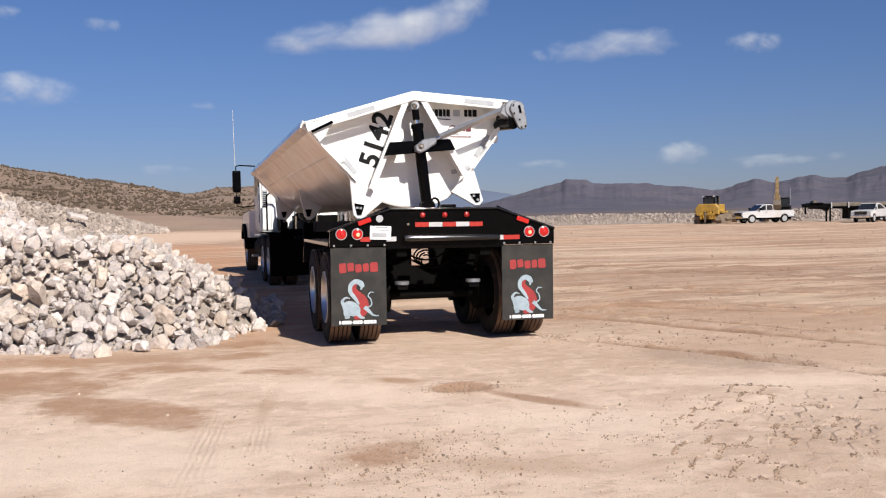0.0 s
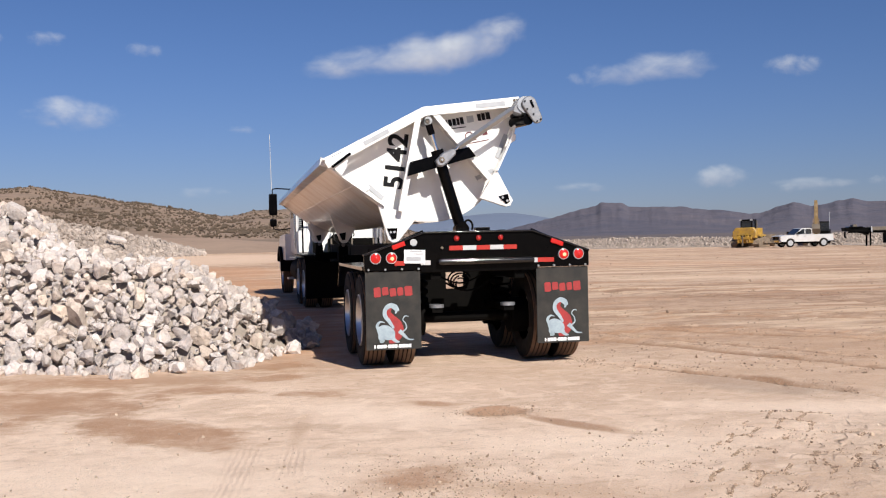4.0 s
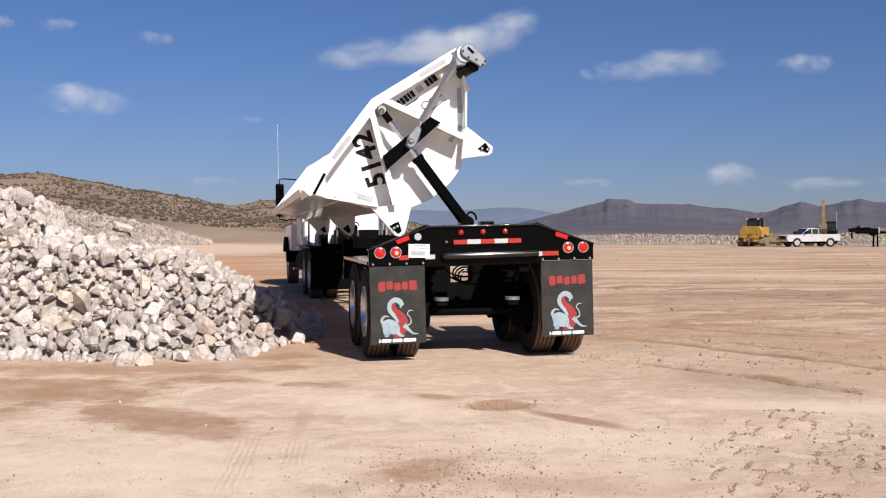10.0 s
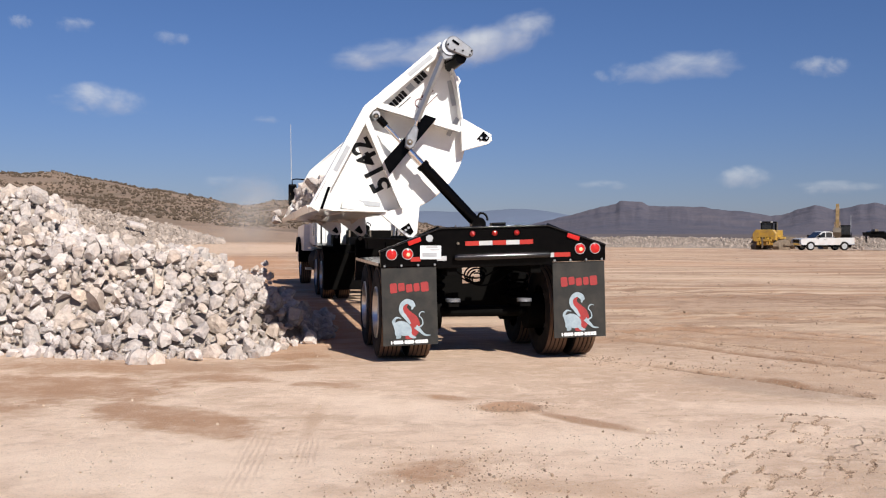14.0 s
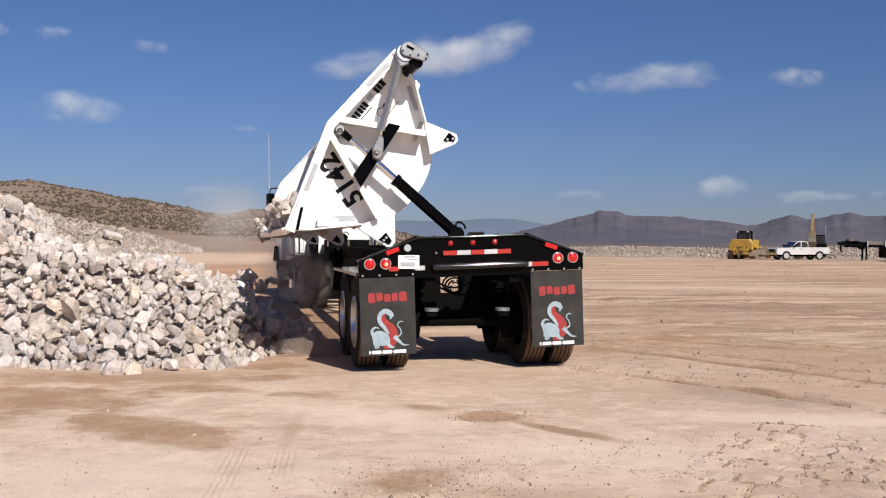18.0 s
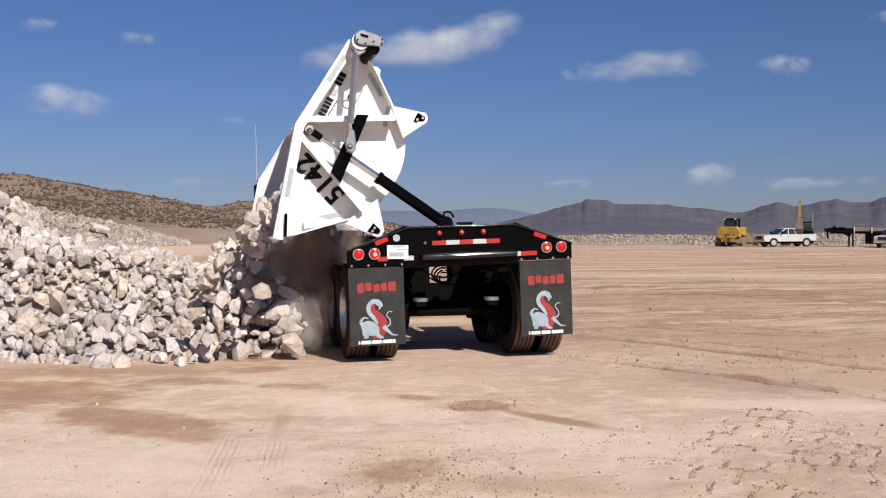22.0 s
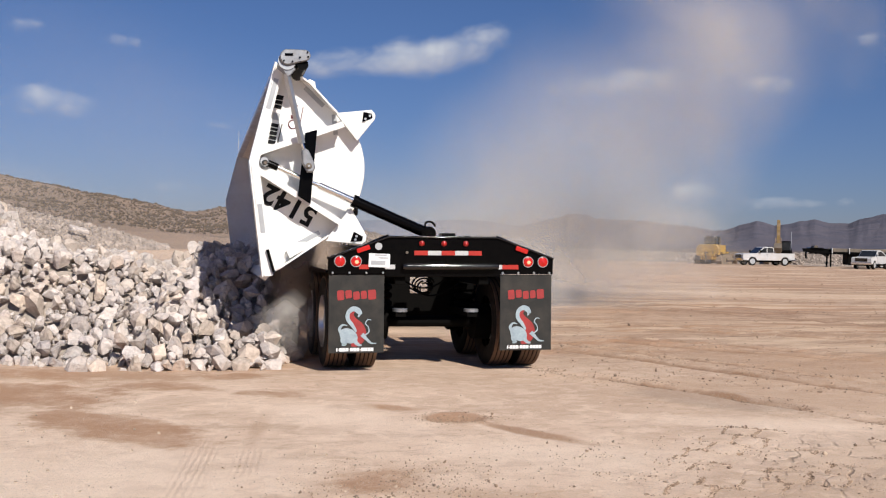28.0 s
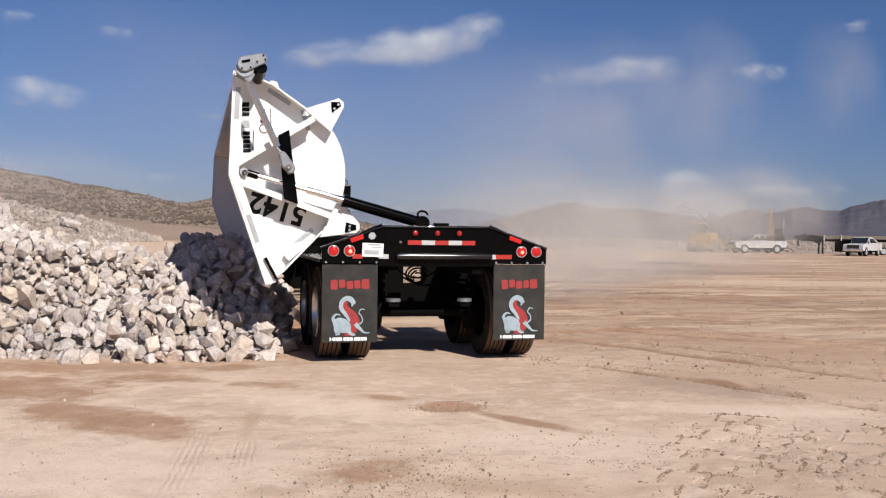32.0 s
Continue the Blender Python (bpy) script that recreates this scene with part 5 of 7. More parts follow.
def heap_height(x, y):
    """The shape of the new heap along the trailer: a long ridge that runs out towards the tail."""
    toe = 0.36 + 4.0 * max(0.0, x + 1.82)
    front = 0.52 * (y - toe)
    ridge = 1.26 * (1 - max(0.0, (y - 12.5) / 1.5)) - (0.78 if x > -2.25 else 0.5) * abs(x + 2.25)
    return min(front, ridge) + 0.09 * field(x, y, 0.8, 21)


def dumped_rocks():
    r = random.Random(9)
    spots = []
    cells = {}
    for layer in range(2):
        for radius, tries in ((0.14, 90), (0.112, 900), (0.085, 4500), (0.060, 9000)):
            for _ in range(tries):
                x, y = r.uniform(-3.4, -1.30), r.uniform(0.4, 12.8) if r.random() > 0.5 else r.uniform(0.4, 4.5)
                if y > 7.5 and x < -2.8:
                    continue
                if x > -1.42 and y < 3.2:
                    continue
                h, old = heap_height(x, y), max(0.0, pile_height(x, y))
                if h < old + 0.02:
                    continue
                size = radius * r.uniform(0.85, 1.2)
                z = max(old + size * 0.4, h - size * 0.2) if layer else max(old + size * 0.4, old + (h - old) * 0.45)
                if x > -1.78 and z > 0.8 and y < 12:
                    continue
                key = (int(x // 0.5), int(y // 0.5), layer)
                near = [q for i in (-1, 0, 1) for j in (-1, 0, 1) for q in cells.get((key[0] + i, key[1] + j, layer), ())]
                if any((q[0] - x) ** 2 + (q[1] - y) ** 2 < ((q[2] + size) * 0.74) ** 2 for q in near):
                    continue
                cells.setdefault(key, []).append((x, y, size))
                spots.append((layer, x, y, z, size))
    return spots


def release_time(r, layer, x, y):
    """The load lets go at the front first and at the tail last."""
    t = 10.9 + (12.0 - min(12.0, y)) / 11.0 * 8.4
    # the flank under the lip fills last
    if x > -2.05 and y > 1.6:
        return max(t, r.uniform(23.6, 27.2))
    if layer == 0:
        return t + (r.uniform(0.3, 8.5) if y > 6 else r.uniform(0.6, 5.0))
    if y < 3:
        return t + r.uniform(0.6, 4.4)
    return r.uniform(max(t + 3.2, 19.4), 26.2)


falling = []


def build_load():
    r = random.Random(17)
    spots = dumped_rocks()
    outer = [s for s in spots if s[0] == 1]
    inner = [s for s in spots if s[0] == 0]
    outer.sort(key=lambda s: s[2] - 0.4 * (s[1] + 2.2))
    singles, rest = outer[:285], outer[285:] + inner
    for layer, x, y, z, size in singles:
        o = new("rock", r.choice(ROCKS))
        o.scale = (size * 2.15,) * 3
        tagged(o, "pale broken quarry rock tipped out of the tub", "rock", "rocks of the tipped load")
        falling.append((o, layer, Vector((x, y, z)), size))
    # the rest slides in lumps of several rocks
    lots = {}
    for s in rest:
        lots.setdefault((s[0], round(s[1] / 0.5), round(s[2] / 0.5)), []).append(s)
    for lot in lots.values():
        c = sum((Vector(s[1:4]) for s in lot), Vector()) / len(lot)
        verts, faces = [], []
        for _, x, y, z, size in lot:
            me = r.choice(ROCKS)
            m = Matrix.Translation(Vector((x, y, z)) - c) @ spin(r) @ Matrix.Scale(size * 2.15, 4)
            base = len(verts)
            verts += [tuple(m @ v.co) for v in me.vertices]
            faces += [tuple(base + q for q in p.vertices) for p in me.polygons]
        me = bpy.data.meshes.new("rock_slide")
        me.from_pydata(verts, [], faces)
        me.materials.append(ROCKMANY)
        o = tagged(new("rock_slide", me), "lump of pale broken rock sliding out of the tub", "rocks", "sliding lumps of the load", "stuff")
        falling.append((o, lot[0][0], c, 0.3))


build_load()


def key_load():
    r = random.Random(23)
    for o, layer, rest, size in falling:
        go = release_time(r, layer, rest.x, rest.y)
        yt = min(11.7, max(0.62, rest.y + r.uniform(-0.25, 0.25)))
        if size == 0.3:
            yt = min(11.2, max(1.1, yt))
        across = r.uniform(-0.75, 0.05)
        bed = Vector((across - HX, yt, r.uniform(1.80, 2.10) + 0.25 * abs(across + 0.35) - HZ))
        if size == 0.3:
            bed = Vector((-0.38 - HX, yt, 2.02 - HZ))
        wall = r.uniform(0.10, 0.85)
        up_by = r.uniform(0.0, 0.20) if size < 0.3 else 0.0
        off = 0.27 if size == 0.3 else 0.06 + size
        wall += 0.28 if size == 0.3 else 0.0
        stage = Vector((-1.50 + wall * 0.62 + off * 0.7 - HX, yt, 2.44 - wall * 0.62 + off * 0.7 + up_by - HZ))
        lip = Vector((LIP[0] - HX - 0.02, yt, LIP[1] - HZ + (0.14 if size == 0.3 else size + 0.05)))
        turns = [Euler((r.uniform(0, 6.28), r.uniform(0, 6.28), r.uniform(0, 6.28))).to_quaternion()]
        rows = []

        def put(t, at, turn):
            if rows and turn:
                axis = Vector((r.gauss(0, 0.5), -1 + r.gauss(0, 0.4), r.gauss(0, 0.4))).normalized()
                from_q = turns[-1]
                step = Matrix.Rotation(radians(turn), 3, axis).to_quaternion()
                turns.append(step @ from_q)
            rows.append((t, Matrix.LocRotScale(at, turns[-1], None)))

        s = min(go - 1.1, r.uniform(10.2, 13.8) + 0.12 * (12 - yt))
        for t in (0.0, 3.5, 7.0, 9.0):
            put(t, tub_at(t) @ bed, 0 if t == 0 else -5)
        for t in (s, 12.5, 14.5, 16.5, 18.5, 20.0, 21.5, 22.5, 24.0, 25.5):
            if t == s or s + 0.3 < t < go - 0.75:
                put(t, tub_at(t) @ (bed.lerp(stage, 0.8) if t == s else stage), 25 if t == s else -4)
        put(go - 0.45, tub_at(go - 0.45) @ stage, 25)
        a = tub_at(go) @ lip
        put(go, a, 40)
        drop = max(0.15, a.z - rest.z)
        fall = math.sqrt(2 * drop / 9.8) + 0.12
        mid = a.lerp(rest, 0.38)
        mid.z = a.z - drop * 0.3
        put(go + fall * 0.55, mid, 60)
        tumble = Vector((r.uniform(0.05, 0.25), r.uniform(-0.1, 0.15), 0.10))
        put(go + fall, rest + tumble, 60)
        put(go + fall + 0.35, rest, 35)
        put(32.0, rest, 0)
        walk(o, rows)

# ---- stones and clods scattered over the yard ----
def scatter_stones():
    r = random.Random(41)
    verts, faces = [], []
    small = [rock_mesh(700 + i, 9) for i in range(6)]
    for i in range(1900):
        d = 3.5 + 14 * r.random() ** 1.5
        a = radians(r.uniform(-24, 45))
        x, y = EYE[0] + d * math.sin(a), EYE[1] + d * math.cos(a)
        if field(x, y, 1.6, 33) < -0.12 and r.random() < 0.7:
            continue
        if -1.4 < x < 1.4 and y > 0:
            continue
        size = r.choice((0.008, 0.012, 0.012, 0.018, 0.025)) * r.uniform(0.7, 1.4)
        if r.random() < 0.006:
            size = r.uniform(0.035, 0.06)
        me = r.choice(small)
        m = pose(x, y, ground_height(x, y) + size * 0.2) @ spin(r) @ Matrix.Scale(size, 4)
        b = len(verts)
        verts += [tuple(m @ v.co) for v in me.vertices]
        faces += [tuple(b + q for q in f.vertices) for f in me.polygons]
    me = bpy.data.meshes.new("gravel")
    me.from_pydata(verts, [], faces)
    me.materials.append(by_island(GRIT, "loose_grit"))
    tagged(new("gravel", me), "loose tan pebbles and clods on the packed dirt", "gravel", kind="stuff")
    # churned clods of the tyre prints and dug spots
    verts, faces = [], []
    for i in range(90000):
        k = 0.8 * r.random() if i > 14000 else r.random()
        if k < 0.80:
            u, v = r.uniform(-1.0, 1.7), r.uniform(-1.9, 2.4)
            x, y = 1.35 + 0.80 * u + 0.60 * v, -4.95 - 0.60 * u + 0.80 * v
            if tread_edge(x, y) > 0.46 or tread_share(u, v, x, y) < 0.30 or field(x, y, 0.55, 51) < -0.07:
                continue
        elif k < 0.83:
            x, y = -0.55 + r.gauss(0, 0.20), -2.85 + r.gauss(0, 0.15)
        elif k < 0.94:
            # crumbs along the near edge of the prints
            x, y = 0.4 + r.gauss(0, 0.6), -4.9 + r.gauss(0, 0.6)
            if field(x, y, 0.35, 52) < 0.14:
                continue
        else:
            x, y = -1.4 + r.gauss(0, 0.45), -5.2 + r.gauss(0, 0.5)
        size = r.uniform(0.006, 0.021) * (1.9 if r.random() < 0.05 else 1)
        me = r.choice(small)
        m = pose(x, y, ground_height(x, y) + size * 0.12) @ spin(r) @ Matrix.Scale(size, 4)
        b = len(verts)
        verts += [tuple(m @ q.co) for q in me.vertices]
        faces += [tuple(b + q for q in f.vertices) for f in me.polygons]
    # clods thrown up along the ruts
    for (ax, ay), (bx, by), w in RUTS:
        n = math.hypot(bx - ax, by - ay)
        for i in range(int(190 * n)):
            u, o = r.random(), r.gauss(0, 1.3 * w)
            x, y = ax + (bx - ax) * u + o * (by - ay) / n, ay + (by - ay) * u - o * (bx - ax) / n
            if field(x, y, 0.7, 54) < -0.05:
                continue
            size = r.uniform(0.008, 0.024) * (2.0 if r.random() < 0.04 else 1)
            me = r.choice(small)
            m = pose(x, y, ground_height(x, y) + size * 0.12) @ spin(r) @ Matrix.Scale(size, 4)
            b = len(verts)
            verts += [tuple(m @ q.co) for q in me.vertices]
            faces += [tuple(b + q for q in f.vertices) for f in me.polygons]
    # clods and stones farther out over the yard
    for i in range(5200):
        d = 11 + 75 * r.random() ** 1.6
        a = radians(r.uniform(6, 42)) if r.random() < 0.85 else radians(r.uniform(-12, 2))
        x, y = EYE[0] + d * math.sin(a), EYE[1] + d * math.cos(a)
        if (x < 1.6 and y > -1) or (field(x, y, 5.0, 35) < -0.1 and r.random() < 0.6):
            continue
        size = r.uniform(0.012, 0.05) * (1.9 if r.random() < 0.05 else 1) * (0.6 + d / 60)
        me = r.choice(small)
        m = pose(x, y, ground_height(x, y) + size * 0.12) @ spin(r) @ Matrix.Scale(size, 4)
        b = len(verts)
        verts += [tuple(m @ q.co) for q in me.vertices]
        faces += [tuple(b + q for q in f.vertices) for f in me.polygons]
    me = bpy.data.meshes.new("dirt_clods")
    me.from_pydata(verts, [], faces)
    me.materials.append(by_island(CLOD, "dry_clods"))
    tagged(new("dirt_clods", me), "crumbled brown clods along tyre prints in dirt", "dirt", kind="stuff")


GRIT = surface("grit_stone", (0.48, 0.38, 0.29), (0.32, 0.235, 0.17), 0.95, fine=60, coarse=10, each=0.35)
CLOD = surface("dirt_clod", (0.33, 0.235, 0.165), (0.23, 0.155, 0.105), 0.95, fine=60, coarse=10, each=0.25)
scatter_stones()


def stray_rocks():
    """Single rocks lying round the foot of the heap and beside the wheels."""
    r = random.Random(77)
    spots = [(-3.90, 0.42, 0.15), (-3.70, 0.47, 0.11), (-5.12, 1.08, 0.14), (-4.5, 1.02, 0.08), (-2.65, 1.15, 0.13), (-1.95, 2.2, 0.13), (-1.70, 2.65, 0.10), (-1.62, 2.9, 0.08), (-2.3, 1.75, 0.11), (-3.3, 0.75, 0.13)]
    for _ in range(34):
        y = r.uniform(2.6, 8.5)
        spots.append((-1.72 - abs(r.gauss(0, 0.3)) - 0.02 * y, y, r.uniform(0.06, 0.14)))
    for x, y, s in spots:
        o = new("rock", r.choice(ROCKS))
        o.matrix_basis = pose(x, y, s * 0.42) @ spin(r) @ Matrix.Scale(s * 1.9, 4)
        tagged(o, "single pale broken rock on the dirt by the heap", "rock", "stray rocks")


stray_rocks()

# ---- far off: hills, stockpiles, machines, clouds ----
def polar(azimuth, distance, z=0.0):
    a = radians(azimuth)
    return Vector((EYE[0] + distance * math.sin(a), EYE[1] + distance * math.cos(a), z))


def ridge_sheet(name, az0, az1, r0, r1, top, rough, seed, material, label, na=160, nr=26, size=40.0, gully=0.0):
    """A hill that climbs from distance r0 to its crest before r1; top gives the crest's angle over the eye by azimuth."""
    verts, faces = [], []
    for j in range(nr + 1):
        u = j / nr
        for i in range(na + 1):
            az = az0 + (az1 - az0) * i / na
            d = r0 + (r1 - r0) * u
            crest = (EYE[2] + r1 * 0.85 * math.tan(radians(top(az))))
            p = polar(az, d)
            f = max(0.0, min(1.0, u / 0.85))
            h = crest * (0.35 * f + 0.65 * f * f * (3 - 2 * f)) if u < 0.86 else crest * (1 - (u - 0.86) * 2.0)
            h += rough * f * noise.fractal(Vector((p.x / size, p.y / size, seed)), 1.0, 2.1, 5) * (0.35 if u > 0.75 else 1)
            if gully:
                # spurs and gullies run down from the crest
                g = noise.noise(Vector((az * 0.9 + 0.6 * noise.noise(Vector((az, u * 3, seed))), u * 1.3, seed))) + 0.5 * noise.noise(Vector((az * 2.6, u * 2.6, seed + 4))) + 0.25 * noise.noise(Vector((az * 8, u * 7, seed + 7)))
                h += gully * f * (abs(g) - 0.28) * (1.0 if u < 0.72 else 0.1)
            verts.append((p.x, p.y, h - 0.3))
    w = na + 1
    for j in range(nr):
        faces += [(j * w + i, j * w + i + 1, (j + 1) * w + i + 1, (j + 1) * w + i) for i in range(na)]
    me = bpy.data.meshes.new(name)
    me.from_pydata(verts, [], faces)
    me.shade_smooth()
    me.materials.append(material)
    return tagged(new(name, me), label, "hill", kind="structure")


SCRUB = surface("scrub_slope", (0.29, 0.20, 0.138), (0.19, 0.13, 0.092), 0.95, fine=0.35, coarse=0.03, bump=0.3, gain=0.4, dust=(0.10, 0.080, 0.052), dust_amount=0.6)
BANK = surface("graded_bank", (0.31, 0.215, 0.152), (0.25, 0.172, 0.12), 0.95, fine=0.8, coarse=0.12, bump=0.1)
# distance haze is mixed into the base colours of both ranges
RANGE = surface("far_range", (0.104, 0.089, 0.103), (0.055, 0.055, 0.080), 0.95, fine=0.02, coarse=0.004, bump=16.0)
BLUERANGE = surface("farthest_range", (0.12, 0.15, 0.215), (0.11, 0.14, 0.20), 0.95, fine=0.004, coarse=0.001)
LEAF = surface("desert_brush", (0.050, 0.038, 0.026), (0.10, 0.066, 0.042), 0.9, fine=2.0, coarse=0.5)


def scrub_top(az):
    return 1.42 + 1.78 * ease(-az, -1.5, 11.5) + 0.22 * ease(az, -1.0, 1.4) - 1.4 * ease(az, 3.0, 12.0) + 0.03 * math.sin(az * 2.2)


hill = ridge_sheet("scrub_hill", -48, 13, 170, 520, scrub_top, 4.0, 3.0, SCRUB, "tan desert hillside dotted with dark brush")


RANGE_CREST = [(9, -0.4), (13.5, 0.0), (15.9, 0.56), (17.2, 0.86), (19.1, 1.40), (20.15, 1.66), (20.4, 1.84), (21.6, 1.84), (21.95, 1.62), (23.5, 1.58), (25.1, 1.45), (26.6, 1.19), (28.4, 0.88), (29.0, 0.95), (29.8, 1.27), (30.7, 1.52),
               (31.6, 1.28), (32.9, 1.56), (33.7, 1.66), (34.3, 1.49), (35.3, 1.50), (35.8, 1.74), (36.5, 1.86), (37.2, 2.06), (39, 2.4), (46, 2.0), (60, 1.4), (76, 1.0)]


def far_range_top(az):
    """A mesa, a saddle, two cones and a long shoulder that climbs away."""
    return float(np.interp(az, *zip(*RANGE_CREST))) + 0.03 * noise.fractal(Vector((az * 2.3, 0.0, 5.0)), 0.8, 2.2, 4)


ridge_sheet("mountain_range", 9, 75, 1500, 3900, far_range_top, 20.0, 9.0, RANGE, "hazy purple-brown desert mountain range", 800, 56, 300.0, 6.0)
ridge_sheet("farthest_mountains", -60, 40, 3900, 4700, lambda az: 1.0 + 0.55 * math.exp(-((az - 13) / 4.5) ** 2) + 0.15 * math.sin(az * 0.9), 30.0, 14.0, BLUERANGE, "farthest mountains, pale blue with haze in their colour", 160, 12, 700.0)
PLAIN = surface("scrub_plain", (0.115, 0.088, 0.078), (0.085, 0.068, 0.064), 0.95, fine=0.05, coarse=0.01)


def desert_plain():
    """Dark scrub flats between the yard's berm and the mountains."""
    rows = [(150 * 1.22 ** j) for j in range(14)]
    verts = [tuple(polar(7.5 + i * 1.6, d, -0.30 + 0.45 * min(1.0, (d - 150) / 300))) for d in rows for i in range(41)]
    me = bpy.data.meshes.new("desert_plain")
    me.from_pydata(verts, [], [(j * 41 + i, j * 41 + i + 1, (j + 1) * 41 + i + 1, (j + 1) * 41 + i) for j in range(13) for i in range(40)])
    me.materials.append(PLAIN)
    tagged(new("desert_plain", me), "dark scrub-covered desert flats before the mountains", "plain", kind="structure")


desert_plain()
ridge_sheet("graded_bank", -26, 7, 136, 182, lambda az: 0.50 - 0.42 * ease(az, -3.0, 3.5) + 0.7 * ease(-az, 5, 12), 0.5, 19.0, BANK, "smooth brown graded earth bank", 120, 10, 12.0)


def brush():
    """Dark desert shrubs all over the hillside."""
    r = random.Random(3)
    me = bpy.data.meshes.new("desert_brush")
    verts, faces = [], []
    hv = hill.data.vertices
    w, nr = 161, 26
    for _ in range(27000):
        a, u = r.uniform(20, w - 2), r.uniform(0.05, 0.9) * nr
        i, j = int(a), int(u)
        fa, fu = a - i, u - j
        q = [hv[(j + dj) * w + i + di].co for dj in (0, 1) for di in (0, 1)]
        p = (q[0] * (1 - fa) + q[1] * fa) * (1 - fu) + (q[2] * (1 - fa) + q[3] * fa) * fu
        if noise.noise(p * 0.02) < -0.25:
            continue
        s = r.choice((0.2, 0.25, 0.3, 0.38, 0.6)) * r.uniform(0.7, 1.3)
        for _ in range(3):
            c = p + Vector((r.uniform(-0.6, 0.6) * s, r.uniform(-0.6, 0.6) * s, s * r.uniform(0.2, 0.7)))
            b = len(verts)
            for dx, dy, dz in ((1, 0, 0), (-0.5, 0.87, 0), (-0.5, -0.87, 0), (0, 0, 1), (0, 0, -1)):
                verts.append(tuple(c + Vector((dx, dy, dz * 0.9)) * s * r.uniform(0.5, 0.95)))
            faces += [(b, b + 1, b + 3), (b + 1, b + 2, b + 3), (b + 2, b, b + 3), (b + 1, b, b + 4), (b + 2, b + 1, b + 4), (b, b + 2, b + 4)]
    me.from_pydata(verts, [], faces)
    me.materials.append(LEAF)
    tagged(new("desert_brush", me), "dark olive desert shrubs scattered on the hillside", "shrubs", kind="stuff")


brush()


FARMANY = by_island(ROCKFAR, "far_limestone_pieces")


def stockpile(name, line, width, height, count, sizes, seed, label, material=ROCKFAR, low=0.0):
    """A long mound of rock along a line of (azimuth, distance, height share)."""
    r = random.Random(seed)
    mound = thing(name, label, "rock pile", m=Matrix.Translation(polar(line[0][0], line[0][1], low)))
    o = mound.matrix_basis.translation.copy()
    o.z = 0.0
    az, di, sh = zip(*line)

    def at(u):
        a = az[0] + (az[-1] - az[0]) * u
        order = np.argsort(az)
        xs = [az[i] for i in order]
        return polar(a, float(np.interp(a, xs, [di[i] for i in order]))), height * float(np.interp(a, xs, [sh[i] for i in order]))

    bm = B()
    rows = []
    for i in range(61):
        p, h = at(i / 60)
        out = (p - Vector((EYE[0], EYE[1], 0))).normalized()
        rows.append([bm.verts.new(p - o + out * width * s + Vector((0, 0, max(-0.1, h * (1 - abs(s) * 1.6) - 0.1 + 0.12 * h * noise.noise(p * 0.5 + Vector((s * 3, 0, seed))))))) for s in (-0.7, -0.4, -0.2, 0, 0.2, 0.4, 0.7)])
    for a, b in zip(rows, rows[1:]):
        for i in range(6):
            bm.faces.new((a[i], a[i + 1], b[i + 1], b[i]))
    bmesh.ops.recalc_face_normals(bm, faces=bm.faces)
    part("mound", bm, material, mound)
    verts, faces = [], []
    for _ in range(count):
        p, h = at(r.random())
        out = (p - Vector((EYE[0], EYE[1], 0))).normalized()
        s = r.uniform(-0.62, 0.1)
        z = max(0.0, h * (1 - abs(s) * 1.6))
        size = r.choice(sizes) * r.uniform(0.7, 1.3)
        me = r.choice(ROCKS)
        m = Matrix.Translation(p - o + out * width * s + Vector((0, 0, z + size * 0.15 - 0.05))) @ spin(r) @ Matrix.Scale(size, 4)
        b = len(verts)
        verts += [tuple(m @ v.co) for v in me.vertices]
        faces += [tuple(b + q for q in f.vertices) for f in me.polygons]
    me = bpy.data.meshes.new("boulders")
    me.from_pydata(verts, [], faces)
    me.materials.append(FARMANY)
    ob = new("boulder_field", me)
    ob.parent = mound
    tagged(ob, kind="stuff")


stockpile("stockpile", [(-24, 105, 1.2), (-14, 112, 1.0), (-9.9, 118, 0.84), (-6.5, 124, 0.55), (-4.7, 128, 0.40), (-1.9, 133, 0.06)], 18, 5.3, 8500, (0.25, 0.33, 0.45, 0.7), 31, "long pale stockpile of quarry boulders before the hill")
stockpile("rock_berm", [(12, 142, 0.8), (18, 138, 0.9), (22, 136, 1.0), (27, 133, 0.85), (33, 130, 1.05), (38, 128, 1.0), (46, 126, 1.0)], 7, 1.35, 9000, (0.14, 0.22, 0.34), 32, "low grey berm of broken rock along the yard's edge", low=-0.36)

# slab lying on the stockpile
slab = part("rock_slab", box(B(), -1.0, 1.0, -0.6, 0.6, -0.2, 0.2, 0.12), ROCK)
slab.matrix_basis = Matrix.Translation(polar(-6.5, 117, 2.2)) @ pose(0, 0, 0, 18, 12, 30)
tagged(slab, "big flat pale rock slab on the stockpile", "rock")


def car_wheel(parent, x, y, r=0.43, w=0.27):
    o = new("wheel")
    o.parent, o.location = parent, (x, y, r)
    h = w / 2
    part("tyre", lathe(B(), [(0.24, -h), (r * 0.9, -h), (r, -h * 0.7), (r, h * 0.7), (r * 0.9, h), (0.24, h)], (0, 0, 0), "X", 24), RUBBER, o, smooth=True)
    part("rim", lathe(B(), [(0.29, -h * 1.02), (0.26, -h * 0.8), (0.1, -h * 0.95), (0.0, -h * 0.95), (0.0, h * 0.95), (0.1, h * 0.95), (0.26, h * 0.8), (0.29, h * 1.02)], (0, 0, 0), "X", 20), GREY, o, "grey alloy rim", smooth=True)


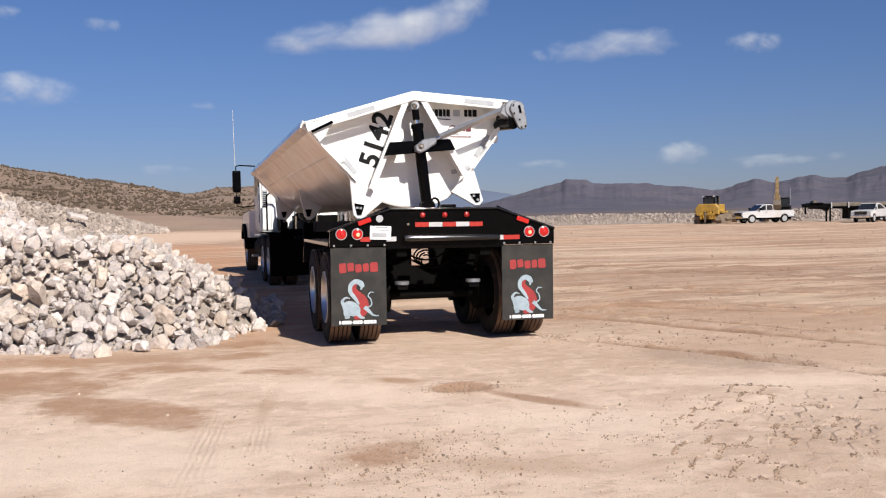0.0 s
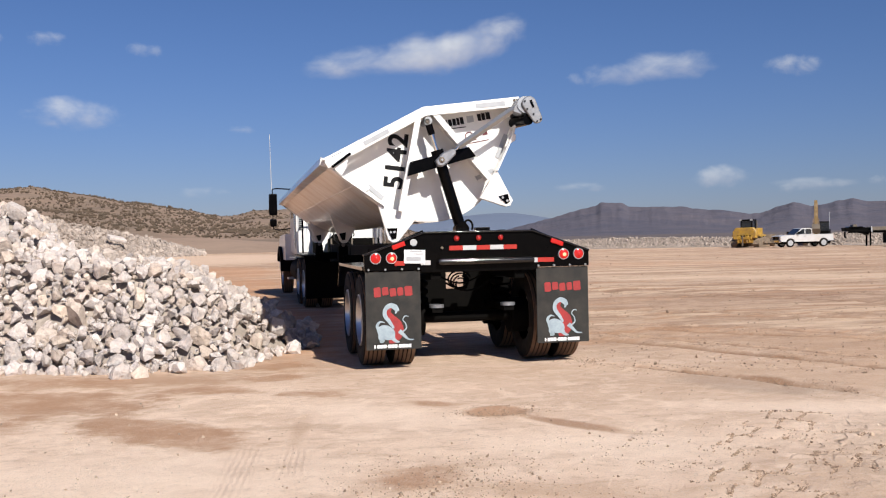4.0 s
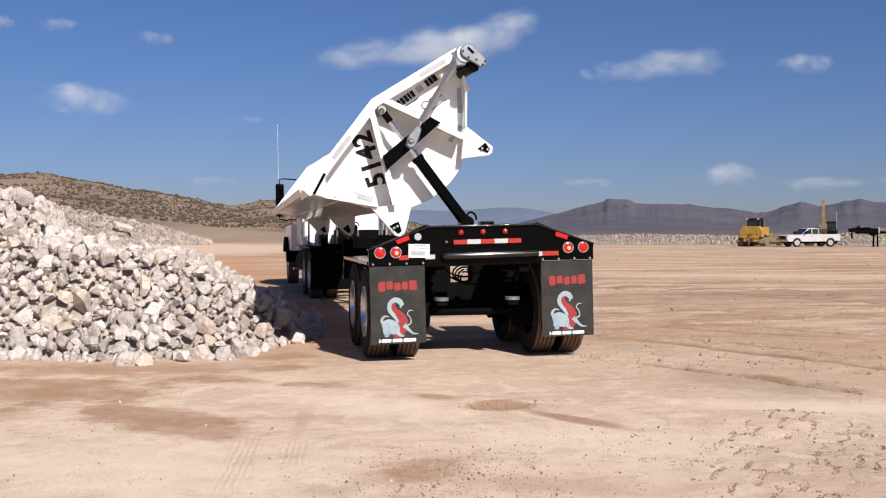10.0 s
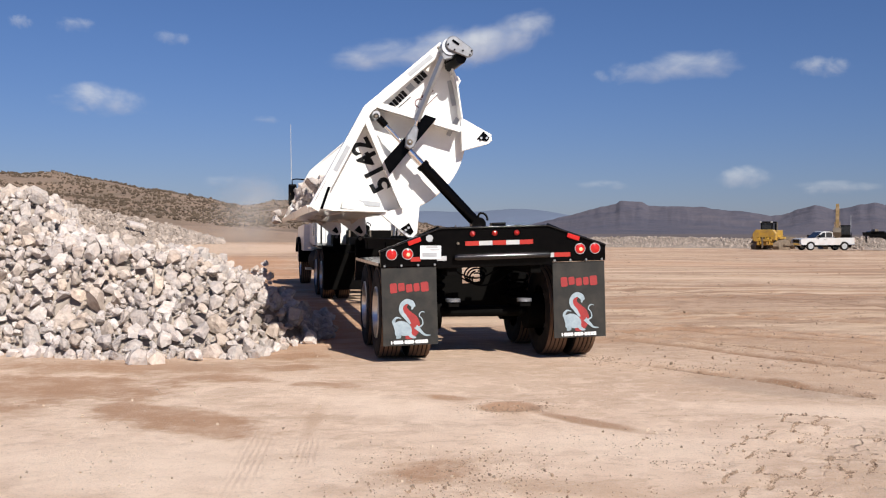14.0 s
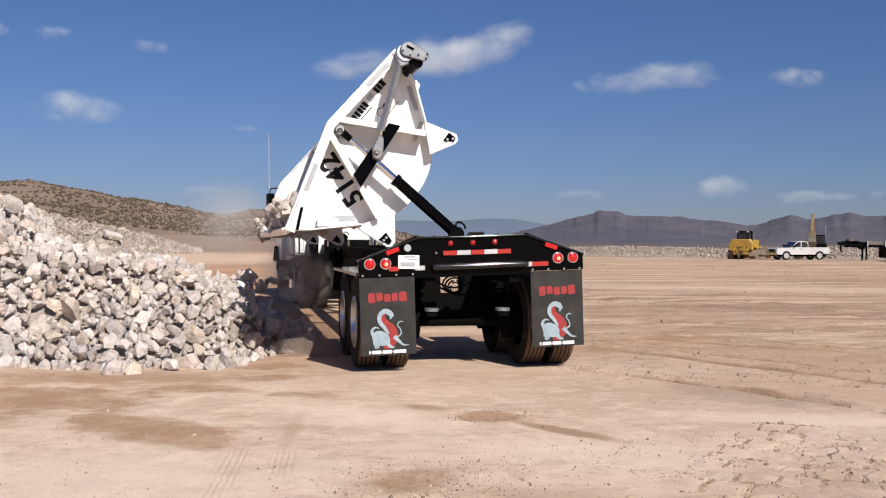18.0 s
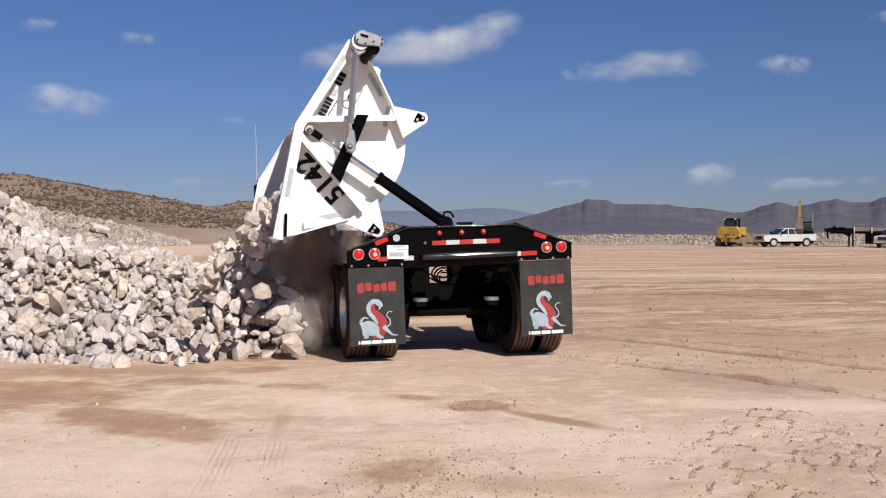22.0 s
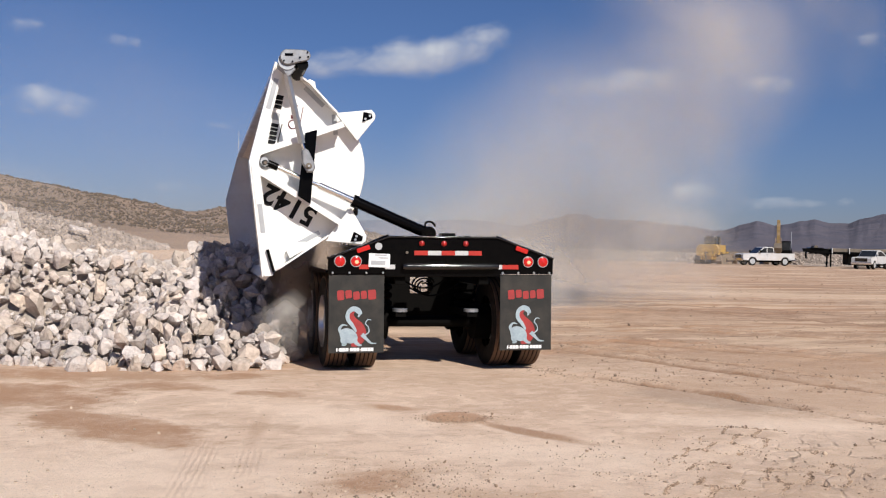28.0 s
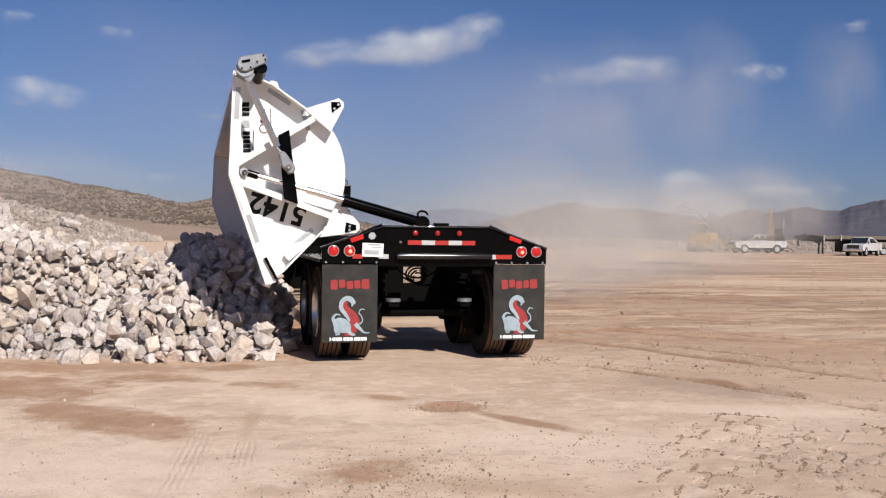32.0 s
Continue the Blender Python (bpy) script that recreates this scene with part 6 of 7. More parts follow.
def pickup(m, label, long_cab=True, open_door=False):
    """A full-size pickup heading along +Y."""
    p = thing("pickup_truck", label, "pickup", m=m)
    for y in (-1.85, 1.85):
        for s in (-1, 1):
            car_wheel(p, s * 0.85, y)
    arch = lambda c: [(c - 0.50 * math.cos(a), 0.42 + 0.50 * math.sin(a)) for a in np.linspace(0.25, 2.89, 8)]
    low = [(-2.95, 0.62)] + arch(-1.85) + arch(1.85) + [(2.85, 0.55), (2.95, 0.75), (2.92, 1.10), (2.70, 1.20), (1.25, 1.26), (1.2, 1.28), (-0.55, 1.28), (-2.95, 1.30)]
    bm = side_plate(B(), low, -0.98, 0.98)
    part("body", bm, PICKUPWHITE, p, "white painted pickup body")
    bm = side_plate(B(), [(1.28, 1.26), (0.55, 1.86), (0.30, 1.93), (-0.35, 1.93), (-0.62, 1.86), (-0.70, 1.28)], -0.86, 0.86)
    bmesh.ops.bevel(bm, geom=[e for e in bm.edges if abs(e.verts[0].co.x - e.verts[1].co.x) < 0.1], offset=0.06, segments=2, affect="EDGES")
    cabp = part("cab", bm, PICKUPWHITE, p)
    for s in (-1, 1):
        part("side_window", side_plate(B(), [(1.05, 1.34), (0.50, 1.80), (0.22, 1.84), (0.22, 1.34)], s * 0.855, s * 0.872), GLASSY, cabp)
        part("side_window", side_plate(B(), [(0.12, 1.34), (0.12, 1.84), (-0.32, 1.84), (-0.52, 1.78), (-0.58, 1.34)], s * 0.855, s * 0.872), GLASSY, cabp)
        part("door_mirror", box(B(), s * 0.95, s * 1.22, 0.92, 1.06, 1.32, 1.58, 0.03), BLACK, p)
        part("door_handle", box(B(), s * 0.98, s * 1.0, 0.20, 0.36, 1.08, 1.12), BLACK, p)
        part("door_seam", side_plate(B(), [(0.16, 0.62), (0.18, 0.62), (0.18, 1.27), (0.16, 1.27)], s * 0.975, s * 0.986), GREY, p)
        part("headlamp", box(B(), s * 0.62, s * 0.96, 2.86, 2.955, 0.88, 1.10, 0.02), WHITETAPE, p)
        part("tail_lamp", box(B(), s * 0.86, s * 0.975, -2.97, -2.93, 0.85, 1.2), REDTAPE, p)
    part("windscreen", box(B(), -0.76, 0.76, -0.44, 0.44, -0.012, 0.012), GLASSY, cabp).matrix_basis = pose(0, 0.925, 1.575, -39.5, 0, 0)
    part("rear_window", box(B(), -0.7, 0.7, -0.675, -0.655, 1.40, 1.80), GLASSY, cabp)
    part("bed_liner", box(B(), -0.78, 0.78, -2.85, -0.75, 1.285, 1.31), BLACK, p)
    part("grille", box(B(), -0.60, 0.60, 2.90, 2.97, 0.78, 1.12, 0.02), BLACK, p)
    for i in range(3):
        part("grille_bar", box(B(), -0.60, 0.60, 2.965, 2.985, 0.83 + i * 0.1, 0.86 + i * 0.1), DARKSTEEL, p)
    part("front_bumper", box(B(), -0.98, 0.98, 2.88, 3.06, 0.48, 0.72, 0.03), CHROME, p)
    part("rear_bumper", box(B(), -0.95, 0.95, -3.08, -2.94, 0.50, 0.70, 0.03), CHROME, p)
    part("underbody", box(B(), -0.8, 0.8, -2.7, 2.7, 0.36, 0.62), FRAMEBLACK, p)
    if open_door:
        d = part("open_door", side_plate(B(), [(0.0, 0.62), (0.98, 0.62), (0.98, 1.28), (0.42, 1.84), (0.0, 1.84)], -0.03, 0.03), PICKUPWHITE, p, "white door swung open")
        d.matrix_basis = pose(-0.98, 1.12, 0, 0, 0, 118)
        part("door_glass", side_plate(B(), [(0.08, 1.34), (0.80, 1.34), (0.38, 1.76), (0.08, 1.78)], -0.036, 0.036), GLASSY, d)
    return p


def heading(az, offset):
    """The turn about z that points +Y offset degrees to the right of the line of sight at az."""
    return -(az + offset)


pickup(Matrix.Translation(polar(31.10, 119, -0.38)) @ pose(0, 0, 0, 0, 0, heading(31.10, -120)) @ Matrix.Scale(1.08, 4), "white extended-cab pickup parked on the dirt yard")
pickup(Matrix.Translation(polar(36.45, 112, -0.38)) @ pose(0, 0, 0, 0, 0, heading(36.45, 198)), "white pickup parked with its door open", open_door=True)


def dozer(m):
    d = thing("bulldozer", "yellow crawler bulldozer parked facing away by the rocks", "bulldozer", m=m)
    for s in (-1, 1):
        t = part("track", side_plate(B(), [(-1.7, 0.35), (-1.45, 0.05), (1.45, 0.0), (1.75, 0.35), (1.5, 0.85), (0.4, 1.05), (-1.3, 0.95)], s * 0.85, s * 1.42), TRACKSTEEL, d, "dusty steel crawler track")
        for i in range(14):
            part("track_shoe", box(B(), s * 0.82, s * 1.45, -1.6 + i * 0.235, -1.48 + i * 0.235, -0.01, 0.06), TRACKSTEEL, t)
        for y in (-1.25, 1.3):
            part("sprocket", lathe(B(), [(0.0, -0.30), (0.36, -0.29), (0.36, 0.29), (0.0, 0.30)], (s * 1.14, y, 0.48), "X", 16), TRACKSTEEL, t)
        part("fender", box(B(), s * 0.70, s * 1.45, -1.4, 0.4, 1.12, 1.30, 0.03), YELLOW, d)
        part("push_arm", box(B(), s * 1.46, s * 1.60, -0.4, 2.4, 0.40, 0.62, 0.02), TRACKSTEEL, d)
        part("cab_post", box(B(), s * 0.52, s * 0.60, -1.10, -1.00, 1.3, 2.75), BLACK, d)
        part("cab_post", box(B(), s * 0.52, s * 0.60, -0.1, 0.0, 1.3, 2.75), BLACK, d)
        part("ripper_frame", box(B(), s * 0.45 - 0.1, s * 0.45 + 0.1, -2.2, -1.5, 0.5, 1.2, 0.03), YELLOW, d)
        part("work_lamp", box(B(), s * 0.55 - 0.1, s * 0.55 + 0.1, -1.22, -1.12, 2.72, 2.84), WHITETAPE, d)
        part("lift_cylinder", rod(B(), (s * 0.5, 2.2, 1.5), (s * 0.62, 2.75, 0.7), 0.06), CHROME, d)
    part("hull", box(B(), -0.85, 0.85, -1.6, 1.2, 0.45, 1.45, 0.06), YELLOW, d)
    part("fuel_tank", plate(B(), [(-1.20, 0.95), (1.20, 0.95), (1.20, 1.62), (0.88, 2.02), (-0.88, 2.02), (-1.20, 1.62)], -1.75, -1.15, 0.05), YELLOW, d, "yellow rear fuel tank")
    part("engine_hood", box(B(), -0.50, 0.50, 0.2, 2.2, 1.2, 1.98, 0.06), YELLOW, d)
    part("cab_glass", box(B(), -0.53, 0.53, -1.06, -0.05, 1.70, 2.68), GLASSY, d, "dark cab glass")
    part("cab_roof", box(B(), -0.62, 0.62, -1.20, 0.10, 2.70, 2.84, 0.04), FRAMEBLACK, d)
    part("exhaust", rod(B(), (0.25, 1.2, 1.9), (0.25, 1.2, 2.75), 0.07), DARKSTEEL, d)
    part("cross_beam", box(B(), -0.9, 0.9, -2.25, -2.05, 0.85, 1.10, 0.03), YELLOW, d)
    part("ripper_tooth", side_plate(B(), [(-2.3, 1.2), (-2.1, 1.2), (-2.15, 0.3), (-2.3, 0.15)], -0.06, 0.06), DARKSTEEL, d)
    bm = B()
    pts = [(2.62 + 0.22 * (1 - (2 * q - 1) ** 2) * -1, 0.05 + 1.25 * q) for q in np.linspace(0, 1, 7)]
    side_plate(bm, pts + [(y + 0.07, z) for y, z in pts[::-1]], -1.62, 1.62)
    part("blade", bm, TRACKSTEEL, d, "dust-covered steel dozer blade")
    for i in range(5):
        part("grille_bar", box(B(), -0.66 + i * 0.3, -0.54 + i * 0.3, -1.78, -1.745, 1.02, 1.25), BLACK, d)
    return d


dozer(Matrix.Translation(polar(28.45, 121, -0.38)) @ pose(0, 0, 0, 0, 0, heading(28.5, 20)) @ Matrix.Scale(1.13, 4))


def excavator(m):
    e = thing("excavator", "yellow crawler excavator with boom raised behind the pickup", "excavator", m=m)
    for s in (-1, 1):
        t = part("track", side_plate(B(), [(-2.0, 0.4), (-1.75, 0.05), (1.75, 0.05), (2.0, 0.4), (1.75, 0.85), (-1.75, 0.85)], s * 0.95, s * 1.50), DARKSTEEL, e, "steel crawler track")
        for i in range(12):
            part("track_shoe", box(B(), s * 0.93, s * 1.52, -1.75 + i * 0.3, -1.6 + i * 0.3, -0.01, 0.07), DARKSTEEL, t)
    part("turntable", lathe(B(), [(0.0, 0.8), (0.7, 0.8), (0.7, 1.05), (0.0, 1.05)], (0, 0, 0), "Z", 20), FRAMEBLACK, e)
    part("house", box(B(), -0.1, 1.4, -2.6, 1.0, 1.05, 2.15, 0.08), FRAMEBLACK, e)
    part("counterweight", box(B(), -1.4, 1.4, -2.9, -2.0, 1.05, 2.0, 0.12), FRAMEBLACK, e)
    part("aerial", rod(B(), (-1.3, -2.4, 1.9), (-1.3, -2.4, 4.0), 0.035), GREY, e)
    c = part("cab", box(B(), -1.4, -0.35, -0.3, 1.35, 1.05, 2.85, 0.08), FRAMEBLACK, e, "dark excavator cab")
    part("cab_window", box(B(), -1.41, -0.34, -0.1, 1.37, 1.75, 2.70), GLASSY, c)
    part("boom", side_plate(B(), [(0.5, 1.3), (0.95, 1.20), (1.45, 2.6), (1.35, 4.75), (1.05, 5.0), (0.98, 4.7), (0.98, 2.9)], -0.20, 0.20), DULLYELLOW, e, "dusty yellow raised boom")
    part("stick", side_plate(B(), [(0.95, 5.15), (1.35, 5.35), (1.62, 4.4), (1.95, 2.5), (1.75, 2.45), (1.40, 4.0)], -0.17, 0.17), DULLYELLOW, e, "dusty yellow folded stick")
    part("bucket", side_plate(B(), [(1.7, 2.5), (2.0, 2.55), (2.3, 2.0), (2.0, 1.5), (1.5, 1.7), (1.85, 2.05)], -0.45, 0.45), DARKSTEEL, e, "worn steel digging bucket")
    for q in (-0.3, 0.3):
        part("boom_cylinder", rod(B(), (q, 1.2, 1.2), (q, 1.42, 3.2), 0.07), CHROME, e)
    part("stick_cylinder", rod(B(), (0, 0.9, 3.4), (0, 0.98, 5.1), 0.06), CHROME, e)
    return e


excavator(Matrix.Translation(polar(31.85, 128, -0.38)) @ pose(0, 0, 0, 0, 0, heading(32.0, 183)))


def flatbed(m):
    f = thing("flatbed_trailer", "black gooseneck flatbed trailer standing on its legs", "trailer", m=m)
    part("deck", box(B(), -1.25, 1.25, -4.6, 5.2, 1.48, 1.68, 0.02), FRAMEBLACK, f, "dark plank deck")
    part("gooseneck", side_plate(B(), [(3.6, 1.2), (4.2, 1.55), (5.9, 1.62), (6.0, 2.0), (4.4, 2.08), (3.3, 1.9)], -0.9, 0.9), FRAMEBLACK, f)
    neck = part("winch_box", box(B(), -0.9, 0.9, 4.1, 5.6, 1.7, 2.12, 0.10), BLACK, f)
    part("winch_drum", rod(B(), (-0.7, 4.9, 2.15), (0.7, 4.9, 2.15), 0.22, seg=14), DARKSTEEL, neck)
    for i in range(4):
        part("timber", box(B(), -1.15 + i * 0.58, -0.63 + i * 0.58, -4.2, 3.4, 1.685, 2.06 - 0.05 * (i % 2), 0.02), DARKSTEEL, f, "weathered grey timber stack")
    for s in (-1, 1):
        part("deck_rail", box(B(), s * 1.22, s * 1.30, -4.6, 5.2, 1.42, 1.56), BLACK, f)
        part("landing_leg", box(B(), s * 0.80 - 0.07, s * 0.80 + 0.07, 3.3, 3.45, 0.05, 1.6), FRAMEBLACK, f)
        part("leg_foot", box(B(), s * 0.80 - 0.16, s * 0.80 + 0.16, 3.2, 3.55, 0.0, 0.06), DARKSTEEL, f)
        for y in (-2.9, -1.9):
            car_wheel(f, s * 1.0, y, 0.42, 0.5)
    part("coupler", rod(B(), (0, 5.8, 0.9), (0, 5.8, 1.6), 0.09), FRAMEBLACK, f)
    for y in (1.5, 3.3):
        part("stake", box(B(), -1.32, -1.22, y, y + 0.10, 1.5, 2.12), WHITETAPE, f)
    # plain dark block added to fill the space under the deck
    part("under_deck_bulk", box(B(), -1.1, 1.1, -2.0, 1.6, 0.30, 1.45, 0.03), FRAMEBLACK, f)
    return f


flatbed(Matrix.Translation(polar(35.95, 119, -0.38)) @ pose(0, 0, 0, 0, 0, heading(35.95, -106)))


def cloud_material(seed, density):
    m = bpy.data.materials.new("cloud")
    m.use_nodes = True
    n, k = m.node_tree.nodes, m.node_tree.links
    n.clear()
    out, mix = n.new("ShaderNodeOutputMaterial"), n.new("ShaderNodeMixShader")
    clear, lit = n.new("ShaderNodeBsdfTransparent"), n.new("ShaderNodeEmission")
    co = n.new("ShaderNodeTexCoord")
    t = n.new("ShaderNodeTexNoise")
    t.noise_dimensions = "4D"
    t.inputs["W"].default_value, t.inputs["Scale"].default_value, t.inputs["Detail"].default_value, t.inputs["Roughness"].default_value, t.inputs["Distortion"].default_value = seed, 1.25, 5, 0.52, 0.25
    mp = n.new("ShaderNodeMapping")
    mp.inputs["Scale"].default_value = (1.6, 1, 0.8)
    k.new(co.outputs["Object"], mp.inputs[0]), k.new(mp.outputs[0], t.inputs["Vector"])
    ln = n.new("ShaderNodeVectorMath")
    ln.operation = "LENGTH"
    k.new(co.outputs["Object"], ln.inputs[0])
    a = n.new("ShaderNodeMath")
    a.operation = "MULTIPLY_ADD"
    k.new(t.outputs[0], a.inputs[0])
    a.inputs[1].default_value = 1.7
    sub = n.new("ShaderNodeMath")
    sub.operation = "SUBTRACT"
    sub.inputs[0].default_value = -0.36
    sq = n.new("ShaderNodeMath")
    sq.operation = "POWER"
    sq.inputs[1].default_value = 2.2
    k.new(ln.outputs["Value"], sq.inputs[0])
    k.new(sq.outputs[0], sub.inputs[1])
    k.new(sub.outputs[0], a.inputs[2])
    r = n.new("ShaderNodeMapRange")
    r.interpolation_type = "SMOOTHSTEP"
    r.inputs[1].default_value, r.inputs[2].default_value, r.inputs[4].default_value = 0.0, 1.05, density * 0.85
    k.new(a.outputs[0], r.inputs[0])
    k.new(r.outputs[0], mix.inputs[0])
    # sunlit white tops and shaded mauve bases, painted by height
    height, grade, tone_mix = n.new("ShaderNodeSeparateXYZ"), n.new("ShaderNodeMapRange"), n.new("ShaderNodeMix")
    tone_mix.data_type = "RGBA"
    k.new(co.outputs["Object"], height.inputs[0]), k.new(height.outputs["Z"], grade.inputs[0])
    grade.inputs[1].default_value, grade.inputs[2].default_value = -0.45, 0.25
    tone_mix.inputs[6].default_value, tone_mix.inputs[7].default_value = (0.60, 0.595, 0.66, 1), (0.84, 0.85, 0.87, 1)
    k.new(grade.outputs[0], tone_mix.inputs[0]), k.new(tone_mix.outputs[2], lit.inputs[0])
    # an even glow stands in for sunlight on the cloud
    lit.inputs[1].default_value = 0.70
    k.new(clear.outputs[0], mix.inputs[1]), k.new(lit.outputs[0], mix.inputs[2]), k.new(mix.outputs[0], out.inputs[0])
    return m


clouds = []


def cloud(az, el, half_az, half_el, lean, density, drift, seed):
    """A thin far cloud, as wide and high as the given angles."""
    d = 4550.0
    me = bpy.data.meshes.new("cloud")
    verts = [((x - 6) / 6, 0.15 * (((x - 6) / 6) ** 2 + ((z - 6) / 6) ** 2), (z - 6) / 6) for z in range(13) for x in range(13)]
    me.from_pydata(verts, [], [(j * 13 + i, j * 13 + i + 1, j * 13 + i + 14, j * 13 + i + 13) for j in range(12) for i in range(12)])
    me.materials.append(cloud_material(seed, density))
    o = new("cloud", me)
    o.scale = (d * math.tan(radians(half_az)), 60, d * math.tan(radians(half_el)))
    tagged(o, "thin white fair-weather cloud drifting in blue sky", "cloud", "drifting clouds")

    def at(t):
        a = az + drift * t / 32
        return Matrix.Translation(polar(a, d, EYE[2] + d * math.tan(radians(el)))) @ pose(0, 0, 0, 0, 0, -a) @ pose(0, 0, 0, 0, -lean, 0)

    o.matrix_basis = at(0) @ Matrix.Diagonal((*o.scale, 1))
    clouds.append((o, at))


cloud(7.9, 10.05, 6.6, 1.35, 4, 0.95, 0.8, 1.3)
cloud(11.4, 10.5, 5.6, 1.7, 9, 0.95, 0.8, 22.1)
cloud(13.6, 10.95, 4.4, 1.7, 17, 0.95, 0.8, 24.3)
cloud(-8.76, 7.0, 4.3, 1.35, -3, 1.0, 0.7, 3.7)
cloud(23.5, 9.15, 5.0, 1.3, 3, 0.75, 0.5, 4.4)
cloud(19.7, 8.7, 1.6, 0.7, 0, 0.5, 0.5, 20.3)
cloud(30.9, 8.85, 2.5, 0.95, -4, 0.85, 0.4, 5.2)
cloud(27.0, 3.1, 2.4, 0.95, 5, 0.60, 0.4, 6.9)
cloud(-4.9, 10.5, 1.6, 0.65, 0, 0.40, 0.6, 7.5)
cloud(-9.8, 10.9, 1.7, 0.65, 0, 0.50, 0.6, 8.1)
cloud(0.2, 6.3, 1.2, 0.35, 0, 0.30, 0.5, 9.6)
cloud(19.3, 2.7, 2.2, 0.40, 0, 0.35, 0.4, 10.2)
cloud(31.5, 2.5, 3.0, 0.5, 0, 0.40, 0.4, 11.7)
cloud(-2.0, 2.8, 2.2, 0.5, 0, 0.40, 0.5, 12.3)
cloud(-12.6, 10.87, 0.9, 0.55, 0, 0.45, 0.6, 14.9)
cloud(30.5, 2.31, 1.0, 0.4, 0, 0.30, 0.4, 15.1)
cloud(32.7, 2.41, 1.1, 0.4, 0, 0.30, 0.4, 16.6)
cloud(34.8, 2.56, 0.9, 0.35, 0, 0.30, 0.4, 17.2)
cloud(36.8, 11.0, 1.6, 0.6, 0, 0.5, -1.0, 13.3)

# ---- dust raised by the falling rock: thin rigid veils that drift ----
def veil_material(name, seed, density, least, tint):
    m = bpy.data.materials.new(name)
    m.use_nodes = True
    n, k = m.node_tree.nodes, m.node_tree.links
    n.clear()
    out, mix = n.new("ShaderNodeOutputMaterial"), n.new("ShaderNodeMixShader")
    clear = n.new("ShaderNodeBsdfTransparent")
    body, back, both = n.new("ShaderNodeBsdfDiffuse"), n.new("ShaderNodeBsdfTranslucent"), n.new("ShaderNodeMixShader")
    for b in (body, back):
        b.inputs[0].default_value = (*tint, 1)
    k.new(body.outputs[0], both.inputs[1]), k.new(back.outputs[0], both.inputs[2])
    co = n.new("ShaderNodeTexCoord")
    t = n.new("ShaderNodeTexNoise")
    t.noise_dimensions = "4D"
    for key, v in (("W", seed), ("Scale", 1.3), ("Detail", 3.0), ("Roughness", 0.5), ("Distortion", 0.0)):
        t.inputs[key].default_value = v
    k.new(co.outputs["Object"], t.inputs["Vector"])
    ln = n.new("ShaderNodeVectorMath")
    ln.operation = "LENGTH"
    k.new(co.outputs["Object"], ln.inputs[0])
    fall = n.new("ShaderNodeMapRange")
    fall.interpolation_type = "SMOOTHSTEP"
    for i, v in enumerate((1.0, 0.1, 0.0, 1.0)):
        fall.inputs[i + 1].default_value = v
    k.new(ln.outputs["Value"], fall.inputs[0])
    lump = n.new("ShaderNodeMapRange")
    lump.interpolation_type = "SMOOTHSTEP"
    for i, v in enumerate((0.28, 0.72, 0.10, density)):
        lump.inputs[i + 1].default_value = v
    lump.inputs[3].default_value = density * least
    k.new(t.outputs[0], lump.inputs[0])
    a = n.new("ShaderNodeMath")
    a.operation = "MULTIPLY"
    k.new(fall.outputs[0], a.inputs[0]), k.new(lump.outputs[0], a.inputs[1])
    k.new(a.outputs[0], mix.inputs[0])
    k.new(clear.outputs[0], mix.inputs[1]), k.new(both.outputs[0], mix.inputs[2]), k.new(mix.outputs[0], out.inputs[0])
    return m


def veil_mesh(seed, density, least=0.10, tint=(0.63, 0.59, 0.55)):
    """A billowed veil of dust, one metre in radius, bulging towards -Y."""
    bm = B()
    n = 14
    grid = []
    for j in range(n + 1):
        row = []
        for i in range(n + 1):
            x, z = 2 * i / n - 1, 2 * j / n - 1
            y = 0.45 * (x * x + z * z) + 0.22 * noise.noise(Vector((x * 1.6, z * 1.6, seed)))
            row.append(bm.verts.new((x, y - 0.25, z)))
        grid.append(row)
    for a, b in zip(grid, grid[1:]):
        for i in range(n):
            bm.faces.new((a[i], a[i + 1], b[i + 1], b[i]))
    me = bpy.data.meshes.new("dust_veil")
    bm.to_mesh(me)
    bm.free()
    me.shade_smooth()
    me.materials.append(veil_material("dust", seed, density, least, tint))
    return me


FAINT = [veil_mesh(123.1 + 2.7 * i, 0.10, 0.4) for i in range(3)]
THIN = [veil_mesh(3.1 + 2.7 * i, 0.26, 0.25) for i in range(3)]
MID = [veil_mesh(23.1 + 2.7 * i, 0.50, 0.2) for i in range(3)]
DENSE = [veil_mesh(53.1 + 2.7 * i, 0.85) for i in range(3)]
BILLOW = [veil_mesh(83.1 + 2.7 * i, 0.92, 0.5, (0.45, 0.35, 0.28)) for i in range(3)]
veils = []


def veil(meshes, size, path, seed):
    """size: half width, depth and half height; path: rows of t, x, y, z."""
    r = random.Random(seed)
    o = new("dust_cloud", r.choice(meshes))
    o.scale = size
    tagged(o, "thin pale tan dust drifting from the tipped rock", "dust", "drifting dust", "stuff")
    lean = r.uniform(-25, 25)
    rows = [(t, pose(x, y, z, 0, lean + r.uniform(-3, 3) + 1.2 * i, 8)) for i, (t, x, y, z) in enumerate(path)]
    under = [(0.0, pose(path[0][1], path[0][2], -size[2] * 1.6, 0, lean, 8))] if path[0][0] > 0 else []
    late = [(32.0, rows[-1][1])] if rows[-1][0] < 32 else []
    o.matrix_basis = (under or rows)[0][1] @ Matrix.Diagonal((*size, 1))
    veils.append((o, under + rows + late))


def deep(z):
    return -1.7 * z


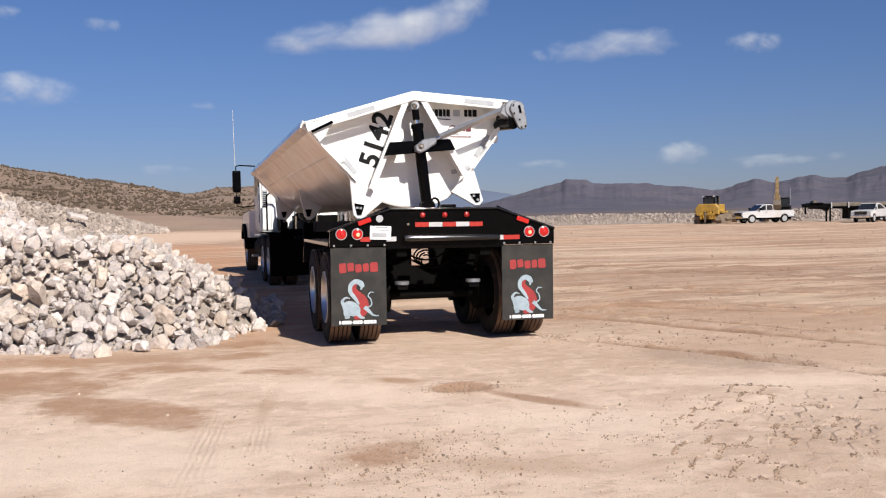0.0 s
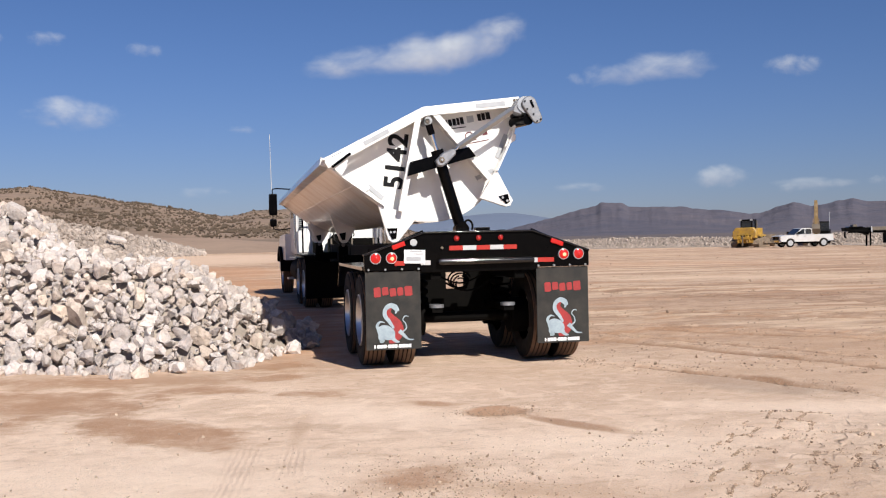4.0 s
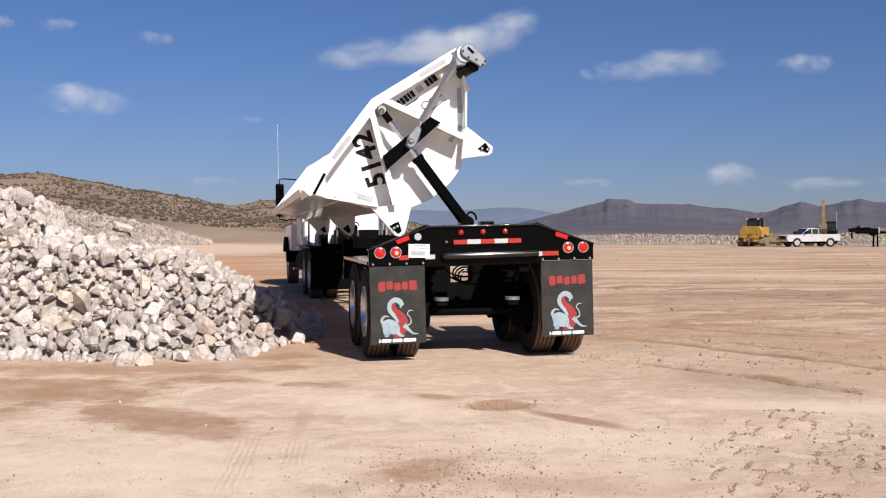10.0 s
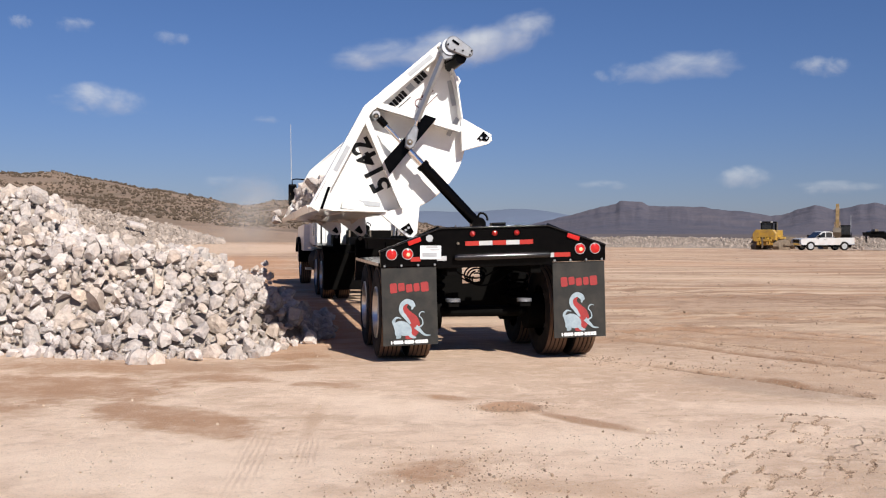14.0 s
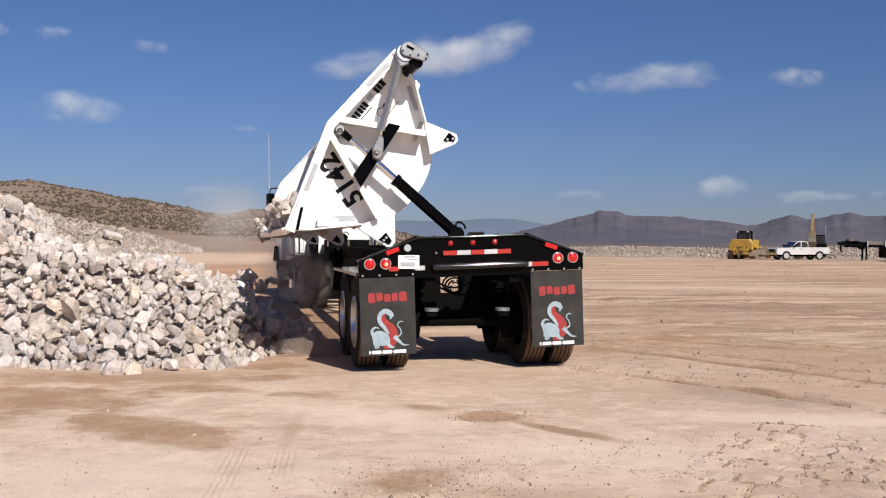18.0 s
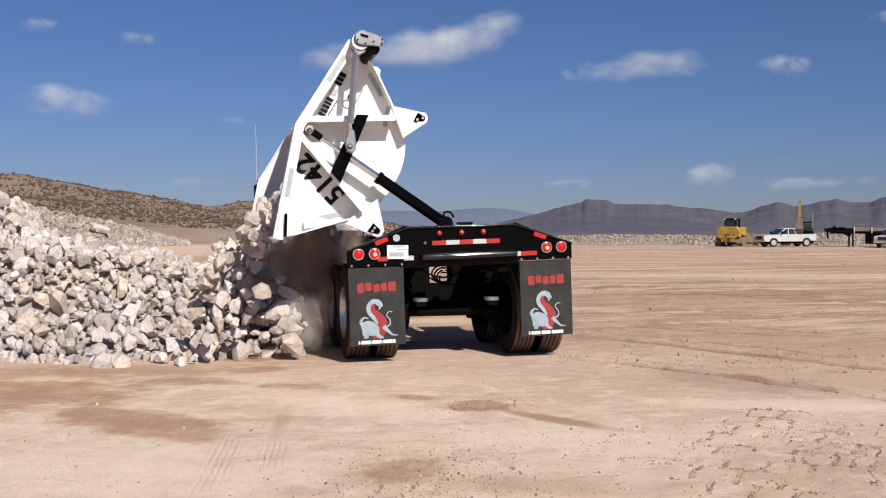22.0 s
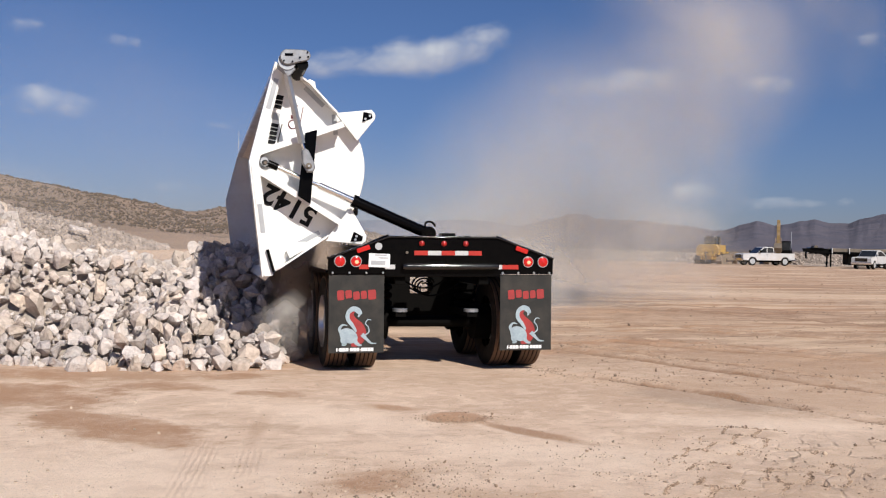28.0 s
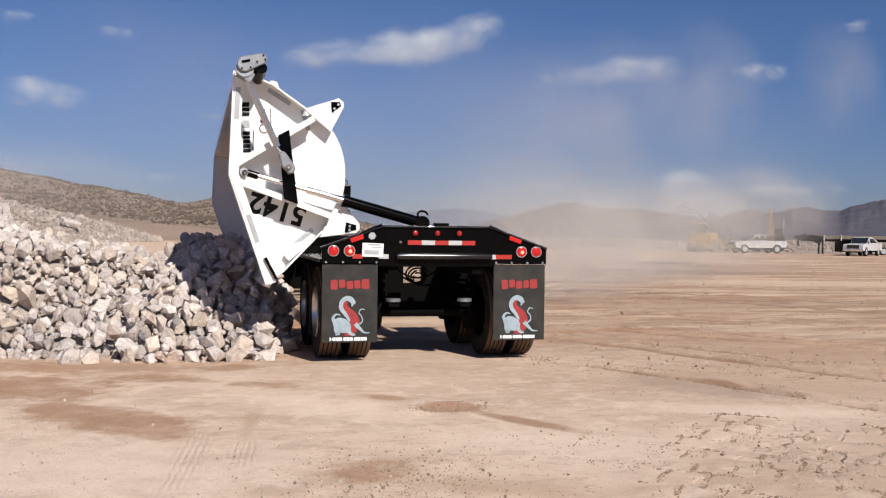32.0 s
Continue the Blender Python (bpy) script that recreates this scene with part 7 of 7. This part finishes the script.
# first puffs where the front of the load lets go
for i in range(6):
    t = 10.6 + 1.2 * i
    veil(THIN, (1.0, 0.6, 0.9), [(t, -3.0, 11.5 - 0.6 * i, deep(0.8)), (t + 0.8, -3.0, 11.5 - 0.6 * i, 1.2), (t + 2.4, -2.7, 11.2 - 0.6 * i, 1.9), (t + 4.5, -2.7, 13, 2.0), (t + 7.0, -3.2, 20, deep(0.8))], 100 + i)
# low dust in the gap between heap and trailer
for i in range(11):
    t = 15.6 + 1.0 * i
    x, y = -1.65 + 0.15 * (i % 3), 8.5 - 0.5 * i
    veil(DENSE if i % 2 else MID, (0.85, 0.6, 0.8), [(t, x, y, deep(0.8)), (t + 0.9, x, y, 0.5), (t + 2.6, x + 0.15, y, 0.85), (t + 4.6, x + 0.45, y + 1.5, 1.1), (t + 7.5, x + 0.6, y + 3, deep(0.8))], 200 + i)
# brown dust that boils up beside the rear wheels
for i in range(30):
    t = 17.4 + 0.34 * i
    x, y = -1.58 + 0.11 * (i % 4), 1.9 + 0.5 * (i % 5)
    veil(BILLOW, (0.68, 0.4, 0.72), [(t, x, y + 0.3, deep(0.72)), (t + 0.8, x, y, 0.40), (t + 2.0, x + 0.05, y + 0.1, 0.90), (t + 3.6, x + 0.15, y + 0.6, 1.35), (t + 5.4, x + 0.3, y + 3.0, deep(0.66))], 250 + i)
# sunlit puffs at the foot of the heap behind the wheels
for i in range(9):
    t = 21.0 + 0.85 * i
    x, y = -1.72 + 0.12 * (i % 3), 0.75 + 0.25 * (i % 3)
    veil(MID if i % 2 else DENSE, (0.42, 0.3, 0.44), [(t, x, y + 0.3, deep(0.44)), (t + 0.7, x, y, 0.22), (t + 1.8, x + 0.05, y + 0.1, 0.50), (t + 3.0, x + 0.05, y + 0.6, 0.85), (t + 4.4, x + 0.3, y + 2.5, deep(0.44))], 270 + i)
# pale dust that lingers low at the wheels
for i in range(4):
    t = 26.2 + 1.1 * i
    veil(MID, (0.5, 0.4, 0.42), [(t, -1.45, 1.9, deep(0.42)), (t + 0.8, -1.4 + 0.08 * i, 1.7, 0.25), (t + 2.6, -1.2 + 0.2 * i, 1.9, 0.40), (t + 4.5, -0.6, 3.2, 0.45), (t + 6.5, -0.4, 5.0, deep(0.42))], 280 + i)
# puffs over the front of the heap
for i in range(4):
    t = 21.4 + 1.9 * i
    x, y = -2.5 - 0.35 * (i % 3), 2.1 + 0.5 * (i % 2)
    veil(THIN, (0.8, 0.5, 0.6), [(t, x, y + 0.6, deep(0.6)), (t + 0.6, x, y, 0.55), (t + 1.8, x - 0.1, y - 0.1, 0.85), (t + 3.4, x + 0.3, y + 2.5, 0.9), (t + 5.2, x, y + 4, deep(0.6))], 300 + i)
# the plume that rises behind the trailer and blows off to the right
for i in range(20):
    t = 21.9 + 0.20 * i
    x, y, s = 1.5 + 0.45 * (i % 4), 9.0 + 0.7 * (i % 5), 1.6 + 0.075 * i
    w = 0.52 + 0.6 * (i * 7 % 20) / 19 + 0.35 * i / 19
    veil(FAINT if i > 13 or i % 4 == 1 else THIN, (s * (1.2 + 0.5 * (i * 3 % 7) / 6), 1.0, s), [(t, x, y, deep(s)), (t + 1.0, x + 0.9 * w, y, 0.1), (t + 2.2, x + 2.5 * w, y + 0.3, 1.5), (t + 3.4, x + 4.2 * w, y + 0.8, 3.6 + 0.4 * (i % 3)), (t + 4.7, x + 7.6 * w, y + 1.5, 6.6 + 0.5 * (i % 3)), (t + 5.7, x + 13.5 * w, y + 3.0, 12.0), (t + 6.8, x + 30, y + 6.0, 22)], 400 + i)
# broad thin body of the same plume
for i in range(9):
    t = 22.5 + 0.42 * i
    x, y, s = 1.6 + 0.5 * (i % 3), 10.0 + 0.6 * (i % 4), 2.5 + 0.12 * i
    veil(THIN if i < 6 else FAINT, (s * 1.2, 1.0, s * 1.05), [(t, x, y, deep(s * 1.05)), (t + 1.3, x + 0.4 + 0.15 * i, y, 0.2), (t + 2.8, x + 2.0 + 0.3 * i, y + 0.5, 2.0), (t + 4.1, x + 5.2 + 0.4 * i, y + 1.5, 4.4), (t + 5.4, x + 12, y + 4.0, 7.6), (t + 7.0, x + 26, y + 8.0, 14)], 430 + i)
# low haze that spreads over the yard at the end
for i in range(10):
    t = 21.6 + 0.85 * i
    x, y, s = 2.0 + 0.4 * (i % 3), 10 + 1.1 * (i % 4), 1.9 + 0.28 * (i % 4)
    veil(MID if i in (1, 4) else THIN, (s * 1.9, 1.0, s * 0.9), [(t, x - 1, y, deep(s)), (t + 1.2, x + 0.6, y, 0.4), (t + 3.2, x + 3.2, y + 2.0, 1.0), (t + 6.0, x + 8.0, y + 6.0, 1.6), (t + 9.5, x + 17, y + 13, 2.6)], 500 + i)
# dust that spills past the far side of the trailer along the ground
for i in range(4):
    t = 21.9 + 0.5 * i
    x, y = 4.4 + 0.5 * i, 9.0 + 0.7 * i
    veil(THIN, (1.9, 0.8, 1.2), [(t, x - 1.5, y, deep(1.1)), (t + 1.2, x, y, 0.4), (t + 2.6, x + 0.8, y, 1.3), (t + 4.2, x + 2.2, y + 1, 2.2), (t + 6.0, x + 6, y + 5, deep(1.1))], 550 + i)
# thin column that hangs behind the trailer while the plume blows off
for i in range(6):
    t = 23.8 + 0.8 * i
    x, y = 1.8 + 0.35 * (i % 3), 9.0 + 0.6 * (i % 3)
    veil(THIN, (2.7, 1.0, 2.9), [(t, x - 0.5, y, deep(2.9)), (t + 1.6, x + 0.6, y, 1.0), (t + 3.2, x + 1.6, y + 1, 2.6), (t + 4.6, x + 4.0, y + 3, 4.0), (t + 6.2, x + 13, y + 10, 6.5), (t + 7.4, x + 30, y + 18, 9.0)], 580 + i)
# a wide thin haze left hanging over the far yard
for i in range(6):
    t = 24.9 + 0.8 * i
    x, y, s = 4 + 2.6 * i, 20 + 3 * (i % 3), 4.6
    veil(THIN if i % 3 == 0 else FAINT, (s * 1.7, 1.5, s * 0.8), [(t, x - 3, y, deep(s)), (t + 2.8, x, y, 0.4), (t + 5.5, x + 3, y + 3, 1.2), (t + 9.5, x + 7, y + 6, 1.6)], 600 + i)
# faint haze in the air behind the tub
for i in range(7):
    t = 23.6 + 0.6 * i
    x, y, s = -9 + 4.0 * i, 22 + 2 * (i % 3), 6.5
    veil(FAINT, (s * 1.2, 1.5, s), [(t, x - 2, y, deep(s)), (t + 3.6, x, y, 3.6), (t + 6.5, x + 2, y + 3, 5.0), (t + 10.0, x + 4, y + 6, 5.5)], 640 + i)
for i in range(3):
    veil(THIN, (4.0, 1.2, 1.6), [(23.8 + i, -9 - 2 * i, 16, deep(1.8)), (27.4 + i, -8 - 2 * i, 16, 1.8), (32.0, -6 - 2 * i, 17, 2.4)], 650 + i)
# dust that drifts out low past the rear wheels
for i in range(4):
    t = 25.4 + 0.9 * i
    veil(MID if i % 2 else THIN, (1.3, 0.6, 1.1), [(t, 1.4, 4.2, deep(1.1)), (t + 1.0, 1.9, 4.2, 0.3), (t + 2.4, 2.4, 4.6, 0.9), (t + 4.0, 3.6, 6.5, 1.3), (t + 6.0, 7.0, 11.0, 1.6)], 660 + i)
# low dust that creeps out over the ground beyond the trailer
for i in range(6):
    t = 25.6 + 0.8 * i
    x, y = 2.6 + 0.5 * (i % 3), 7.0 + 1.2 * (i % 3)
    veil(THIN, (2.0, 0.9, 0.8), [(t, x - 1.4, y, deep(0.8)), (t + 1.1, x, y, 0.15), (t + 2.8, x + 1.4, y + 0.6, 0.45), (t + 5.0, x + 4.0, y + 2.5, 0.7), (t + 8.0, x + 9, y + 6, 0.8)], 670 + i)

# ---- what moves ----
LEAN = [
    (0, -0.74), (2, -0.6), (3.5, -0.1), (5.5, 0.14), (7, 0.68), (9, 1.08), (10.5, 1.34), (12, 1.68), (14, 1.74),
    (17, 1.82), (19, 2.08), (20, 2.18), (21.5, 1.83), (23, 1.35), (25, 1.22), (27.5, 0.86), (28.5, 0.38), (30, 0.26),
    (32, 0.07),
]
TIP = [
    (0, 0), (1, 2.1), (2, 4.9), (3, 7.6), (3.5, 9), (5.5, 16.3), (6, 18.2), (7, 21.8), (8, 25.6),
    (9, 30.2), (10, 35.1), (10.5, 37.2), (11, 37.4), (11.5, 37.5), (12, 39.5), (12.5, 42), (13, 42.1), (13.5, 43),
    (14, 43.5), (14.5, 43.6), (16.5, 50), (17, 50.3), (18, 50.5), (18.5, 50.9), (19, 54.6), (19.5, 57), (20, 60.5),
    (20.5, 60.8), (21, 61), (21.5, 60.8), (22, 60.6), (22.5, 61.8), (23, 64.9), (23.5, 64.1), (24.5, 67.2), (25, 67.4),
    (25.5, 68), (27.5, 75.8), (28, 80.4), (28.5, 86.5), (29, 86.6), (30, 86.7), (30.5, 86.9), (31, 91.8), (31.5, 92),
    (32, 92.3),
]
LEAN_T, LEAN_A = zip(*LEAN)
TIP_T, TIP_A = zip(*TIP)


def leaning(t):
    return pose(0, 0, 0.6, 0, -float(np.interp(t, LEAN_T, LEAN_A)), 0) @ pose(0, 0, -0.6)


def tub_at(t):
    return leaning(t) @ pose(HX, 0, HZ, 0, -float(np.interp(t, TIP_T, TIP_A)), 0)


def until_end(rows):
    """Rows cut at the end of the clip, on the way to the next."""
    kept = [r for r in rows if r[0] <= 32.0]
    later = [r for r in rows if r[0] > 32.0]
    if later and kept[-1][0] < 32.0:
        u = (32.0 - kept[-1][0]) / (later[0][0] - kept[-1][0])
        kept.append((32.0, kept[-1][1].lerp(later[0][1], u)))
    return kept


def motions():
    walk(chassis, [(t, leaning(t)) for t in LEAN_T])
    walk(tub, [(t, tub_at(t)) for t in TIP_T])
    for y, barrel, stage, piston in cylinders:
        rows = {barrel: [], stage: [], piston: []}
        for t in TIP_T:
            a = leaning(t) @ Vector((BASE[0], y, BASE[1]))
            b = tub_at(t) @ Vector((TOP[0] - HX, y, TOP[1] - HZ))
            turn = pose(0, 0, 0, 0, math.degrees(math.atan2(b.x - a.x, b.z - a.z)), 0)
            reach = (b - a).length
            rows[barrel].append((t, Matrix.Translation(a) @ turn))
            rows[stage].append((t, Matrix.Translation(a + (b - a).normalized() * max(0.80, min(1.30, reach - 0.55))) @ turn))
            rows[piston].append((t, Matrix.Translation(b) @ turn))
        for ob, r in rows.items():
            walk(ob, r)
    for o, at in clouds:
        walk(o, [(0.0, at(0.0)), (32.0, at(32.0))])
    for o, rows in veils:
        walk(o, until_end(rows))
    key_load()


motions()
